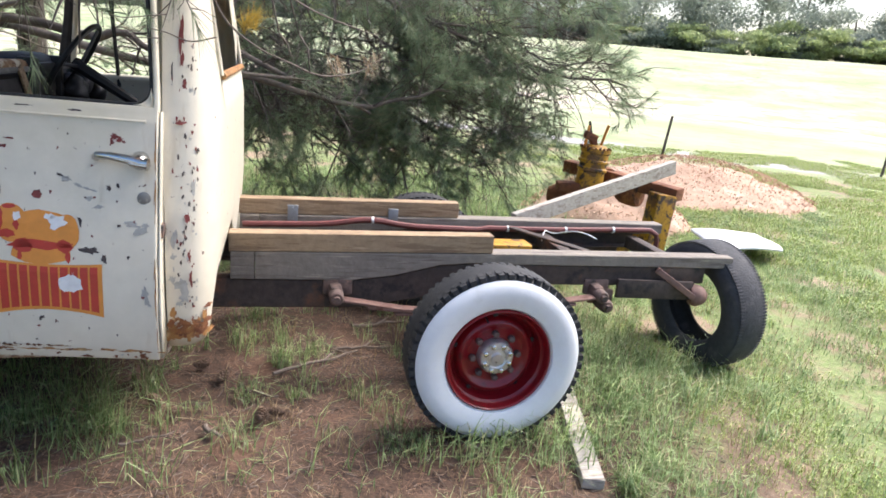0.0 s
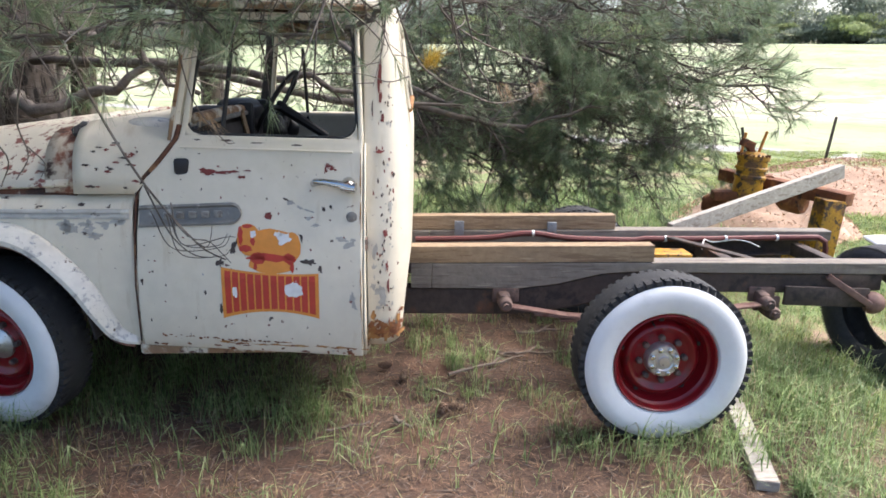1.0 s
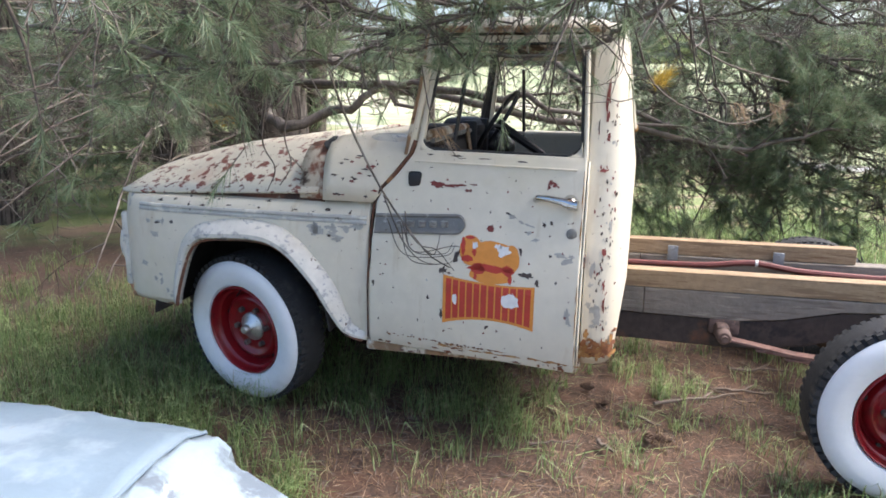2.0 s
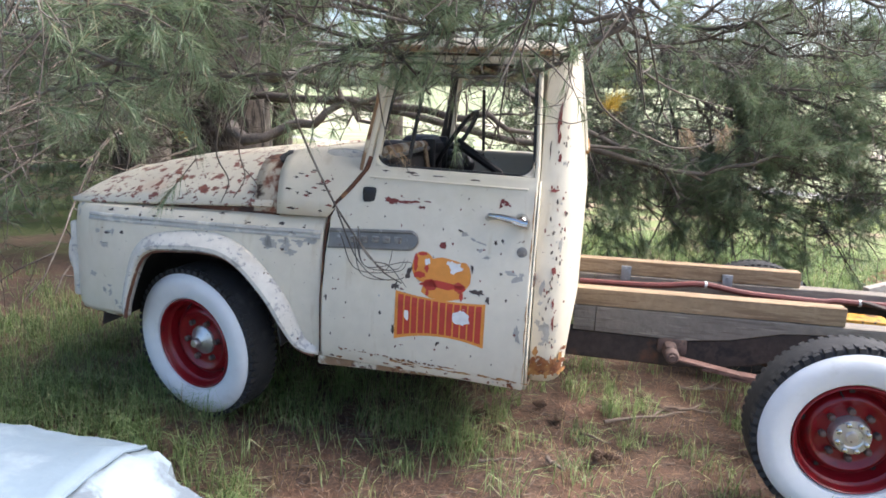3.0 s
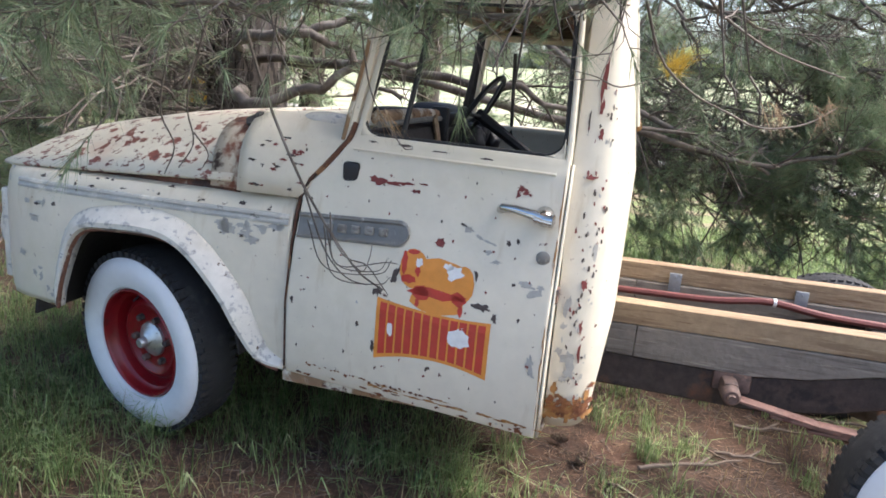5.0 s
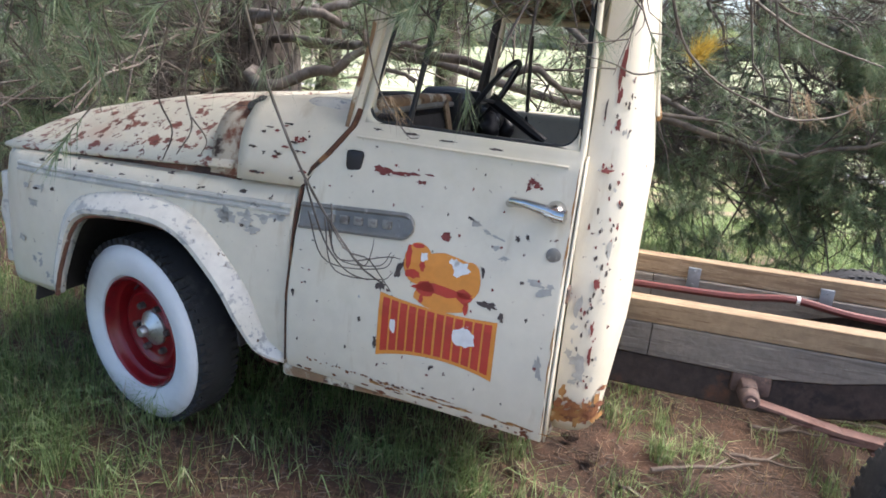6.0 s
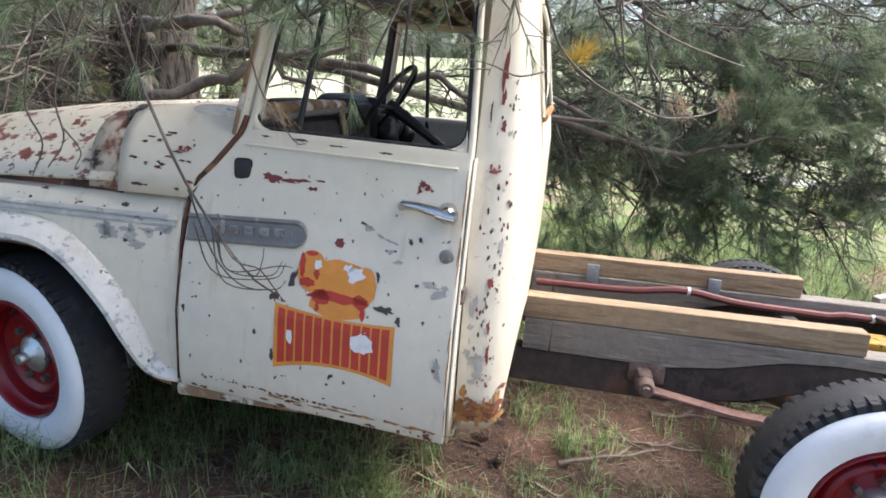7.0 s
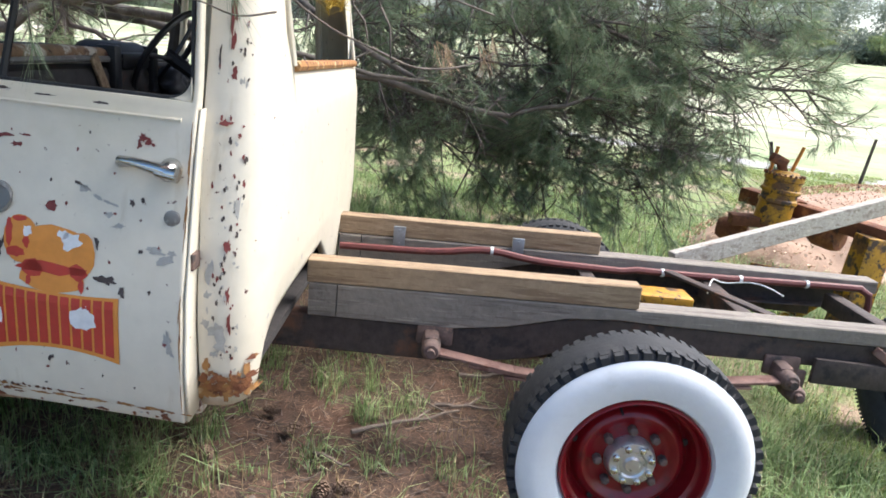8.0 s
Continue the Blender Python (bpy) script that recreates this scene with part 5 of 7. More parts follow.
part("loose_wire", _bm, M["chip_white"], truck, "loose pale wire")
_bm = bmesh.new()
box(_bm, (0.08, 1.01, 0.535), (0.42, 1.15, 0.59), bevel=0.01)
part("fuel_line_box", _bm, M["yellow"], truck, "yellow painted steel box")

# ---------------------------------------------------------------- things around the truck
# plank under the wheel
_bm = bmesh.new()
beam(_bm, (0.24, -0.32, 0.03), (0.43, 0.42, 0.03), 0.085, 0.045, 0.004)
tagged(part("plank", _bm, M["pale_timber"], None, smooth=False), "pale weathered plank lying by the rear wheel", "plank")

# loose tyre standing behind the chassis
_bm = bmesh.new()
_m = Matrix.Translation((1.465, 0.885, 0.312)) @ Matrix.Rotation(radians(-81), 4, "Z") @ Matrix.Rotation(radians(4), 4, "X")
_prof = [(-0.075, 0.215), (-0.105, 0.25), (-0.115, 0.30), (-0.108, 0.34), (-0.085, 0.372), (-0.05, 0.382), (0.05, 0.382), (0.085, 0.372), (0.108, 0.34), (0.115, 0.30), (0.105, 0.25), (0.075, 0.215), (0.07, 0.225), (0.095, 0.255), (0.104, 0.30), (0.095, 0.335), (0.07, 0.36), (-0.07, 0.36), (-0.095, 0.335), (-0.104, 0.30), (-0.095, 0.255), (-0.07, 0.225)]
_m = _m @ Matrix.Diagonal((0.96, 1, 0.96, 1))
lathe(_bm, _prof, 72, _m, closed=True)
_lt = thing("loose_tyre", (1.475, 0.885, 0), "worn black tyre without rim standing in grass", "tyre")
part("tyre_carcass", _bm, M["old_rubber"], _lt)
_bm = bmesh.new()
tread(_bm, 0.3765, -0.09, 0.09, 130, _m, 0.003, 0.035)
tagged(part("tread", _bm, M["old_rubber"], _lt, smooth=False), kind="stuff")

# white sheet lying in the grass
_bm = bmesh.new()
sheet(_bm, [[(2.75 + 0.80 * u + 0.22 * v + 0.04 * math.sin(5 * v), 2.62 + 0.08 * u + 0.62 * v, 0.13 + 0.02 * v + 0.03 * math.sin(3 * u + v)) for u in np.linspace(0, 1, 9)] for v in np.linspace(0, 1, 5)])
tagged(part("white_sheet", _bm, M["slab"], None, solid=0.02), "white sheet lying in the grass", "sheet")

# yellow machine: posts, cross beam, drum and lever
mach = thing("yellow_machine", (1.75, 2.75, 0), "old chipped yellow steel machine frame with a drum", "machine")


def mpart(name, a, b, w, h, material="yellow", label=""):
    bm = bmesh.new()
    beam(bm, a, b, w, h, 0.008)
    return part(name, bm, M[material], mach, label)


mpart("post", (1.90, 2.28, 0), (1.96, 2.28, 0.80), 0.16, 0.16)
mpart("post", (1.30, 2.72, 0), (1.30, 2.72, 0.74), 0.14, 0.12)
mpart("post", (1.55, 3.05, 0), (1.55, 3.05, 0.74), 0.16, 0.14)
mpart("post", (1.95, 3.1, 0), (1.95, 3.1, 0.7), 0.12, 0.12)
mpart("top_beam", (1.50, 3.1, 0.86), (2.08, 2.24, 0.80), 0.14, 0.10, "rust", "rusty brown cross beam")
mpart("top_beam", (1.27, 2.74, 0.74), (1.72, 2.66, 0.76), 0.13, 0.07, "rust", "rusty brown cross beam")
mpart("side_plate", (1.42, 2.62, 0.40), (2.0, 2.36, 0.42), 0.03, 0.16)
mpart("brace", (1.62, 2.5, 0.10), (2.02, 2.34, 0.62), 0.05, 0.09)
_bm = bmesh.new()
lathe(_bm, [(0.0, 0.0), (0.0, 0.13), (0.05, 0.132), (0.13, 0.128), (0.145, 0.128), (0.155, 0.140), (0.175, 0.140), (0.185, 0.128), (0.215, 0.128), (0.222, 0.144), (0.24, 0.144), (0.248, 0.130), (0.295, 0.130), (0.302, 0.142), (0.335, 0.142), (0.34, 0.11), (0.36, 0.085), (0.365, 0.0)], 32, Matrix.Translation((1.525, 2.70, 0.735)) @ Matrix.Rotation(radians(4), 4, "Y") @ Matrix.Rotation(radians(90), 4, "X") @ Matrix.Diagonal((0.86, 1, 0.86, 1)))
_drum = part("drum", _bm, M["yellow"], mach, "chipped yellow drum")
for _k in range(22):
    # bolts round the drum's upper rim
    _bm = bmesh.new()
    _a = math.tau * _k / 22
    box(_bm, (1.543 + 0.119 * math.cos(_a) - 0.006, 2.70 + 0.119 * math.sin(_a) - 0.006, 1.062 - 0.008 * math.cos(_a)), (1.543 + 0.119 * math.cos(_a) + 0.006, 2.70 + 0.119 * math.sin(_a) + 0.006, 1.082 - 0.008 * math.cos(_a)))
    part("bolt", _bm, M["rust"], _drum, smooth=False)
_bm = bmesh.new()
beam(_bm, (1.53, 2.69, 1.07), (1.50, 2.69, 1.14), 0.05, 0.05, 0.008)
beam(_bm, (1.53, 2.69, 1.14), (1.43, 2.69, 1.18), 0.06, 0.06, 0.008)
part("lever", _bm, M["rust"], mach)
for _i, (_x, _y, _z, _rr) in enumerate([(1.72, 2.85, 0.80, 0.10), (1.85, 2.6, 0.72, 0.08), (1.36, 2.87, 0.64, 0.08)]):
    _bm = bmesh.new()
    lathe(_bm, [(-0.1, 0.0), (-0.1, _rr), (-0.06, _rr + 0.01), (0.06, _rr), (0.1, _rr * 0.7), (0.1, 0)], 16, Matrix.Translation((_x, _y, _z)) @ Matrix.Rotation(radians(30 * _i), 4, "Z"))
    part("gear_casing", _bm, M["rust"], mach)
# grey board leaning across it
_bm = bmesh.new()
mach.location.z -= 0.115
beam(_bm, (0.55, 1.71, 0.56), (2.06, 2.36, 0.885), 0.05, 0.105, 0.005)
tagged(part("leaning_board", _bm, M["pale_timber"], None, smooth=False), "grey weathered board leaning on the yellow machine", "board")


def heap(name, cx, cy, rx, ry, h, material, seed, label, category):
    bm = bmesh.new()
    noise_off = Vector((seed, seed * 2, 0))
    rows = []
    for i in range(29):
        row = []
        for j in range(29):
            u, v = i / 14 - 1, j / 14 - 1
            r = min(1, math.hypot(u, v))
            n = noise.noise(Vector((u * 2.2, v * 2.2, 0)) + noise_off) * 0.35 + noise.noise(Vector((u * 7, v * 7, 3)) + noise_off) * 0.14
            z = h * max(0, (1 - r * r)) * (1 + n) - 0.05
            row.append((cx + u * rx, cy + v * ry, float(ground_z(cx + u * rx, cy + v * ry)) + z))
        rows.append(row)
    sheet(bm, rows)
    return tagged(part(name, bm, material), label, category)


heap("soil_mound", 4.9, 6.3, 2.0, 1.5, 0.46, M["soil_pile"], 3, "pale red-brown soil mound in the paddock", "soil mound")
heap("rubble_mound", 2.6, 4.3, 1.0, 0.8, 0.5, M["soil_pile"], 9, "brown rubble mound behind the yellow machine", "rubble mound")

_rng = np.random.default_rng(3)
_n = 9000
_a, _r = _rng.uniform(0, math.tau, _n), np.sqrt(_rng.random(_n)) * 0.98
_c = np.where(_rng.random((_n, 1)) < 0.75, [[4.9, 6.3, 1.9]], [[2.5, 4.2, 1.0]])
_p = np.stack([_c[:, 0] + np.cos(_a) * _r * _c[:, 2], _c[:, 1] + np.sin(_a) * _r * _c[:, 2] * 0.8, 0.50 * (1 - _r ** 2) + 0.02], 1)
_s = _rng.uniform(0.006, 0.020, (_n, 1, 1))
_t = _rng.normal(size=(_n, 5, 3)) * _s * 0.55
tagged(tri_mesh("clods", _p[:, None, :] + _t, 5, M["clod"]), "loose clods and rubble on the soil heap", "rubble", kind="stuff")

# posts standing out in the paddock
for _i, (_x, _y, _h, _l) in enumerate([(6.4, 9.6, 0.9, 0.10), (11.6, 9.4, 1.0, 0.06), (4.9, 9.4, 0.7, -0.22)]):
    _bm = bmesh.new()
    _z = float(ground_z(_x, _y))
    tube(_bm, [(_x, _y, _z - 0.1), (_x + _l, _y, _z + _h)], [0.03, 0.025], 7)
    tagged(part("fence_post", _bm, M["bark"]), "thin dark leaning paddock post", "post", "paddock posts")
for _a, _b in (((1.47, 2.78, 0.95), (1.50, 2.78, 1.24)), ((1.59, 2.78, 0.95), (1.67, 2.78, 1.25))):
    _bm = bmesh.new()
    tube(_bm, [_a, _b], 0.012, 7)
    part("lever_rod", _bm, M["orange_decal"], mach, "thin orange lever rod")

# vinyl-covered bundle close to the path: top sheet, crumpled end flap, welted edge
cover = thing("vinyl_cover", (-3.1, -1.5, 0), "pale blue vinyl cover draped over a low stack", "cover")
COVER_Y = [(0.16, 0.0), (0.10, 0.18), (0.05, 0.36), (0.02, 0.455), (-0.08, 0.478), (-0.4, 0.49), (-0.9, 0.485), (-1.3, 0.46), (-1.4, 0.25), (-1.42, 0.0)]


def cover_sheet(xs, crease):
    rows = []
    for dy, z in [(interp(q, list(enumerate(p[0] for p in COVER_Y))), interp(q, list(enumerate(p[1] for p in COVER_Y)))) for q in np.linspace(0, 9, 46)]:
        row = []
        for dx in xs:
            fall = interp(dx, [(-1.7, -0.46), (-1.6, -0.12), (-1.5, 0.0), (0.0, 0.0), (0.08, -0.03), (0.20, -0.10), (0.40, -0.20), (0.54, -0.46)])
            n = 0.022 * noise.noise(Vector((dx * 4, dy * 5, 2))) + 0.008 * noise.noise(Vector((dx * 13, dy * 11, 4))) + crease * (abs(noise.noise(Vector((dx * 9, dy * 7, 7)))) - 0.2) + crease * 0.4 * noise.noise(Vector((dx * 30, dy * 26, 9)))
            row.append((-2.42 + dx + 0.05 * noise.noise(Vector((dy * 3, z * 4, 1))), -0.90 + dy - 0.05 * (dx > 0.1), max(0.0, z + fall * z / 0.46 + n)))
        rows.append(row)
    return rows


_bm = bmesh.new()
sheet(_bm, cover_sheet([-1.7, -1.65, -1.6, -1.55, *np.linspace(-1.5, 0.0, 26)], 0.006))
part("top_sheet", _bm, M["tarp"], cover, solid=0.004)
_bm = bmesh.new()
sheet(_bm, cover_sheet(np.linspace(0.004, 0.54, 26), 0.028))
part("end_flap", _bm, M["tarp_flap"], cover, "crumpled shiny end flap", solid=0.004)
_bm = bmesh.new()
tube(_bm, [(r[0][0], r[0][1] - 0.0, r[0][2] + 0.004) for r in cover_sheet([0.002], 0.006)], 0.006, 6)
part("welt", _bm, M["tarp"], cover)

# sticks and cones on the ground
for _i, (_a, _b, _rr) in enumerate([((-0.95, 0.66), (-0.53, 0.89), 0.011), ((-0.62, 0.93), (-0.36, 0.94), 0.010), ((-0.53, 1.22), (-0.20, 1.3), 0.012), ((-1.20, 0.20), (-1.13, 0.12), 0.013), ((-0.75, 1.05), (-0.50, 0.80), 0.006), ((-1.05, 0.50), (-0.93, 0.44), 0.010), ((-3.3, 0.05), (-3.62, 0.42), 0.010), ((-0.1, 1.5), (0.3, 1.55), 0.009), ((-1.5, 0.1), (-1.32, 0.16), 0.007)]):
    _bm = bmesh.new()
    _r = random.Random(70 + _i)
    _pts = [(_a[0] + (_b[0] - _a[0]) * u + _r.gauss(0, 0.008), _a[1] + (_b[1] - _a[1]) * u + _r.gauss(0, 0.008), 0.018 + _rr * 0.5 + 0.012 * _r.random()) for u in np.linspace(0, 1, 8)]
    tube(_bm, _pts, [_rr * 0.8 * (1.1 - 0.5 * u) for u in np.linspace(0, 1, 8)], 7)
    if _i in (0, 1, 2):
        tube(_bm, [_pts[4], (_pts[4][0] + 0.06, _pts[4][1] + 0.07, 0.04)], [_rr * 0.7, _rr * 0.3], 5)
    tagged(part("fallen_stick", _bm, M["stick"]), "dry grey fallen stick on the needle litter", "stick", "fallen sticks")


def make_cone(x, y, turn, size):
    bm = bmesh.new()
    m = Matrix.Translation((x, y, 0.03 * size + 0.012)) @ Matrix.Rotation(turn, 4, "Z") @ Matrix.Rotation(radians(90), 4, "X") @ Matrix.Scale(size * 0.78, 4)
    for k in range(60):
        t = k / 60
        a = k * 2.39996
        r = 0.032 * math.sin(math.pi * (0.12 + 0.85 * t)) + 0.004
        mm = m @ Matrix.Translation((0, 0, -0.05 + 0.1 * t)) @ Matrix.Rotation(a, 4, "Z") @ Matrix.Rotation(radians(-25), 4, "Y")
        vs = [bm.verts.new(mm @ Vector(p)) for p in ((0, -0.003, 0), (0, 0.003, 0), (r, 0.009, 0.004), (r + 0.004, 0, 0.010), (r, -0.009, 0.004), (r * 0.9, 0, -0.003))]
        bm.faces.new((vs[0], vs[1], vs[2], vs[3], vs[4]))
        bm.faces.new((vs[0], vs[4], vs[5]))
        bm.faces.new((vs[1], vs[0], vs[5]))
        bm.faces.new((vs[2], vs[1], vs[5]))
        bm.faces.new((vs[4], vs[3], vs[2], vs[5]))
    ob = part("pine_cone", bm, M["cone"], smooth=False)
    return tagged(ob, "open brown pine cone on the ground", "pine cone", "pine cones")


for _i, (_x, _y, _s) in enumerate([(-0.99, 0.27, 1.1), (-0.93, 0.29, 0.9), (-1.17, 0.62, 1.0), (-1.42, 0.42, 0.9), (-1.33, 0.33, 0.8), (-1.55, 0.55, 1.0), (-1.28, 0.75, 0.9), (-1.72, 0.34, 0.9), (-0.30, 0.5, 0.8)]):
    make_cone(_x, _y, _i * 1.3, _s)

# ---------------------------------------------------------------- pines
class Wood:
    """Gathers tapered limbs as one mesh."""

    def __init__(self):
        self.v, self.f = [], []

    def add(self, pts, r0, r1, sides=4):
        pts = np.asarray(pts, float)
        d = np.gradient(pts, axis=0)
        d /= np.linalg.norm(d, axis=1, keepdims=True) + 1e-9
        ref = np.array([0.31, 0.2, 0.93])
        s = np.cross(d, ref)
        s /= np.linalg.norm(s, axis=1, keepdims=True) + 1e-9
        u = np.cross(d, s)
        r = np.linspace(r0, r1, len(pts))[:, None]
        base = len(self.v)
        for k in range(len(pts)):
            for q in range(sides):
                a = math.tau * q / sides
                self.v.append(pts[k] + r[k] * (math.cos(a) * s[k] + math.sin(a) * u[k]))
        for k in range(len(pts) - 1):
            for q in range(sides):
                a, b = base + k * sides + q, base + k * sides + (q + 1) % sides
                self.f.append((a, b, b + sides, a + sides))

    def build(self, name, material, parent=None, label=""):
        me = bpy.data.meshes.new(name)
        me.from_pydata([tuple(p) for p in self.v], [], self.f)
        me.materials.append(material)
        me.polygons.foreach_set("use_smooth", [True] * len(me.polygons))
        ob = new(name, me)
        if parent is not None:
            ob.parent = parent
            if parent in BASE:
                ob.matrix_parent_inverse = BASE[parent]
        return tagged(ob, label)


def unit(v):
    return v / (np.linalg.norm(v, axis=-1, keepdims=True) + 1e-9)


def needle_tris(rng, pos, way, count, length, width, spread=0.75):
    """Sprays of needles at each place, opening round its direction."""
    pos, way = np.repeat(np.asarray(pos), count, 0), np.repeat(unit(np.asarray(way)), count, 0)
    n = len(pos)
    side = unit(rng.normal(size=(n, 3)))
    ang = spread * np.sqrt(rng.random((n, 1)))
    d = unit(way * np.cos(ang) + side * np.sin(ang) + np.array([0, 0, -0.10]))
    ln = length * rng.uniform(0.6, 1.15, (n, 1))
    start = pos + way * rng.uniform(-0.5, 0.25, (n, 1)) * length * 0.7
    w = unit(np.cross(d, rng.normal(size=(n, 3)))) * width / 2
    bend = np.array([0, 0, -1.0]) * ln * rng.uniform(0.0, 0.12, (n, 1))
    return np.stack([start - w, start + w, start + d * ln * 0.9 + bend + w * 0.4, ], 1)


def off_cab(p):
    """Keeps boughs lying on the cab's roof, not hanging through it."""
    if -2.12 < p[0] < -1.08 and 0.02 < p[1] < 1.92 and p[2] < 1.93:
        return np.array([p[0], p[1], 1.93 + 0.15 * (p[2] - 1.4 if p[2] > 1.4 else 0)])
    return p


def branchlets(rng, wood, line, r0, start, n_sec, sec_len, n_twig, twig_len, droop=0.25, up=0.1):
    """Side branches off a limb, twigs off them; returns where needle sprays sit and where they point."""
    pos, way = [], []
    L = len(line)
    for k in range(n_sec):
        t = start + (1 - start) * (k + rng.random()) / n_sec
        i = min(int(t * (L - 1)), L - 2)
        o, d = line[i], unit(line[i + 1] - line[i])
        sd = rng.normal(size=3)
        sd -= d * (sd @ d)
        w = unit(d * rng.uniform(0.2, 0.9) + unit(sd) * np.array([1, 1, 0.7]) + np.array([0, 0, up]))
        ln = sec_len * rng.uniform(0.45, 1.15) * (1.15 - 0.5 * t)
        mid = o + w * ln * 0.5 + np.array([0, 0, -droop * ln * 0.15]) + rng.normal(size=3) * 0.04 * ln
        end = o + w * ln + np.array([0, 0, -droop * ln * rng.uniform(0.2, 1.0)])
        mid, end = off_cab(mid), off_cab(end)
        sec = curve([o, mid, end], 7)
        wood.add(sec, min(r0 * 0.3, 0.009), r0 * 0.07, 4)
        for q in range(n_twig):
            s = 0.15 + 0.85 * (q + rng.random()) / n_twig
            j = min(int(s * 6), 5)
            p, e = sec[j] + (sec[j + 1] - sec[j]) * (s * 6 - j), unit(sec[j + 1] - sec[j])
            tw = unit(e * rng.uniform(0.4, 1.0) + rng.normal(size=3) * 0.6 + np.array([0, 0, 0.1]))
            tl = twig_len * rng.uniform(0.4, 1.2)
            tip = off_cab(p + tw * tl)
            b = off_cab(p + tw * tl * 0.5 + rng.normal(size=3) * 0.07 * tl)
            wood.add(np.array([p, b, tip]), min(r0 * 0.18, 0.0042), r0 * 0.06, 3)
            pos += [tip, b * 0.3 + tip * 0.7, b, p * 0.5 + b * 0.5]
            way += [tw, tw, tw, tw]
        pos.append(end)
        way.append(unit(sec[-1] - sec[-2]))
    return pos, way


def trunk_mesh(x, y, r, h, seed, lean=(0.0, 0.0)):
    bm = bmesh.new()
    rr = random.Random(seed)
    pts = [(x + lean[0] * z + rr.gauss(0, 0.02), y + lean[1] * z + rr.gauss(0, 0.02), z) for z in np.linspace(-0.1, h, 12)]
    radii = [r * (1.25 if i == 0 else 1.05 - 0.7 * i / 11) for i in range(12)]
    return tube(bm, pts, radii, 12)


def pine(x, y, r, h, seed, limbs, label, lean=(0.0, 0.0), gap=-0.5):
    """limbs: (polyline after the trunk, base radius, start of foliage, side branches, their length, twigs, twig length, sprays' needles, needle length, width)"""
    t = thing("pine_tree", (x, y, 0), label, "pine tree", "pines")
    part("trunk", trunk_mesh(x, y, r, h, seed, lean), M["bark"], t, "rough brown pine trunk")
    rng = np.random.default_rng(seed)
    wood, tris, mains = Wood(), [], []
    for pts, r0, start, n_sec, sec_len, n_twig, twig_len, count, nl, nw, *rest in limbs:
        z0 = pts[0][2]
        if "join" in rest:
            # a side limb grows out of the nearest main limb
            root = min((p for m in mains for p in m[8:]), key=lambda p: np.linalg.norm(p - np.array(pts[0])))
            line = curve([tuple(root)] + list(pts[1:]), 26)
        else:
            line = curve([(x + lean[0] * z0, y + lean[1] * z0, z0 - 0.1)] + list(pts), 26)
            mains.append(line)
        q = np.linspace(0, 1, 26)[:, None]
        line += np.sin(q * math.pi) * 0.06 * (np.sin(q * 9 + rng.uniform(0, 6, 3)) + 0.6 * np.sin(q * 19 + rng.uniform(0, 6, 3)))
        line[1:-1] += rng.normal(size=(24, 3)) * 0.012
        wood.add(line, r0, r0 * 0.25, 6)
        pos, way = branchlets(rng, wood, line, r0, start, n_sec, sec_len, n_twig, twig_len)
        if count:
            # foliage gathers in clumps, with open gaps between
            keep = [noise.noise(Vector(p) * 2.6 + Vector((seed, 0, 0))) + 0.5 * noise.noise(Vector(p) * 7) > gap + 0.28 * min(1, max(0, p[2] - 1.5)) for p in pos]
            pos, way = [p for p, k in zip(pos, keep) if k], [w for w, k in zip(way, keep) if k]
        if count and pos:
            tris.append(needle_tris(rng, pos, way, count, nl, nw, 0.95).reshape(-1, 3))
    wood.build("branchwork", M["twig"], t, "grey bare limbs and twigs")
    if tris:
        tagged(tri_mesh("needles", np.concatenate(tris), 3, M["needles"], t, "long grey-green needles"), kind="stuff")
    return t


# the pine whose boughs hang behind the chassis
_ends = [(1.9, 3.0, 1.45), (1.25, 3.2, 2.1), (1.5, 3.4, 2.8), (0.35, 3.1, 0.95), (0.2, 3.5, 1.55), (-0.3, 3.8, 2.3), (0.8, 4.1, 1.8), (0.7, 4.4, 3.0), (-0.6, 3.0, 1.15), (1.0, 3.0, 1.05), (-0.9, 3.4, 2.9), (1.1, 4.8, 2.4), (-0.1, 2.7, 1.9), (0.7, 3.2, 1.45), (-0.7, 4.2, 1.2), (0.5, 2.9, 2.5), (1.55, 3.3, 1.8), (0.5, 3.0, 0.8), (-0.3, 2.9, 0.85), (0.9, 3.2, 0.85), (-0.9, 3.2, 0.95), (0.3, 4.2, 0.75), (-0.6, 4.3, 0.8), (1.0, 4.4, 0.85), (-0.2, 4.7, 0.95), (-1.4, 4.2, 0.9), (0.7, 5.0, 1.0), (-1.0, 4.9, 1.1), (1.2, 3.4, 3.3), (0.2, 3.2, 3.2), (-0.6, 3.3, 3.6), (1.35, 3.1, 1.25), (1.2, 2.9, 1.6), (1.6, 3.1, 1.5), (0.9, 2.8, 2.0), (1.4, 3.0, 2.3), (1.0, 2.9, 1.3), (0.2, 2.8, 1.3), (1.7, 3.2, 2.3), (-0.8, 3.1, 0.72), (0.1, 3.1, 0.68), (0.75, 3.1, 0.66), (1.15, 3.0, 0.95), (1.45, 3.1, 1.05), (1.5, 3.0, 1.35), (1.05, 3.1, 0.75), (0.4, 3.3, 1.15), (-0.5, 3.2, 1.45)]
_rng = np.random.default_rng(4)
_limbs = []
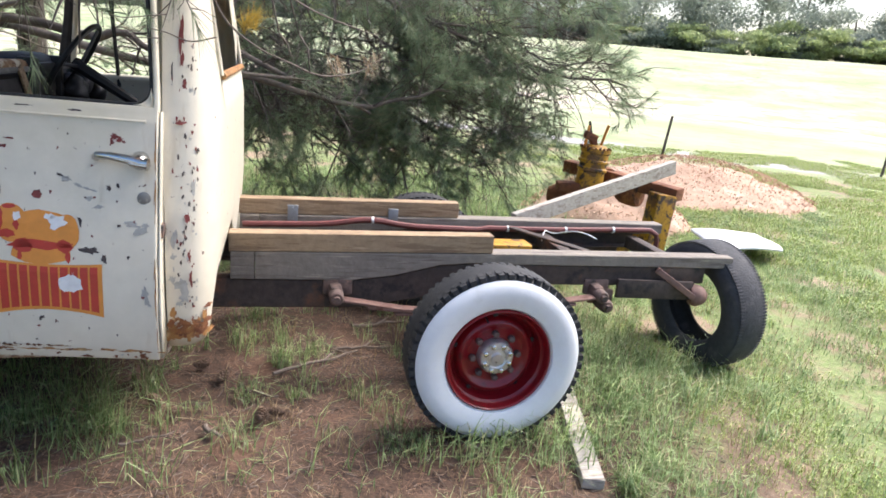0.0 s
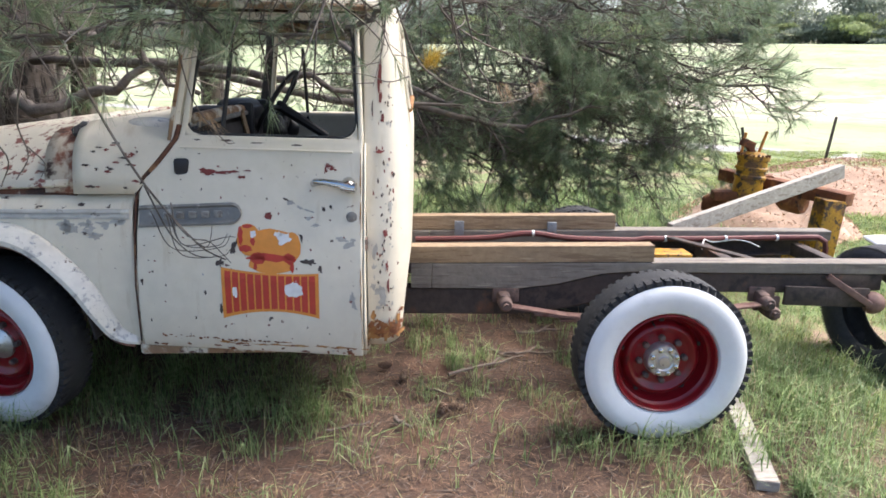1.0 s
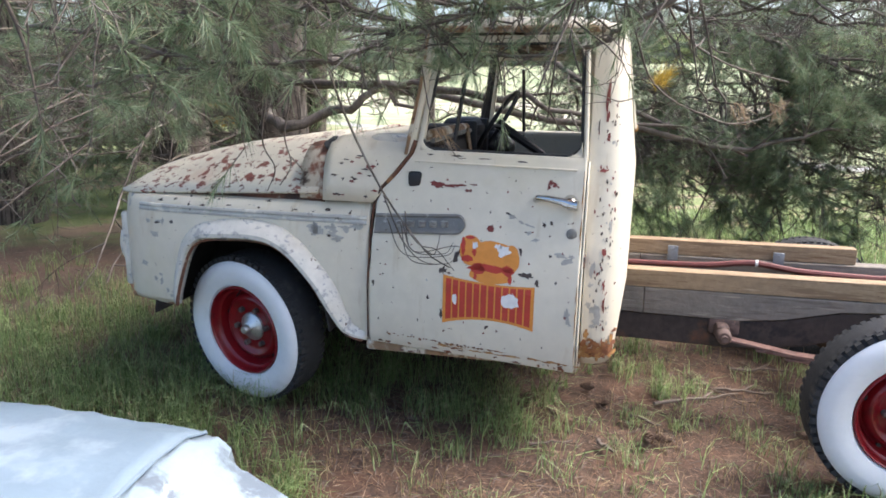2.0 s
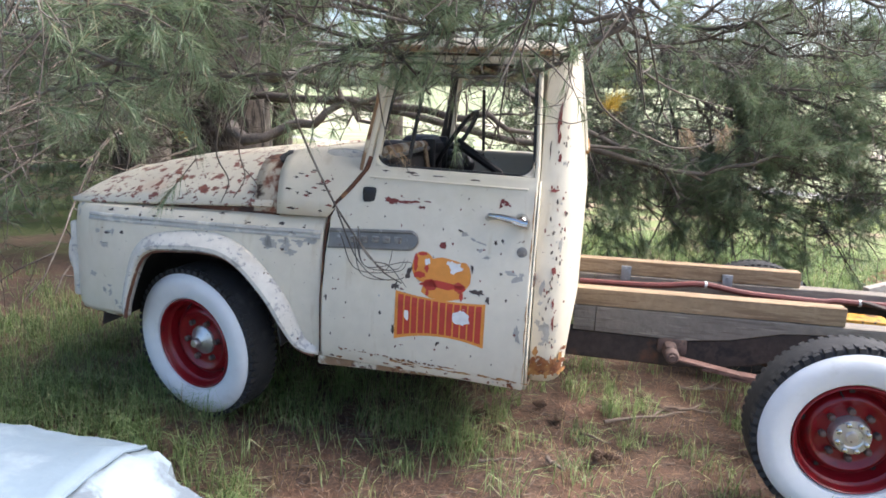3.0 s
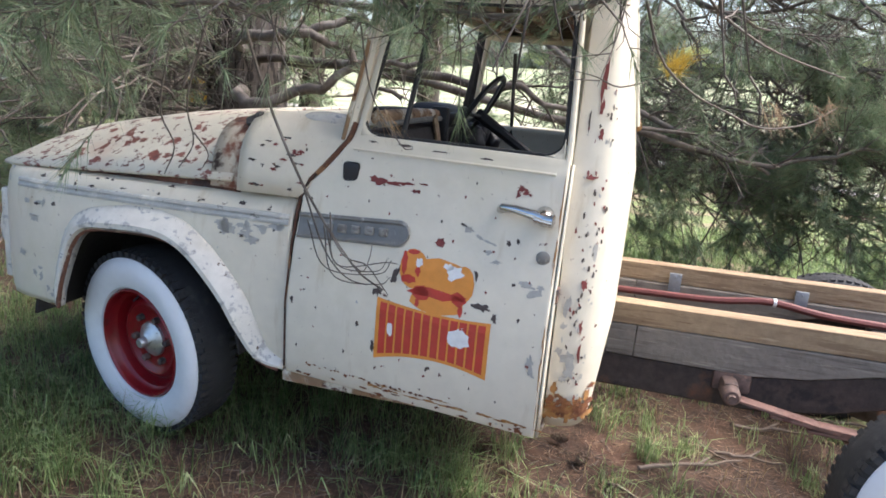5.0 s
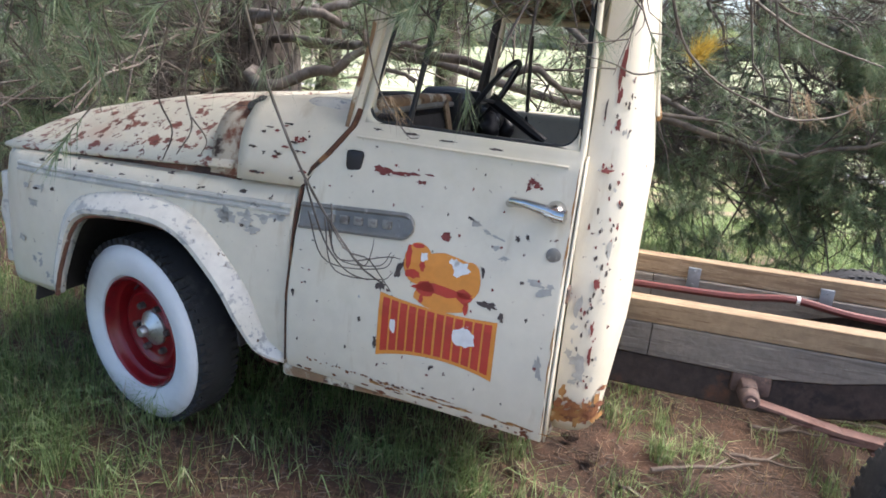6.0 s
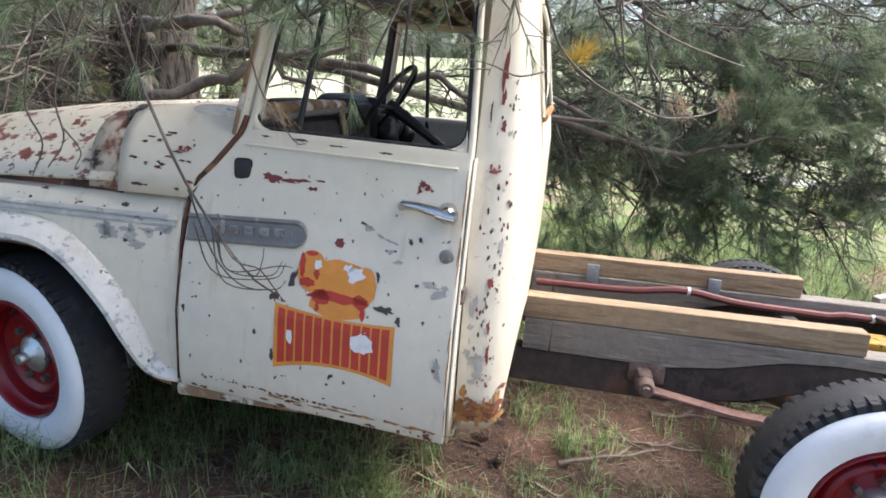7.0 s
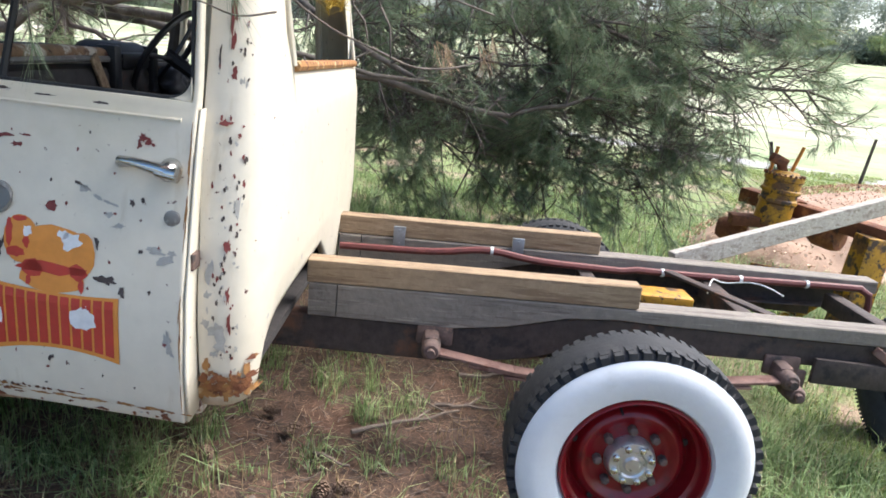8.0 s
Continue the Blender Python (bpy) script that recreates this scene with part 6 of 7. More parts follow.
for _e in _ends:
    _z = _e[2] + _rng.uniform(0.0, 0.8)
    _mid = (-2.3 + _rng.uniform(-0.3, 0.3), 4.2 + _rng.uniform(-0.4, 0.5), _z * 0.55 + _e[2] * 0.45 + 0.25)
    if len(_limbs) % 5 == 0:
        _limbs.append(([(-5.4, 4.5, _z + 1.6), (_mid[0], _mid[1], _mid[2] + 0.9), (_e[0] * 0.6 - 0.5, _e[1] + 0.25, _e[2] + 0.25), _e], 0.035, 0.50, 22, 0.85, 8, 0.30, 20, 0.125, 0.0034))
    else:
        _limbs.append(([(_e[0] - 1.5, _e[1] + 0.7, _e[2] + 0.3), (_e[0] - 0.8, _e[1] + 0.3, _e[2] + 0.2), _e], 0.016, 0.12, 24, 0.85, 8, 0.30, 21, 0.125, 0.0034, "join"))
# Unseen upper limbs, added to keep sun off the ground beside the truck.
for _e in ((1.0, 1.0, 3.3), (1.3, 2.3, 4.2), (0.6, 1.2, 3.9), (0.4, 2.0, 3.6), (0.9, 0.1, 4.4)):
    _limbs.append(([(-5.0, 4.3, _e[2] + 0.2), (-2.2, 3.8, _e[2] + 0.5), (_e[0] - 1.3, _e[1] + 0.8, _e[2] + 0.3), _e], 0.045, 0.55, 20, 0.85, 6, 0.32, 10, 0.15, 0.005))
for _pts in ([(-5.2, 4.4, 1.6), (-2.7, 3.0, 1.40), (-1.1, 2.62, 1.27), (-0.45, 2.6, 1.2), (0.35, 2.72, 1.3)], [(-5.2, 4.2, 1.5), (-2.7, 2.6, 1.60), (-1.93, 2.4, 1.48), (-1.55, 2.42, 1.36), (-0.4, 2.8, 1.25)], [(-5.2, 4.2, 2.3), (-2.4, 3.1, 1.95), (-1.1, 2.7, 1.40), (-0.3, 2.65, 1.10)]):
    _limbs.append((_pts, 0.045, 0.5, 10, 0.5, 5, 0.22, 20, 0.105, 0.0017))
# Coarse high canopy above the view, added only for its shade.
for _k in range(5):
    _a = _rng.uniform(-0.6, 0.5)
    _l = _rng.uniform(3, 5.5)
    _z = _rng.uniform(3.6, 6.5)
    _limbs.append(([(-5.0, 4.2, _z - 0.2), (-5.3 + _l * 0.5 * math.cos(_a), 4.3 + _l * 0.5 * math.sin(_a), _z + 0.2), (-5.3 + _l * math.cos(_a), 4.3 + _l * math.sin(_a), _z)], 0.05, 0.3, 18, 0.9, 6, 0.3, 9, 0.16, 0.006))
pine(-6.3, 4.6, 0.32, 9.5, 21, _limbs, "dark green pine with long boughs sweeping over the truck", gap=0.12)

# the pine whose twigs hang over cab and bonnet
_limbs, _side = [], []
for _i, (_e, _n) in enumerate([((-1.0, -0.12, 1.86), 14), ((-1.95, -0.45, 1.80), 16), ((-2.7, -0.75, 1.72), 16), ((-1.45, -0.30, 2.0), 16), ((-3.3, -0.7, 1.85), 16), ((-2.3, 0.35, 1.95), 14), ((-3.7, 0.2, 1.65), 16), ((-1.2, 0.7, 2.2), 12), ((-2.9, 0.4, 1.75), 14), ((-0.75, 0.1, 2.15), 12), ((-3.9, -0.4, 1.5), 14), ((-2.0, 0.1, 2.3), 12), ((-1.3, -0.38, 1.92), 16), ((-1.75, -0.28, 1.80), 16), ((-2.25, -0.22, 1.74), 16), ((-2.55, -0.4, 1.68), 16), ((-3.0, -0.3, 1.62), 16), ((-3.4, 0.3, 1.5), 16), ((-2.4, -0.6, 2.0), 14), ((-3.2, -0.2, 2.1), 14), ((-1.5, 0.2, 1.98), 14)]):
    _e = (_e[0], _e[1], _e[2] + (0.10 if _e[0] > -2.3 else 0.0))
    _z = _e[2] + 0.35
    if _i % 4 == 0:
        _limbs.append(([(-4.5, 3.3, _z + 1.1), ((-4.6 + _e[0]) / 2 - 0.1, (3.0 + _e[1]) / 2 - 0.2, _z + 0.75), (_e[0] * 0.8 - 0.55, _e[1] + 0.35, _e[2] + 0.24), _e], 0.034, 0.45, _n, 0.62, 5, 0.20, 18, 0.125, 0.0029))
    else:
        _side.append(([(_e[0] - 0.75, _e[1] + 0.6, _e[2] + 0.3), (_e[0] - 0.35, _e[1] + 0.25, _e[2] + 0.22), _e], 0.016, 0.2, _n, 0.55, 5, 0.20, 18, 0.125, 0.0029, "join"))
for _k in range(22):
    _e = (_rng.uniform(-3.6, -0.9), _rng.uniform(-0.55, 0.3), _rng.uniform(1.62, 2.05))
    _z = _e[2] + 0.3
    _side.append(([(_e[0] - 0.5, _e[1] + 0.5, _e[2] + 0.3), (_e[0] - 0.2, _e[1] + 0.2, _e[2] + 0.2), _e], 0.011, 0.15, 10, 0.45, 5, 0.22, 0, 0.1, 0.002, "join"))
# two stout bent limbs reaching over the scuttle
_limbs.append(([(-4.35, 3.2, 1.30), (-3.79, 2.4, 1.22), (-3.49, 2.35, 1.23), (-3.31, 2.35, 1.37), (-3.05, 2.35, 1.53), (-2.75, 2.3, 1.56), (-2.4, 2.2, 1.62)], 0.058, 0.6, 8, 0.4, 4, 0.2, 12, 0.12, 0.002))
_limbs.append(([(-4.3, 3.1, 1.75), (-3.47, 2.4, 1.75), (-3.29, 2.38, 1.70), (-3.09, 2.35, 1.60), (-2.85, 2.3, 1.50), (-2.6, 2.2, 1.36)], 0.046, 0.6, 8, 0.4, 4, 0.2, 12, 0.12, 0.002))
_limbs.append(([(-4.3, 3.0, 1.70), (-3.47, 2.45, 1.74), (-3.18, 2.42, 1.78), (-2.88, 2.4, 1.78), (-2.62, 2.4, 1.90), (-2.30, 2.4, 2.12)], 0.046, 0.6, 8, 0.4, 4, 0.2, 12, 0.12, 0.002))
_limbs += _side
for _k in range(30):
    _e = (_rng.uniform(-8.5, -3.9), _rng.uniform(-0.5, 3.4), _rng.uniform(0.25, 2.2))
    _z = _rng.uniform(0.9, 2.4)
    _limbs.append(([(-4.9, 3.7, _z), ((-5.0 + _e[0]) / 2, (3.4 + _e[1]) / 2, (_z + _e[2]) / 2 + 0.2), _e], 0.018, 0.25, 13, 0.7, 6, 0.30, 0 if _k % 3 else 10, 0.12, 0.004))
# A few unseen high limbs, added to shade the truck from above.
for _k in range(3):
    _a = _rng.uniform(-1.9, 0.4)
    _l = _rng.uniform(2.5, 5)
    _z = _rng.uniform(3.2, 6.5)
    _limbs.append(([(-4.9, 2.8, _z - 0.2), (-5.1 + _l * 0.5 * math.cos(_a), 2.9 + _l * 0.5 * math.sin(_a), _z + 0.2), (-5.1 + _l * math.cos(_a), 2.9 + _l * math.sin(_a), _z)], 0.05, 0.3, 16, 0.9, 6, 0.3, 8, 0.16, 0.006))
pine(-4.77, 4.0, 0.40, 9.5, 33, _limbs, "old pine with bare grey twigs hanging over the cab", gap=0.10)

# other pines of the row
for _i, (_x, _y, _r) in enumerate([(-7.6, 3.4, 0.22), (-8.0, 6.6, 0.25), (-11.5, 4.6, 0.25), (-10.5, 9.5, 0.25), (-13.5, 1.6, 0.25), (-9.0, 0.6, 0.2), (-16, 7, 0.3), (-7.0, 5.2, 0.2), (-6.4, 8.6, 0.2), (-5.4, 12.0, 0.25)]):
    _limbs = []
    for _k in range(22):
        _a = _rng.uniform(0, math.tau)
        _l = _rng.uniform(1.8, 3.4)
        _z = _rng.uniform(0.7, 6.0)
        _limbs.append(([(_x, _y, _z), (_x + _l * 0.5 * math.cos(_a), _y + _l * 0.5 * math.sin(_a), _z + 0.15), (_x + _l * math.cos(_a), _y + _l * math.sin(_a), _z - 0.25)], 0.03, 0.2, 11, 0.9, 5, 0.32, 10, 0.17, 0.007))
    # Dense upper crown with overwide needles, added to darken the row below it.
    for _k in range(14):
        _a, _l, _z = _rng.uniform(0, math.tau), _rng.uniform(1.8, 3.6), _rng.uniform(3.0, 8.0)
        _limbs.append(([(_x, _y, _z), (_x + _l * 0.5 * math.cos(_a), _y + _l * 0.5 * math.sin(_a), _z + 0.2), (_x + _l * math.cos(_a), _y + _l * math.sin(_a), _z - 0.1)], 0.04, 0.15, 14, 1.0, 6, 0.34, 9, 0.20, 0.014))
    pine(_x, _y, _r, 9, 50 + _i, _limbs, "dark pine further along the row")

# twigs hanging in front of the door
hang = thing("hanging_branch", (-2.3, 0, 1.6), "bare grey pine twigs hanging against the door", "branch")
for _pts, _r in [([(-2.36, -0.02, 1.62), (-2.27, -0.05, 1.42), (-2.14, -0.08, 1.19), (-2.05, -0.09, 1.06), (-1.97, -0.09, 0.96), (-1.90, -0.09, 0.885), (-1.82, -0.10, 0.85)], 0.0055),
                 ([(-2.10, -0.085, 1.12), (-2.03, -0.1, 0.97), (-1.98, -0.1, 0.90), (-1.93, -0.1, 0.865), (-1.87, -0.11, 0.86)], 0.0035),
                 ([(-2.02, -0.09, 1.02), (-1.95, -0.1, 0.935), (-1.88, -0.1, 0.92), (-1.83, -0.11, 0.875), (-1.80, -0.11, 0.84)], 0.003),
                 ([(-1.93, -0.1, 0.92), (-1.885, -0.11, 0.90), (-1.87, -0.1, 0.94), (-1.86, -0.11, 0.985)], 0.0025),
                 ([(-2.5, 0.0, 1.60), (-2.55, -0.03, 1.35), (-2.52, -0.04, 1.22), (-2.57, -0.05, 1.13)], 0.004),
                 ([(-2.62, 0.0, 1.58), (-2.66, -0.02, 1.32), (-2.60, -0.03, 1.2), (-2.64, -0.03, 1.1)], 0.004),
                 ([(-2.52, -0.04, 1.25), (-2.46, -0.05, 1.19), (-2.48, -0.05, 1.14)], 0.003),
                 ([(-1.96, -0.05, 1.62), (-1.92, -0.03, 1.42), (-1.83, 0.0, 1.28), (-1.79, 0.0, 1.27)], 0.003),
                 ([(-1.25, -0.1, 1.9), (-1.18, -0.06, 1.72), (-1.12, 0.0, 1.58), (-1.02, 0.1, 1.5), (-0.92, 0.2, 1.46)], 0.005),
                 ([(-1.12, 0.0, 1.9), (-1.02, 0.05, 1.74), (-0.9, 0.1, 1.66), (-0.78, 0.2, 1.62), (-0.6, 0.3, 1.58)], 0.005),
                 ([(-1.15, 0.1, 1.52), (-1.22, 0.02, 1.50), (-1.28, -0.06, 1.52), (-1.34, -0.1, 1.53)], 0.003),
                 ([(-0.92, 0.2, 1.46), (-0.8, 0.3, 1.42), (-0.66, 0.4, 1.44), (-0.55, 0.5, 1.5)], 0.004)]:
    _w = Wood()
    _w.add(curve(_pts, 14), _r, _r * 0.5, 5)
    _w.build("twig", M["twig"], hang)
_rng = np.random.default_rng(15)
for _k in range(4):
    _o = np.array([-2.10 + 0.10 * _rng.random(), -0.085, 1.10 - 0.10 * _rng.random()])
    _e = np.array([-1.87 + 0.09 * _rng.random(), -0.10, 0.86 + 0.08 * _rng.random()])
    _b = (_o + _e) / 2 + np.array([-0.05, -0.01, -0.07])
    _f = _e + np.array([0.04, 0.0, 0.05 * _rng.random()])
    _w = Wood()
    _w.add(curve([tuple(_o), tuple(_b), tuple(_e), tuple(_f)], 18), 0.0024, 0.0012, 4)
    _w.build("twig", M["twig"], hang)
_rng = np.random.default_rng(8)
_p, _d = np.array([(-1.06, 0.44, 1.58)] * 6) + _rng.normal(size=(6, 3)) * 0.012, np.array([(0.3, -0.3, 0.5)] * 6) + _rng.normal(size=(6, 3)) * 0.5
tagged(tri_mesh("yellow_spray", needle_tris(_rng, _p, _d, 40, 0.11, 0.0022, 0.7), 3, M["yellow_needles"], hang, "yellowed needle spray"), kind="stuff")
for _c in ((-0.60, 0.45, 1.50), (-0.74, 0.52, 1.46), (-1.88, 0.0, 1.36)):
    _p, _d = np.array([_c] * 5) + _rng.normal(size=(5, 3)) * 0.015, np.array([(0.2, -0.3, -0.6)] * 5) + _rng.normal(size=(5, 3)) * 0.4
    tagged(tri_mesh("dead_spray", needle_tris(_rng, _p, _d, 12, 0.10, 0.0018, 0.6), 3, M["dead_needles"], hang, "dead brown needle spray"), kind="stuff")

# a bough lying along the near edge of the cab's roof, with twigs and tufts hanging over the window
bough = thing("hanging_branch", (-1.5, -0.12, 1.7), "twiggy pine bough hanging along the cab roof", "branch")
_rng = np.random.default_rng(41)
_w, _pos, _way = Wood(), [], []
for _pts, _r, _n in (([(-0.85, 0.10, 2.2), (-1.0, -0.10, 1.96), (-1.06, -0.12, 1.85), (-1.22, -0.13, 1.75), (-1.32, -0.13, 1.69), (-1.59, -0.13, 1.65), (-1.80, -0.14, 1.66)], 0.014, 46),
                     ([(-1.05, -0.12, 1.87), (-1.35, -0.16, 1.83), (-1.65, -0.18, 1.80), (-1.95, -0.2, 1.74), (-2.2, -0.22, 1.70)], 0.010, 44),
                     ([(-2.9, -0.1, 2.1), (-2.5, -0.2, 1.92), (-2.15, -0.2, 1.80), (-1.85, -0.17, 1.71), (-1.72, -0.16, 1.58)], 0.010, 34),
                     ([(-3.6, -0.2, 1.75), (-3.18, -0.3, 1.72), (-2.82, -0.3, 1.63), (-2.53, -0.3, 1.61), (-2.22, -0.28, 1.63), (-2.0, -0.25, 1.70)], 0.011, 26),
                     ([(-3.3, -0.25, 1.52), (-3.0, -0.3, 1.56), (-2.7, -0.32, 1.60), (-2.53, -0.3, 1.61)], 0.007, 14)):
    _line = curve(_pts, 26)
    _line[1:-1] += _rng.normal(size=(24, 3)) * 0.006
    _w.add(_line, _r, _r * 0.35, 6)
    for _k in range(_n):
        _j = _rng.integers(4, 25)
        _o = _line[_j]
        _d = unit(np.array([_rng.normal() * 0.8 - 0.25, -0.05 + 0.35 * _rng.normal(), _rng.normal() * 0.55 - 0.12]))
        _l = _rng.uniform(0.07, 0.26)
        _e = _o + _d * _l + np.array([0, 0, -0.25 * _l])
        _m1 = _o + _d * _l * 0.5 + _rng.normal(size=3) * 0.02
        _tw = curve([off_cab(_o), off_cab(_m1), off_cab(_e)], 7)
        _w.add(_tw, _rng.uniform(0.002, 0.0042), 0.0011, 4)
        for _q in range(2):
            _s = _tw[_rng.integers(2, 6)]
            _t = off_cab(_s + unit(_rng.normal(size=3) + _d * 0.7) * _rng.uniform(0.03, 0.12))
            _w.add(np.array([_s, (_s + _t) / 2 + _rng.normal(size=3) * 0.006, _t]), 0.0019, 0.0009, 3)
            if _rng.random() < 0.42:
                _pos.append(_t), _way.append(unit(_t - _s))
        if _rng.random() < 0.35:
            _pos.append(_tw[-1]), _way.append(_d)
# thick tufts
for _c, _d in (((-1.83, -0.15, 1.66), (0.1, -0.2, -0.9)), ((-1.76, -0.14, 1.60), (0.0, -0.2, -1.0)), ((-1.85, -0.16, 1.74), (0.3, -0.2, -0.4)), ((-1.36, -0.14, 1.68), (-0.4, -0.2, -0.7)), ((-1.65, -0.16, 1.82), (-0.3, -0.2, 0.5)), ((-1.27, -0.14, 1.84), (0.2, -0.2, 0.7)), ((-2.24, -0.27, 1.66), (0.3, -0.3, 0.5)), ((-3.15, -0.3, 1.70), (-0.5, -0.3, 0.3)), ((-2.5, -0.25, 1.85), (-0.4, -0.3, -0.5))):
    for _k in range(4):
        _pos.append(np.array(_c) + _rng.normal(size=3) * 0.025), _way.append(unit(np.array(_d) + _rng.normal(size=3) * 0.35))
_w.build("branchwork", M["twig"], bough, "bare grey limbs and twigs")
tagged(tri_mesh("needles", needle_tris(_rng, np.array(_pos), np.array(_way), 30, 0.12, 0.0019, 0.7), 3, M["needles"], bough, "long green needles"), kind="stuff")

# an old vehicle parked beyond the pines, seen only in glimpses
van = thing("parked_truck", (-10.9, 9.2, 0), "pale old truck with a yellow tray parked beyond the pines", "truck")
_m = Matrix.Translation((-10.9, 9.2, 0)) @ Matrix.Rotation(radians(42), 4, "Z")
for _name, _lo, _hi, _mt, _bv in (("body", (-2.2, -0.9, 0.45), (0.2, 0.9, 0.95), "flare_paint", 0.08), ("cabin", (-1.5, -0.85, 0.95), (0.1, 0.85, 1.62), "flare_paint", 0.12), ("tray", (0.3, -0.95, 0.72), (2.4, 0.95, 1.20), "yellow", 0.03), ("chassis", (-2.0, -0.5, 0.35), (2.3, 0.5, 0.5), "under", 0.02)):
    _bm = bmesh.new()
    box(_bm, _lo, _hi, _m, _bv)
    part(_name, _bm, M[_mt], van)
for _lo, _hi in (((-1.25, -0.87, 1.08), (-0.62, -0.845, 1.48)), ((-0.52, -0.87, 1.08), (-0.02, -0.845, 1.48)), ((-1.25, 0.845, 1.08), (-0.62, 0.87, 1.48)), ((0.09, -0.6, 1.1), (0.115, 0.6, 1.5))):
    _bm = bmesh.new()
    box(_bm, _lo, _hi, _m, 0.01)
    part("window", _bm, M["chrome"], van, "dark reflecting window")
for _x in (-1.55, 1.5):
    for _y in (-0.85, 0.65):
        _bm = bmesh.new()
        lathe(_bm, [(0.0, 0.0), (0.0, 0.18), (0.0, 0.34), (0.04, 0.38), (0.16, 0.38), (0.2, 0.34), (0.2, 0.0)], 24, _m @ Matrix.Translation((_x, _y, 0.38)))
        part("wheel", _bm, M["rubber"], van)

# ---------------------------------------------------------------- far trees on the rise
def far_tree(x, y, h, w, seed, leaf, label):
    rng = np.random.default_rng(seed)
    z = float(ground_z(x, y))
    t = thing("far_tree", (x, y, z), label, "tree", "far trees")
    bm = bmesh.new()
    tube(bm, [(x, y, z - 0.5), (x + 0.2, y, z + h * 0.4), (x, y, z + h * 0.8)], [0.3, 0.2, 0.08], 7)
    part("trunk", bm, M["bark"], t)
    cs = np.array([(x + rng.normal() * w * 0.35, y + rng.normal() * w * 0.35, z + h * rng.uniform(0.04, 0.95)) for _ in range(22)])
    n = 6000
    c = cs[rng.integers(0, len(cs), n)]
    p = c + unit(rng.normal(size=(n, 3))) * (rng.random((n, 1)) ** 0.5) * np.array([w * 0.28, w * 0.28, h * 0.13])
    a, b = unit(rng.normal(size=(n, 3))), unit(rng.normal(size=(n, 3)))
    s = rng.uniform(0.22, 0.5, (n, 1))
    tagged(tri_mesh("crown", np.stack([p, p + a * s, p + b * s], 1), 3, leaf, t), kind="stuff")


_rng = np.random.default_rng(12)
_u = np.array([0.55, 0.835])
_v = np.array([0.835, -0.55])
for _k in range(46):
    _s = -95 + 190 * _k / 45 + _rng.uniform(-4, 4)
    _f = 106 + _rng.uniform(-3, 12)
    _x, _y = _u * _f + _v * _s
    _light = _k % 6 == 2
    far_tree(_x, _y, _rng.uniform(4.5, 7) if _light else _rng.uniform(8, 15), _rng.uniform(6, 11), 100 + _k, M["hazed_light_leaf"] if _light else M["hazed_far_leaf"], "light green bushy tree on the far rise" if _light else "dark grey-green gum tree on the far rise")
for _k in range(44):
    _s = -95 + 190 * _k / 43 + _rng.uniform(-2, 2)
    _x, _y = _u * (104 + _rng.uniform(-2, 4)) + _v * _s
    far_tree(_x, _y, _rng.uniform(1.6, 4.0), _rng.uniform(4, 7), 500 + _k, M["hazed_light_leaf"] if _k % 2 == 1 else M["hazed_far_leaf"], "low bushy shrub along the far fence line")
for _k in range(34):
    _x, _y = _u * (108 + _rng.uniform(-4, 16)) + _v * (-97 - 3.0 * _k)
    far_tree(_x, _y, _rng.uniform(6, 13) if _k % 2 else _rng.uniform(3, 5), _rng.uniform(6, 10), 800 + _k, M["hazed_far_leaf"], "dark grey-green gum tree on the far rise")
for _k in range(16):
    _x, _y = -70 - _rng.uniform(0, 30), -40 + _k * 9
    far_tree(_x, _y, _rng.uniform(8, 14), _rng.uniform(7, 11), 300 + _k, M["hazed_far_leaf"], "dark grey-green gum tree beyond the pines")

# ---------------------------------------------------------------- grass and litter
def noise2(x, y, s, seed=0):
    return np.array([noise.noise(Vector((a * s, b * s, seed))) for a, b in zip(x, y)])


def blades(rng, x, y, h, w, lean=0.5):
    n = len(x)
    z = ground_z(x, y) - 0.005
    a = rng.uniform(0, math.tau, n)
    dx, dy = np.cos(a), np.sin(a)
    b = np.stack([x, y, z], 1)
    side = np.stack([-dy, dx, np.zeros(n)], 1) * (w[:, None] / 2)
    out = np.stack([dx, dy, np.zeros(n)], 1)
    ln = rng.uniform(0.2, 1.5, n)[:, None] * lean
    up = np.array([0, 0, 1.0])
    m = b + h[:, None] * (0.55 * up + 0.22 * ln * out)
    t = b + h[:, None] * ((1.0 - 0.35 * ln) * up + 0.85 * ln * out)
    return np.stack([b - side, b + side, m - side * 0.8, m + side * 0.75, t], 1)


def tuft_grass(rng, cx, cy, per, spread, hmin, hmax, wide):
    n = len(cx) * per
    x, y = np.repeat(cx, per) + rng.normal(size=n) * spread, np.repeat(cy, per) + rng.normal(size=n) * spread
    return blades(rng, x, y, rng.uniform(hmin, hmax, n), rng.uniform(wide * 0.6, wide * 1.3, n), 1.0)


_rng = np.random.default_rng(77)
_n = 26000
_x, _y = _rng.uniform(-5, 6, _n), _rng.uniform(-1.6, 7, _n)
_g = noise2(_x, _y, 1.4) + 0.5 * noise2(_x, _y, 4.0, 5)
_open = np.clip((_x + 0.28 * _y - 0.3) / 1.2, 0, 1)
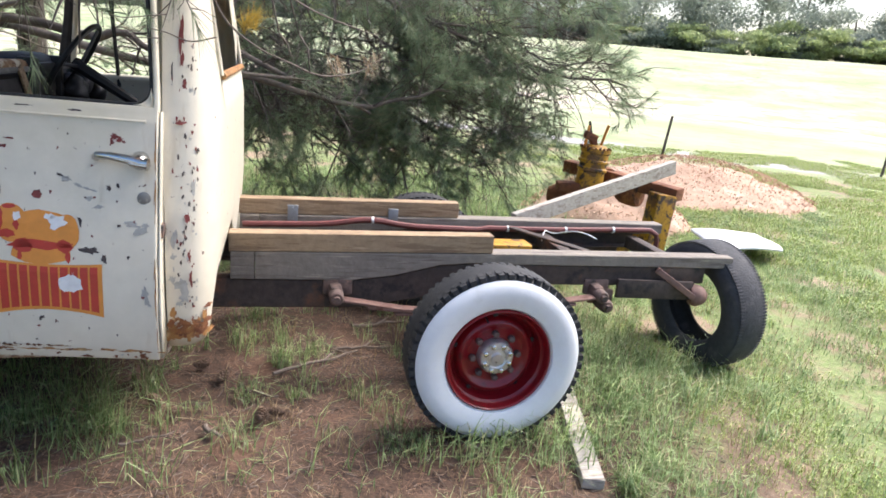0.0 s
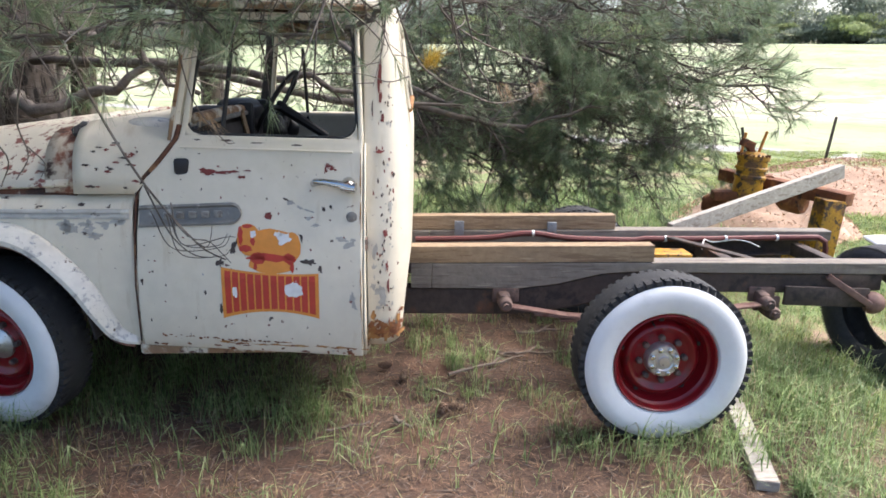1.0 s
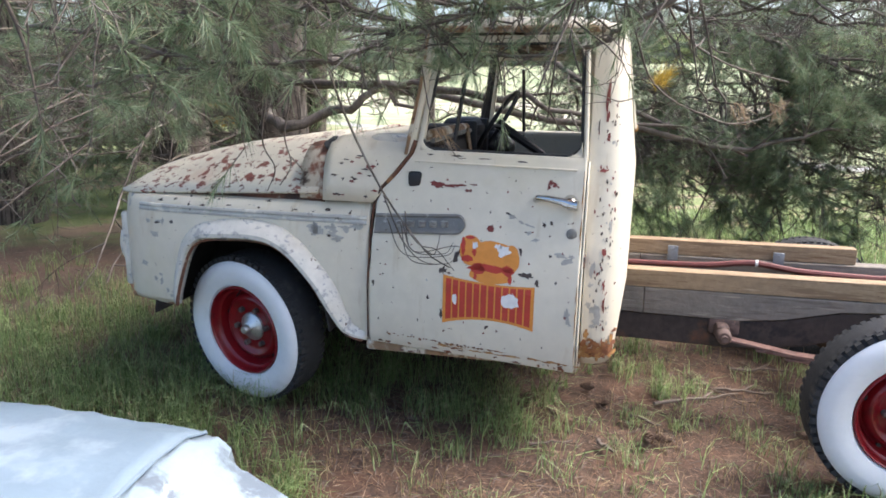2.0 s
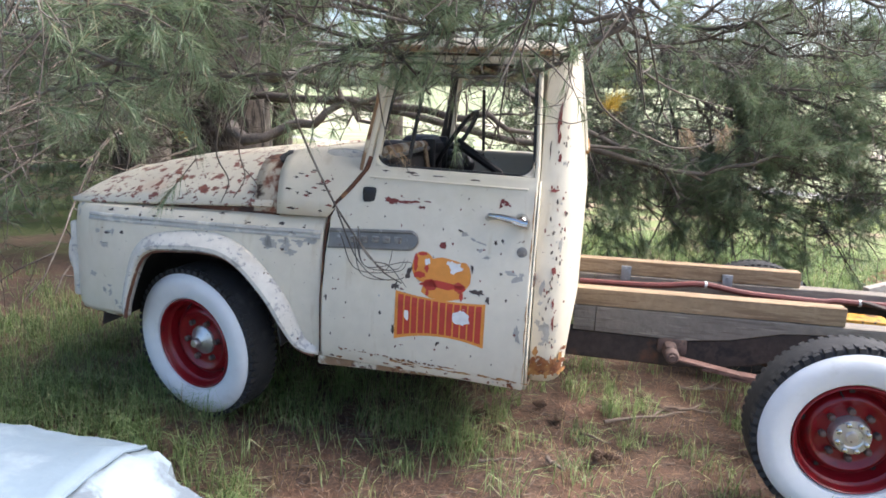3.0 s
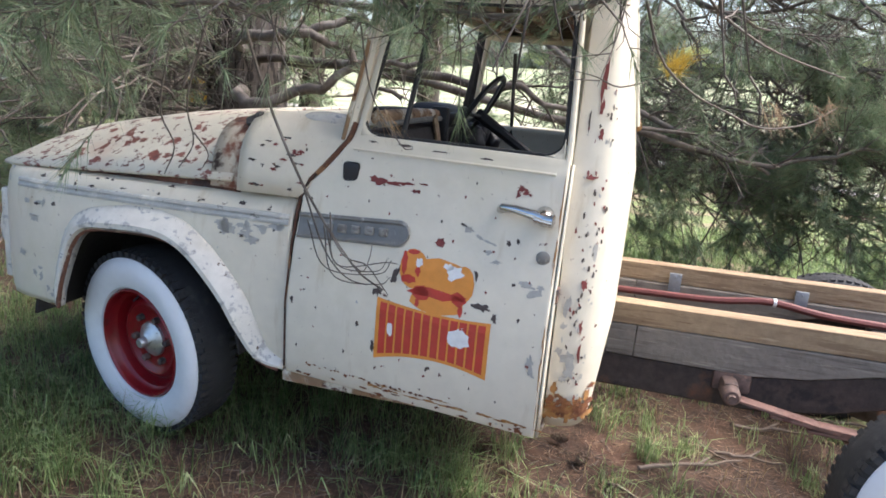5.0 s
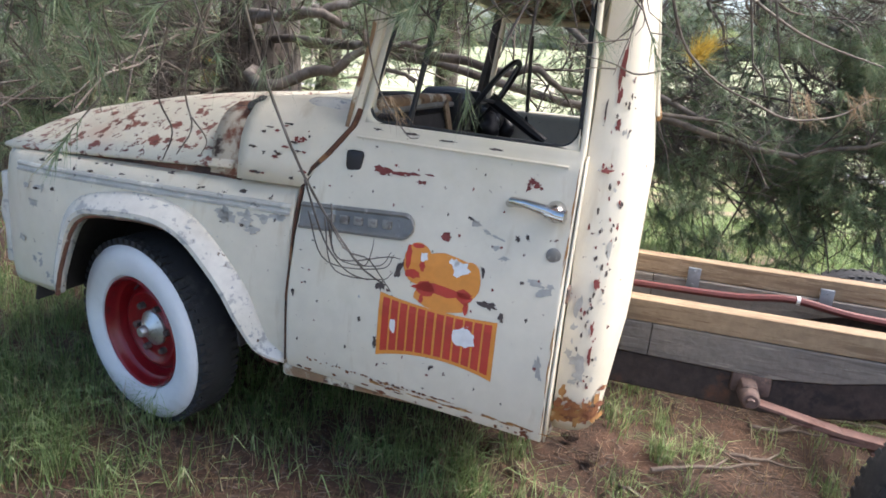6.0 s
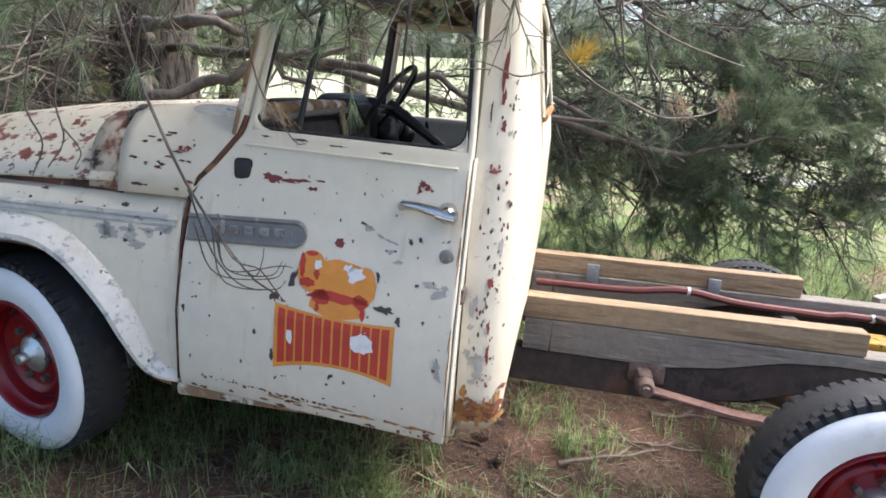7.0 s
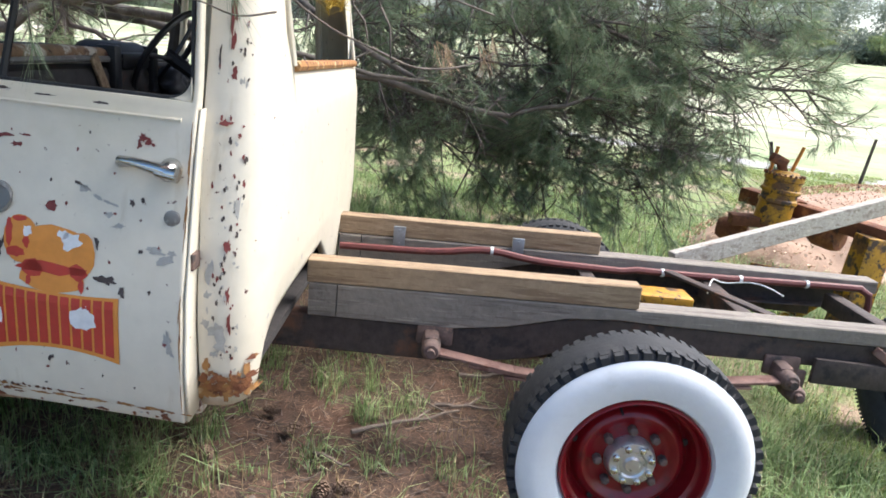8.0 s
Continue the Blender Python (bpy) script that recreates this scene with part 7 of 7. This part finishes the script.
_under = np.exp(-((_x + 2.75) / 1.15) ** 2 - ((_y - 0.35) / 0.7) ** 2) * 1.2 + 0.45 * np.exp(-((_x - 0.1) / 0.5) ** 2 - ((_y + 0.05) / 0.28) ** 2) + 0.5 * np.exp(-((_x + 0.6) / 0.8) ** 2 - ((_y - 1.1) / 0.5) ** 2) + 0.55 * (_y > 1.7) + 0.5 * np.exp(-((_x + 3.2) / 0.8) ** 2 - ((_y + 0.25) / 0.35) ** 2)
_keep = _rng.random(_n) < np.clip(0.006 + 0.09 * (_g > 0.30) + 0.06 * _open + 0.75 * _open * np.clip(0.35 + 1.5 * _g, 0, 2) + _under * np.clip(0.05 + 1.6 * _g, 0, 2), 0, 1) * np.where((_y < -0.25) & (_x < 0.5), 0.3, 0.8)
_x, _y, _o = _x[_keep], _y[_keep], _open[_keep]
_near = (_x < 1.0)
_arr = [tuft_grass(_rng, _x[_near], _y[_near], 13, 0.03, 0.04, 0.15, 0.0042), tuft_grass(_rng, _x[~_near], _y[~_near], 14, 0.045, 0.03, 0.10, 0.0055)]
_cx, _cy = _rng.normal(-2.8, 0.75, 170), _rng.normal(0.28, 0.36, 170)
_arr.append(tuft_grass(_rng, _cx, _cy, 26, 0.035, 0.08, 0.27, 0.0048))
_cx, _cy = _rng.normal(-3.3, 0.5, 110), _rng.normal(-0.25, 0.3, 110)
_arr.append(tuft_grass(_rng, _cx, _cy, 20, 0.035, 0.06, 0.24, 0.0048))
_cx, _cy = _rng.uniform(-2.2, 2.4, 900), _rng.uniform(2.0, 6.5, 900)
_arr.append(tuft_grass(_rng, _cx, _cy, 14, 0.06, 0.06, 0.26, 0.007))
_cx, _cy = _rng.normal(-4.6, 0.7, 260), _rng.normal(0.5, 0.9, 260)
_arr.append(tuft_grass(_rng, _cx, _cy, 20, 0.04, 0.08, 0.26, 0.005))
_cx, _cy = _rng.normal(0.04, 0.36, 75), _rng.normal(-0.06, 0.12, 75)
_arr.append(tuft_grass(_rng, _cx, _cy, 8, 0.025, 0.08, 0.24, 0.005))
_cx, _cy = _rng.normal(0.80, 0.28, 130), _rng.normal(0.45, 0.30, 130)
_arr.append(tuft_grass(_rng, _cx, _cy, 16, 0.035, 0.06, 0.22, 0.0055))
# single clumps standing in the litter
_k = _rng.integers(0, 80, 80 * 8)
_cx, _cy = _rng.uniform(-2.4, 0.9, 80), _rng.uniform(-0.9, 1.6, 80)
_s = _rng.uniform(0.02, 0.09, 80)
_arr.append(tuft_grass(_rng, _cx[_k] + _rng.normal(size=len(_k)) * _s[_k], _cy[_k] + _rng.normal(size=len(_k)) * _s[_k], 11, 0.02, 0.04, 0.17, 0.0045))
_all = np.concatenate(_arr)
_bare = 1.3 * np.exp(-((_all[:, 0, 0] + 2.50) / 0.42) ** 2 - ((_all[:, 0, 1] - 0.02) / 0.17) ** 2) + 0.9 * np.exp(-((_all[:, 0, 0] + 2.05) / 0.35) ** 2 - ((_all[:, 0, 1] + 0.22) / 0.16) ** 2) + np.exp(-((_all[:, 0, 0] + 1.45) / 0.5) ** 2 - ((_all[:, 0, 1] + 0.35) / 0.3) ** 2) + np.exp(-((_all[:, 0, 0] + 0.75) / 0.45) ** 2 - ((_all[:, 0, 1] - 0.1) / 0.35) ** 2)
_all = _all[_rng.random(len(_all)) > 0.88 * np.clip(_bare, 0, 1)]
tagged(tri_mesh("grass", _all, 5, M["grass"]), "long green grass round the truck", "grass", kind="stuff")
_n = 30000
_x, _y = _rng.uniform(3.2, 13, _n), _rng.uniform(-3, 12, _n)
_keep = noise2(_x, _y, 0.8) + 0.5 * noise2(_x, _y, 2.2, 4) > -0.08
_x, _y = _x[_keep], _y[_keep]
tagged(tri_mesh("paddock_grass", tuft_grass(_rng, _x, _y, 6, 0.06, 0.03, 0.10, 0.010), 5, M["lawn"]), "short green paddock grass", "grass", kind="stuff")
_n = 26000
_x, _y = _rng.uniform(0.3, 6, _n), _rng.uniform(-1.6, 5.5, _n)
_keep = _rng.random(_n) < np.clip(0.35 + 1.3 * noise2(_x, _y, 1.1, 9) + 0.8 * noise2(_x, _y, 3.7, 2), 0.0, 1) * np.clip((_x + 0.3 * _y - 0.2) / 0.9, 0, 1)
tagged(tri_mesh("lawn_grass", tuft_grass(_rng, _x[_keep], _y[_keep], 9, 0.035, 0.015, 0.06, 0.0045), 5, M["lawn"]), "short patchy lawn in the open", "grass", kind="stuff")
_n = 1500
_x, _y = _rng.uniform(-4.5, 3, _n), _rng.uniform(-1.6, 4, _n)
tagged(tri_mesh("dry_grass", tuft_grass(_rng, _x, _y, 5, 0.03, 0.05, 0.18, 0.003), 5, M["dry_grass"]), "dry straw-coloured grass stalks", "grass", kind="stuff")
_n = 110000
_x, _y = _rng.uniform(-5, 2.2, _n), _rng.uniform(-1.8, 4, _n)
_keep = _rng.random(_n) < np.clip(1.1 - (_x + 0.28 * _y + 0.2) / 1.8, 0.12, 1)
_x, _y = _x[_keep], _y[_keep]
_n = len(_x)
_a = _rng.uniform(0, math.tau, _n)
_l = _rng.uniform(0.03, 0.09, _n)
_z = ground_z(_x, _y) + _rng.uniform(0.003, 0.02, _n)
_p = np.stack([_x, _y, _z], 1)
_q = _p + np.stack([np.cos(_a) * _l, np.sin(_a) * _l, _rng.uniform(-0.01, 0.012, _n)], 1)
_s = np.stack([-np.sin(_a), np.cos(_a), np.zeros(_n)], 1) * 0.0013
tagged(tri_mesh("needle_litter", np.stack([_p - _s, _p + _s, _q], 1), 3, M["litter"]), "fallen brown pine needles", "pine needles", kind="stuff")
# twig ends and bark scraps among the needles
_w = Wood()
for _k in range(4200):
    _px, _py, _a, _l = _rng.uniform(-3.6, 0.9), _rng.uniform(-1.2, 2.2), _rng.uniform(0, math.tau), _rng.uniform(0.015, 0.09)
    _pz = float(ground_z(_px, _py)) + _rng.uniform(0.004, 0.016)
    _w.add([(_px, _py, _pz), (_px + math.cos(_a) * _l, _py + math.sin(_a) * _l, _pz + _rng.uniform(-0.003, 0.012))], _rng.uniform(0.0012, 0.0035), 0.001, 4)
tagged(_w.build("twig_litter", M["stick"]), "small broken twigs on the ground", "twigs", kind="stuff")
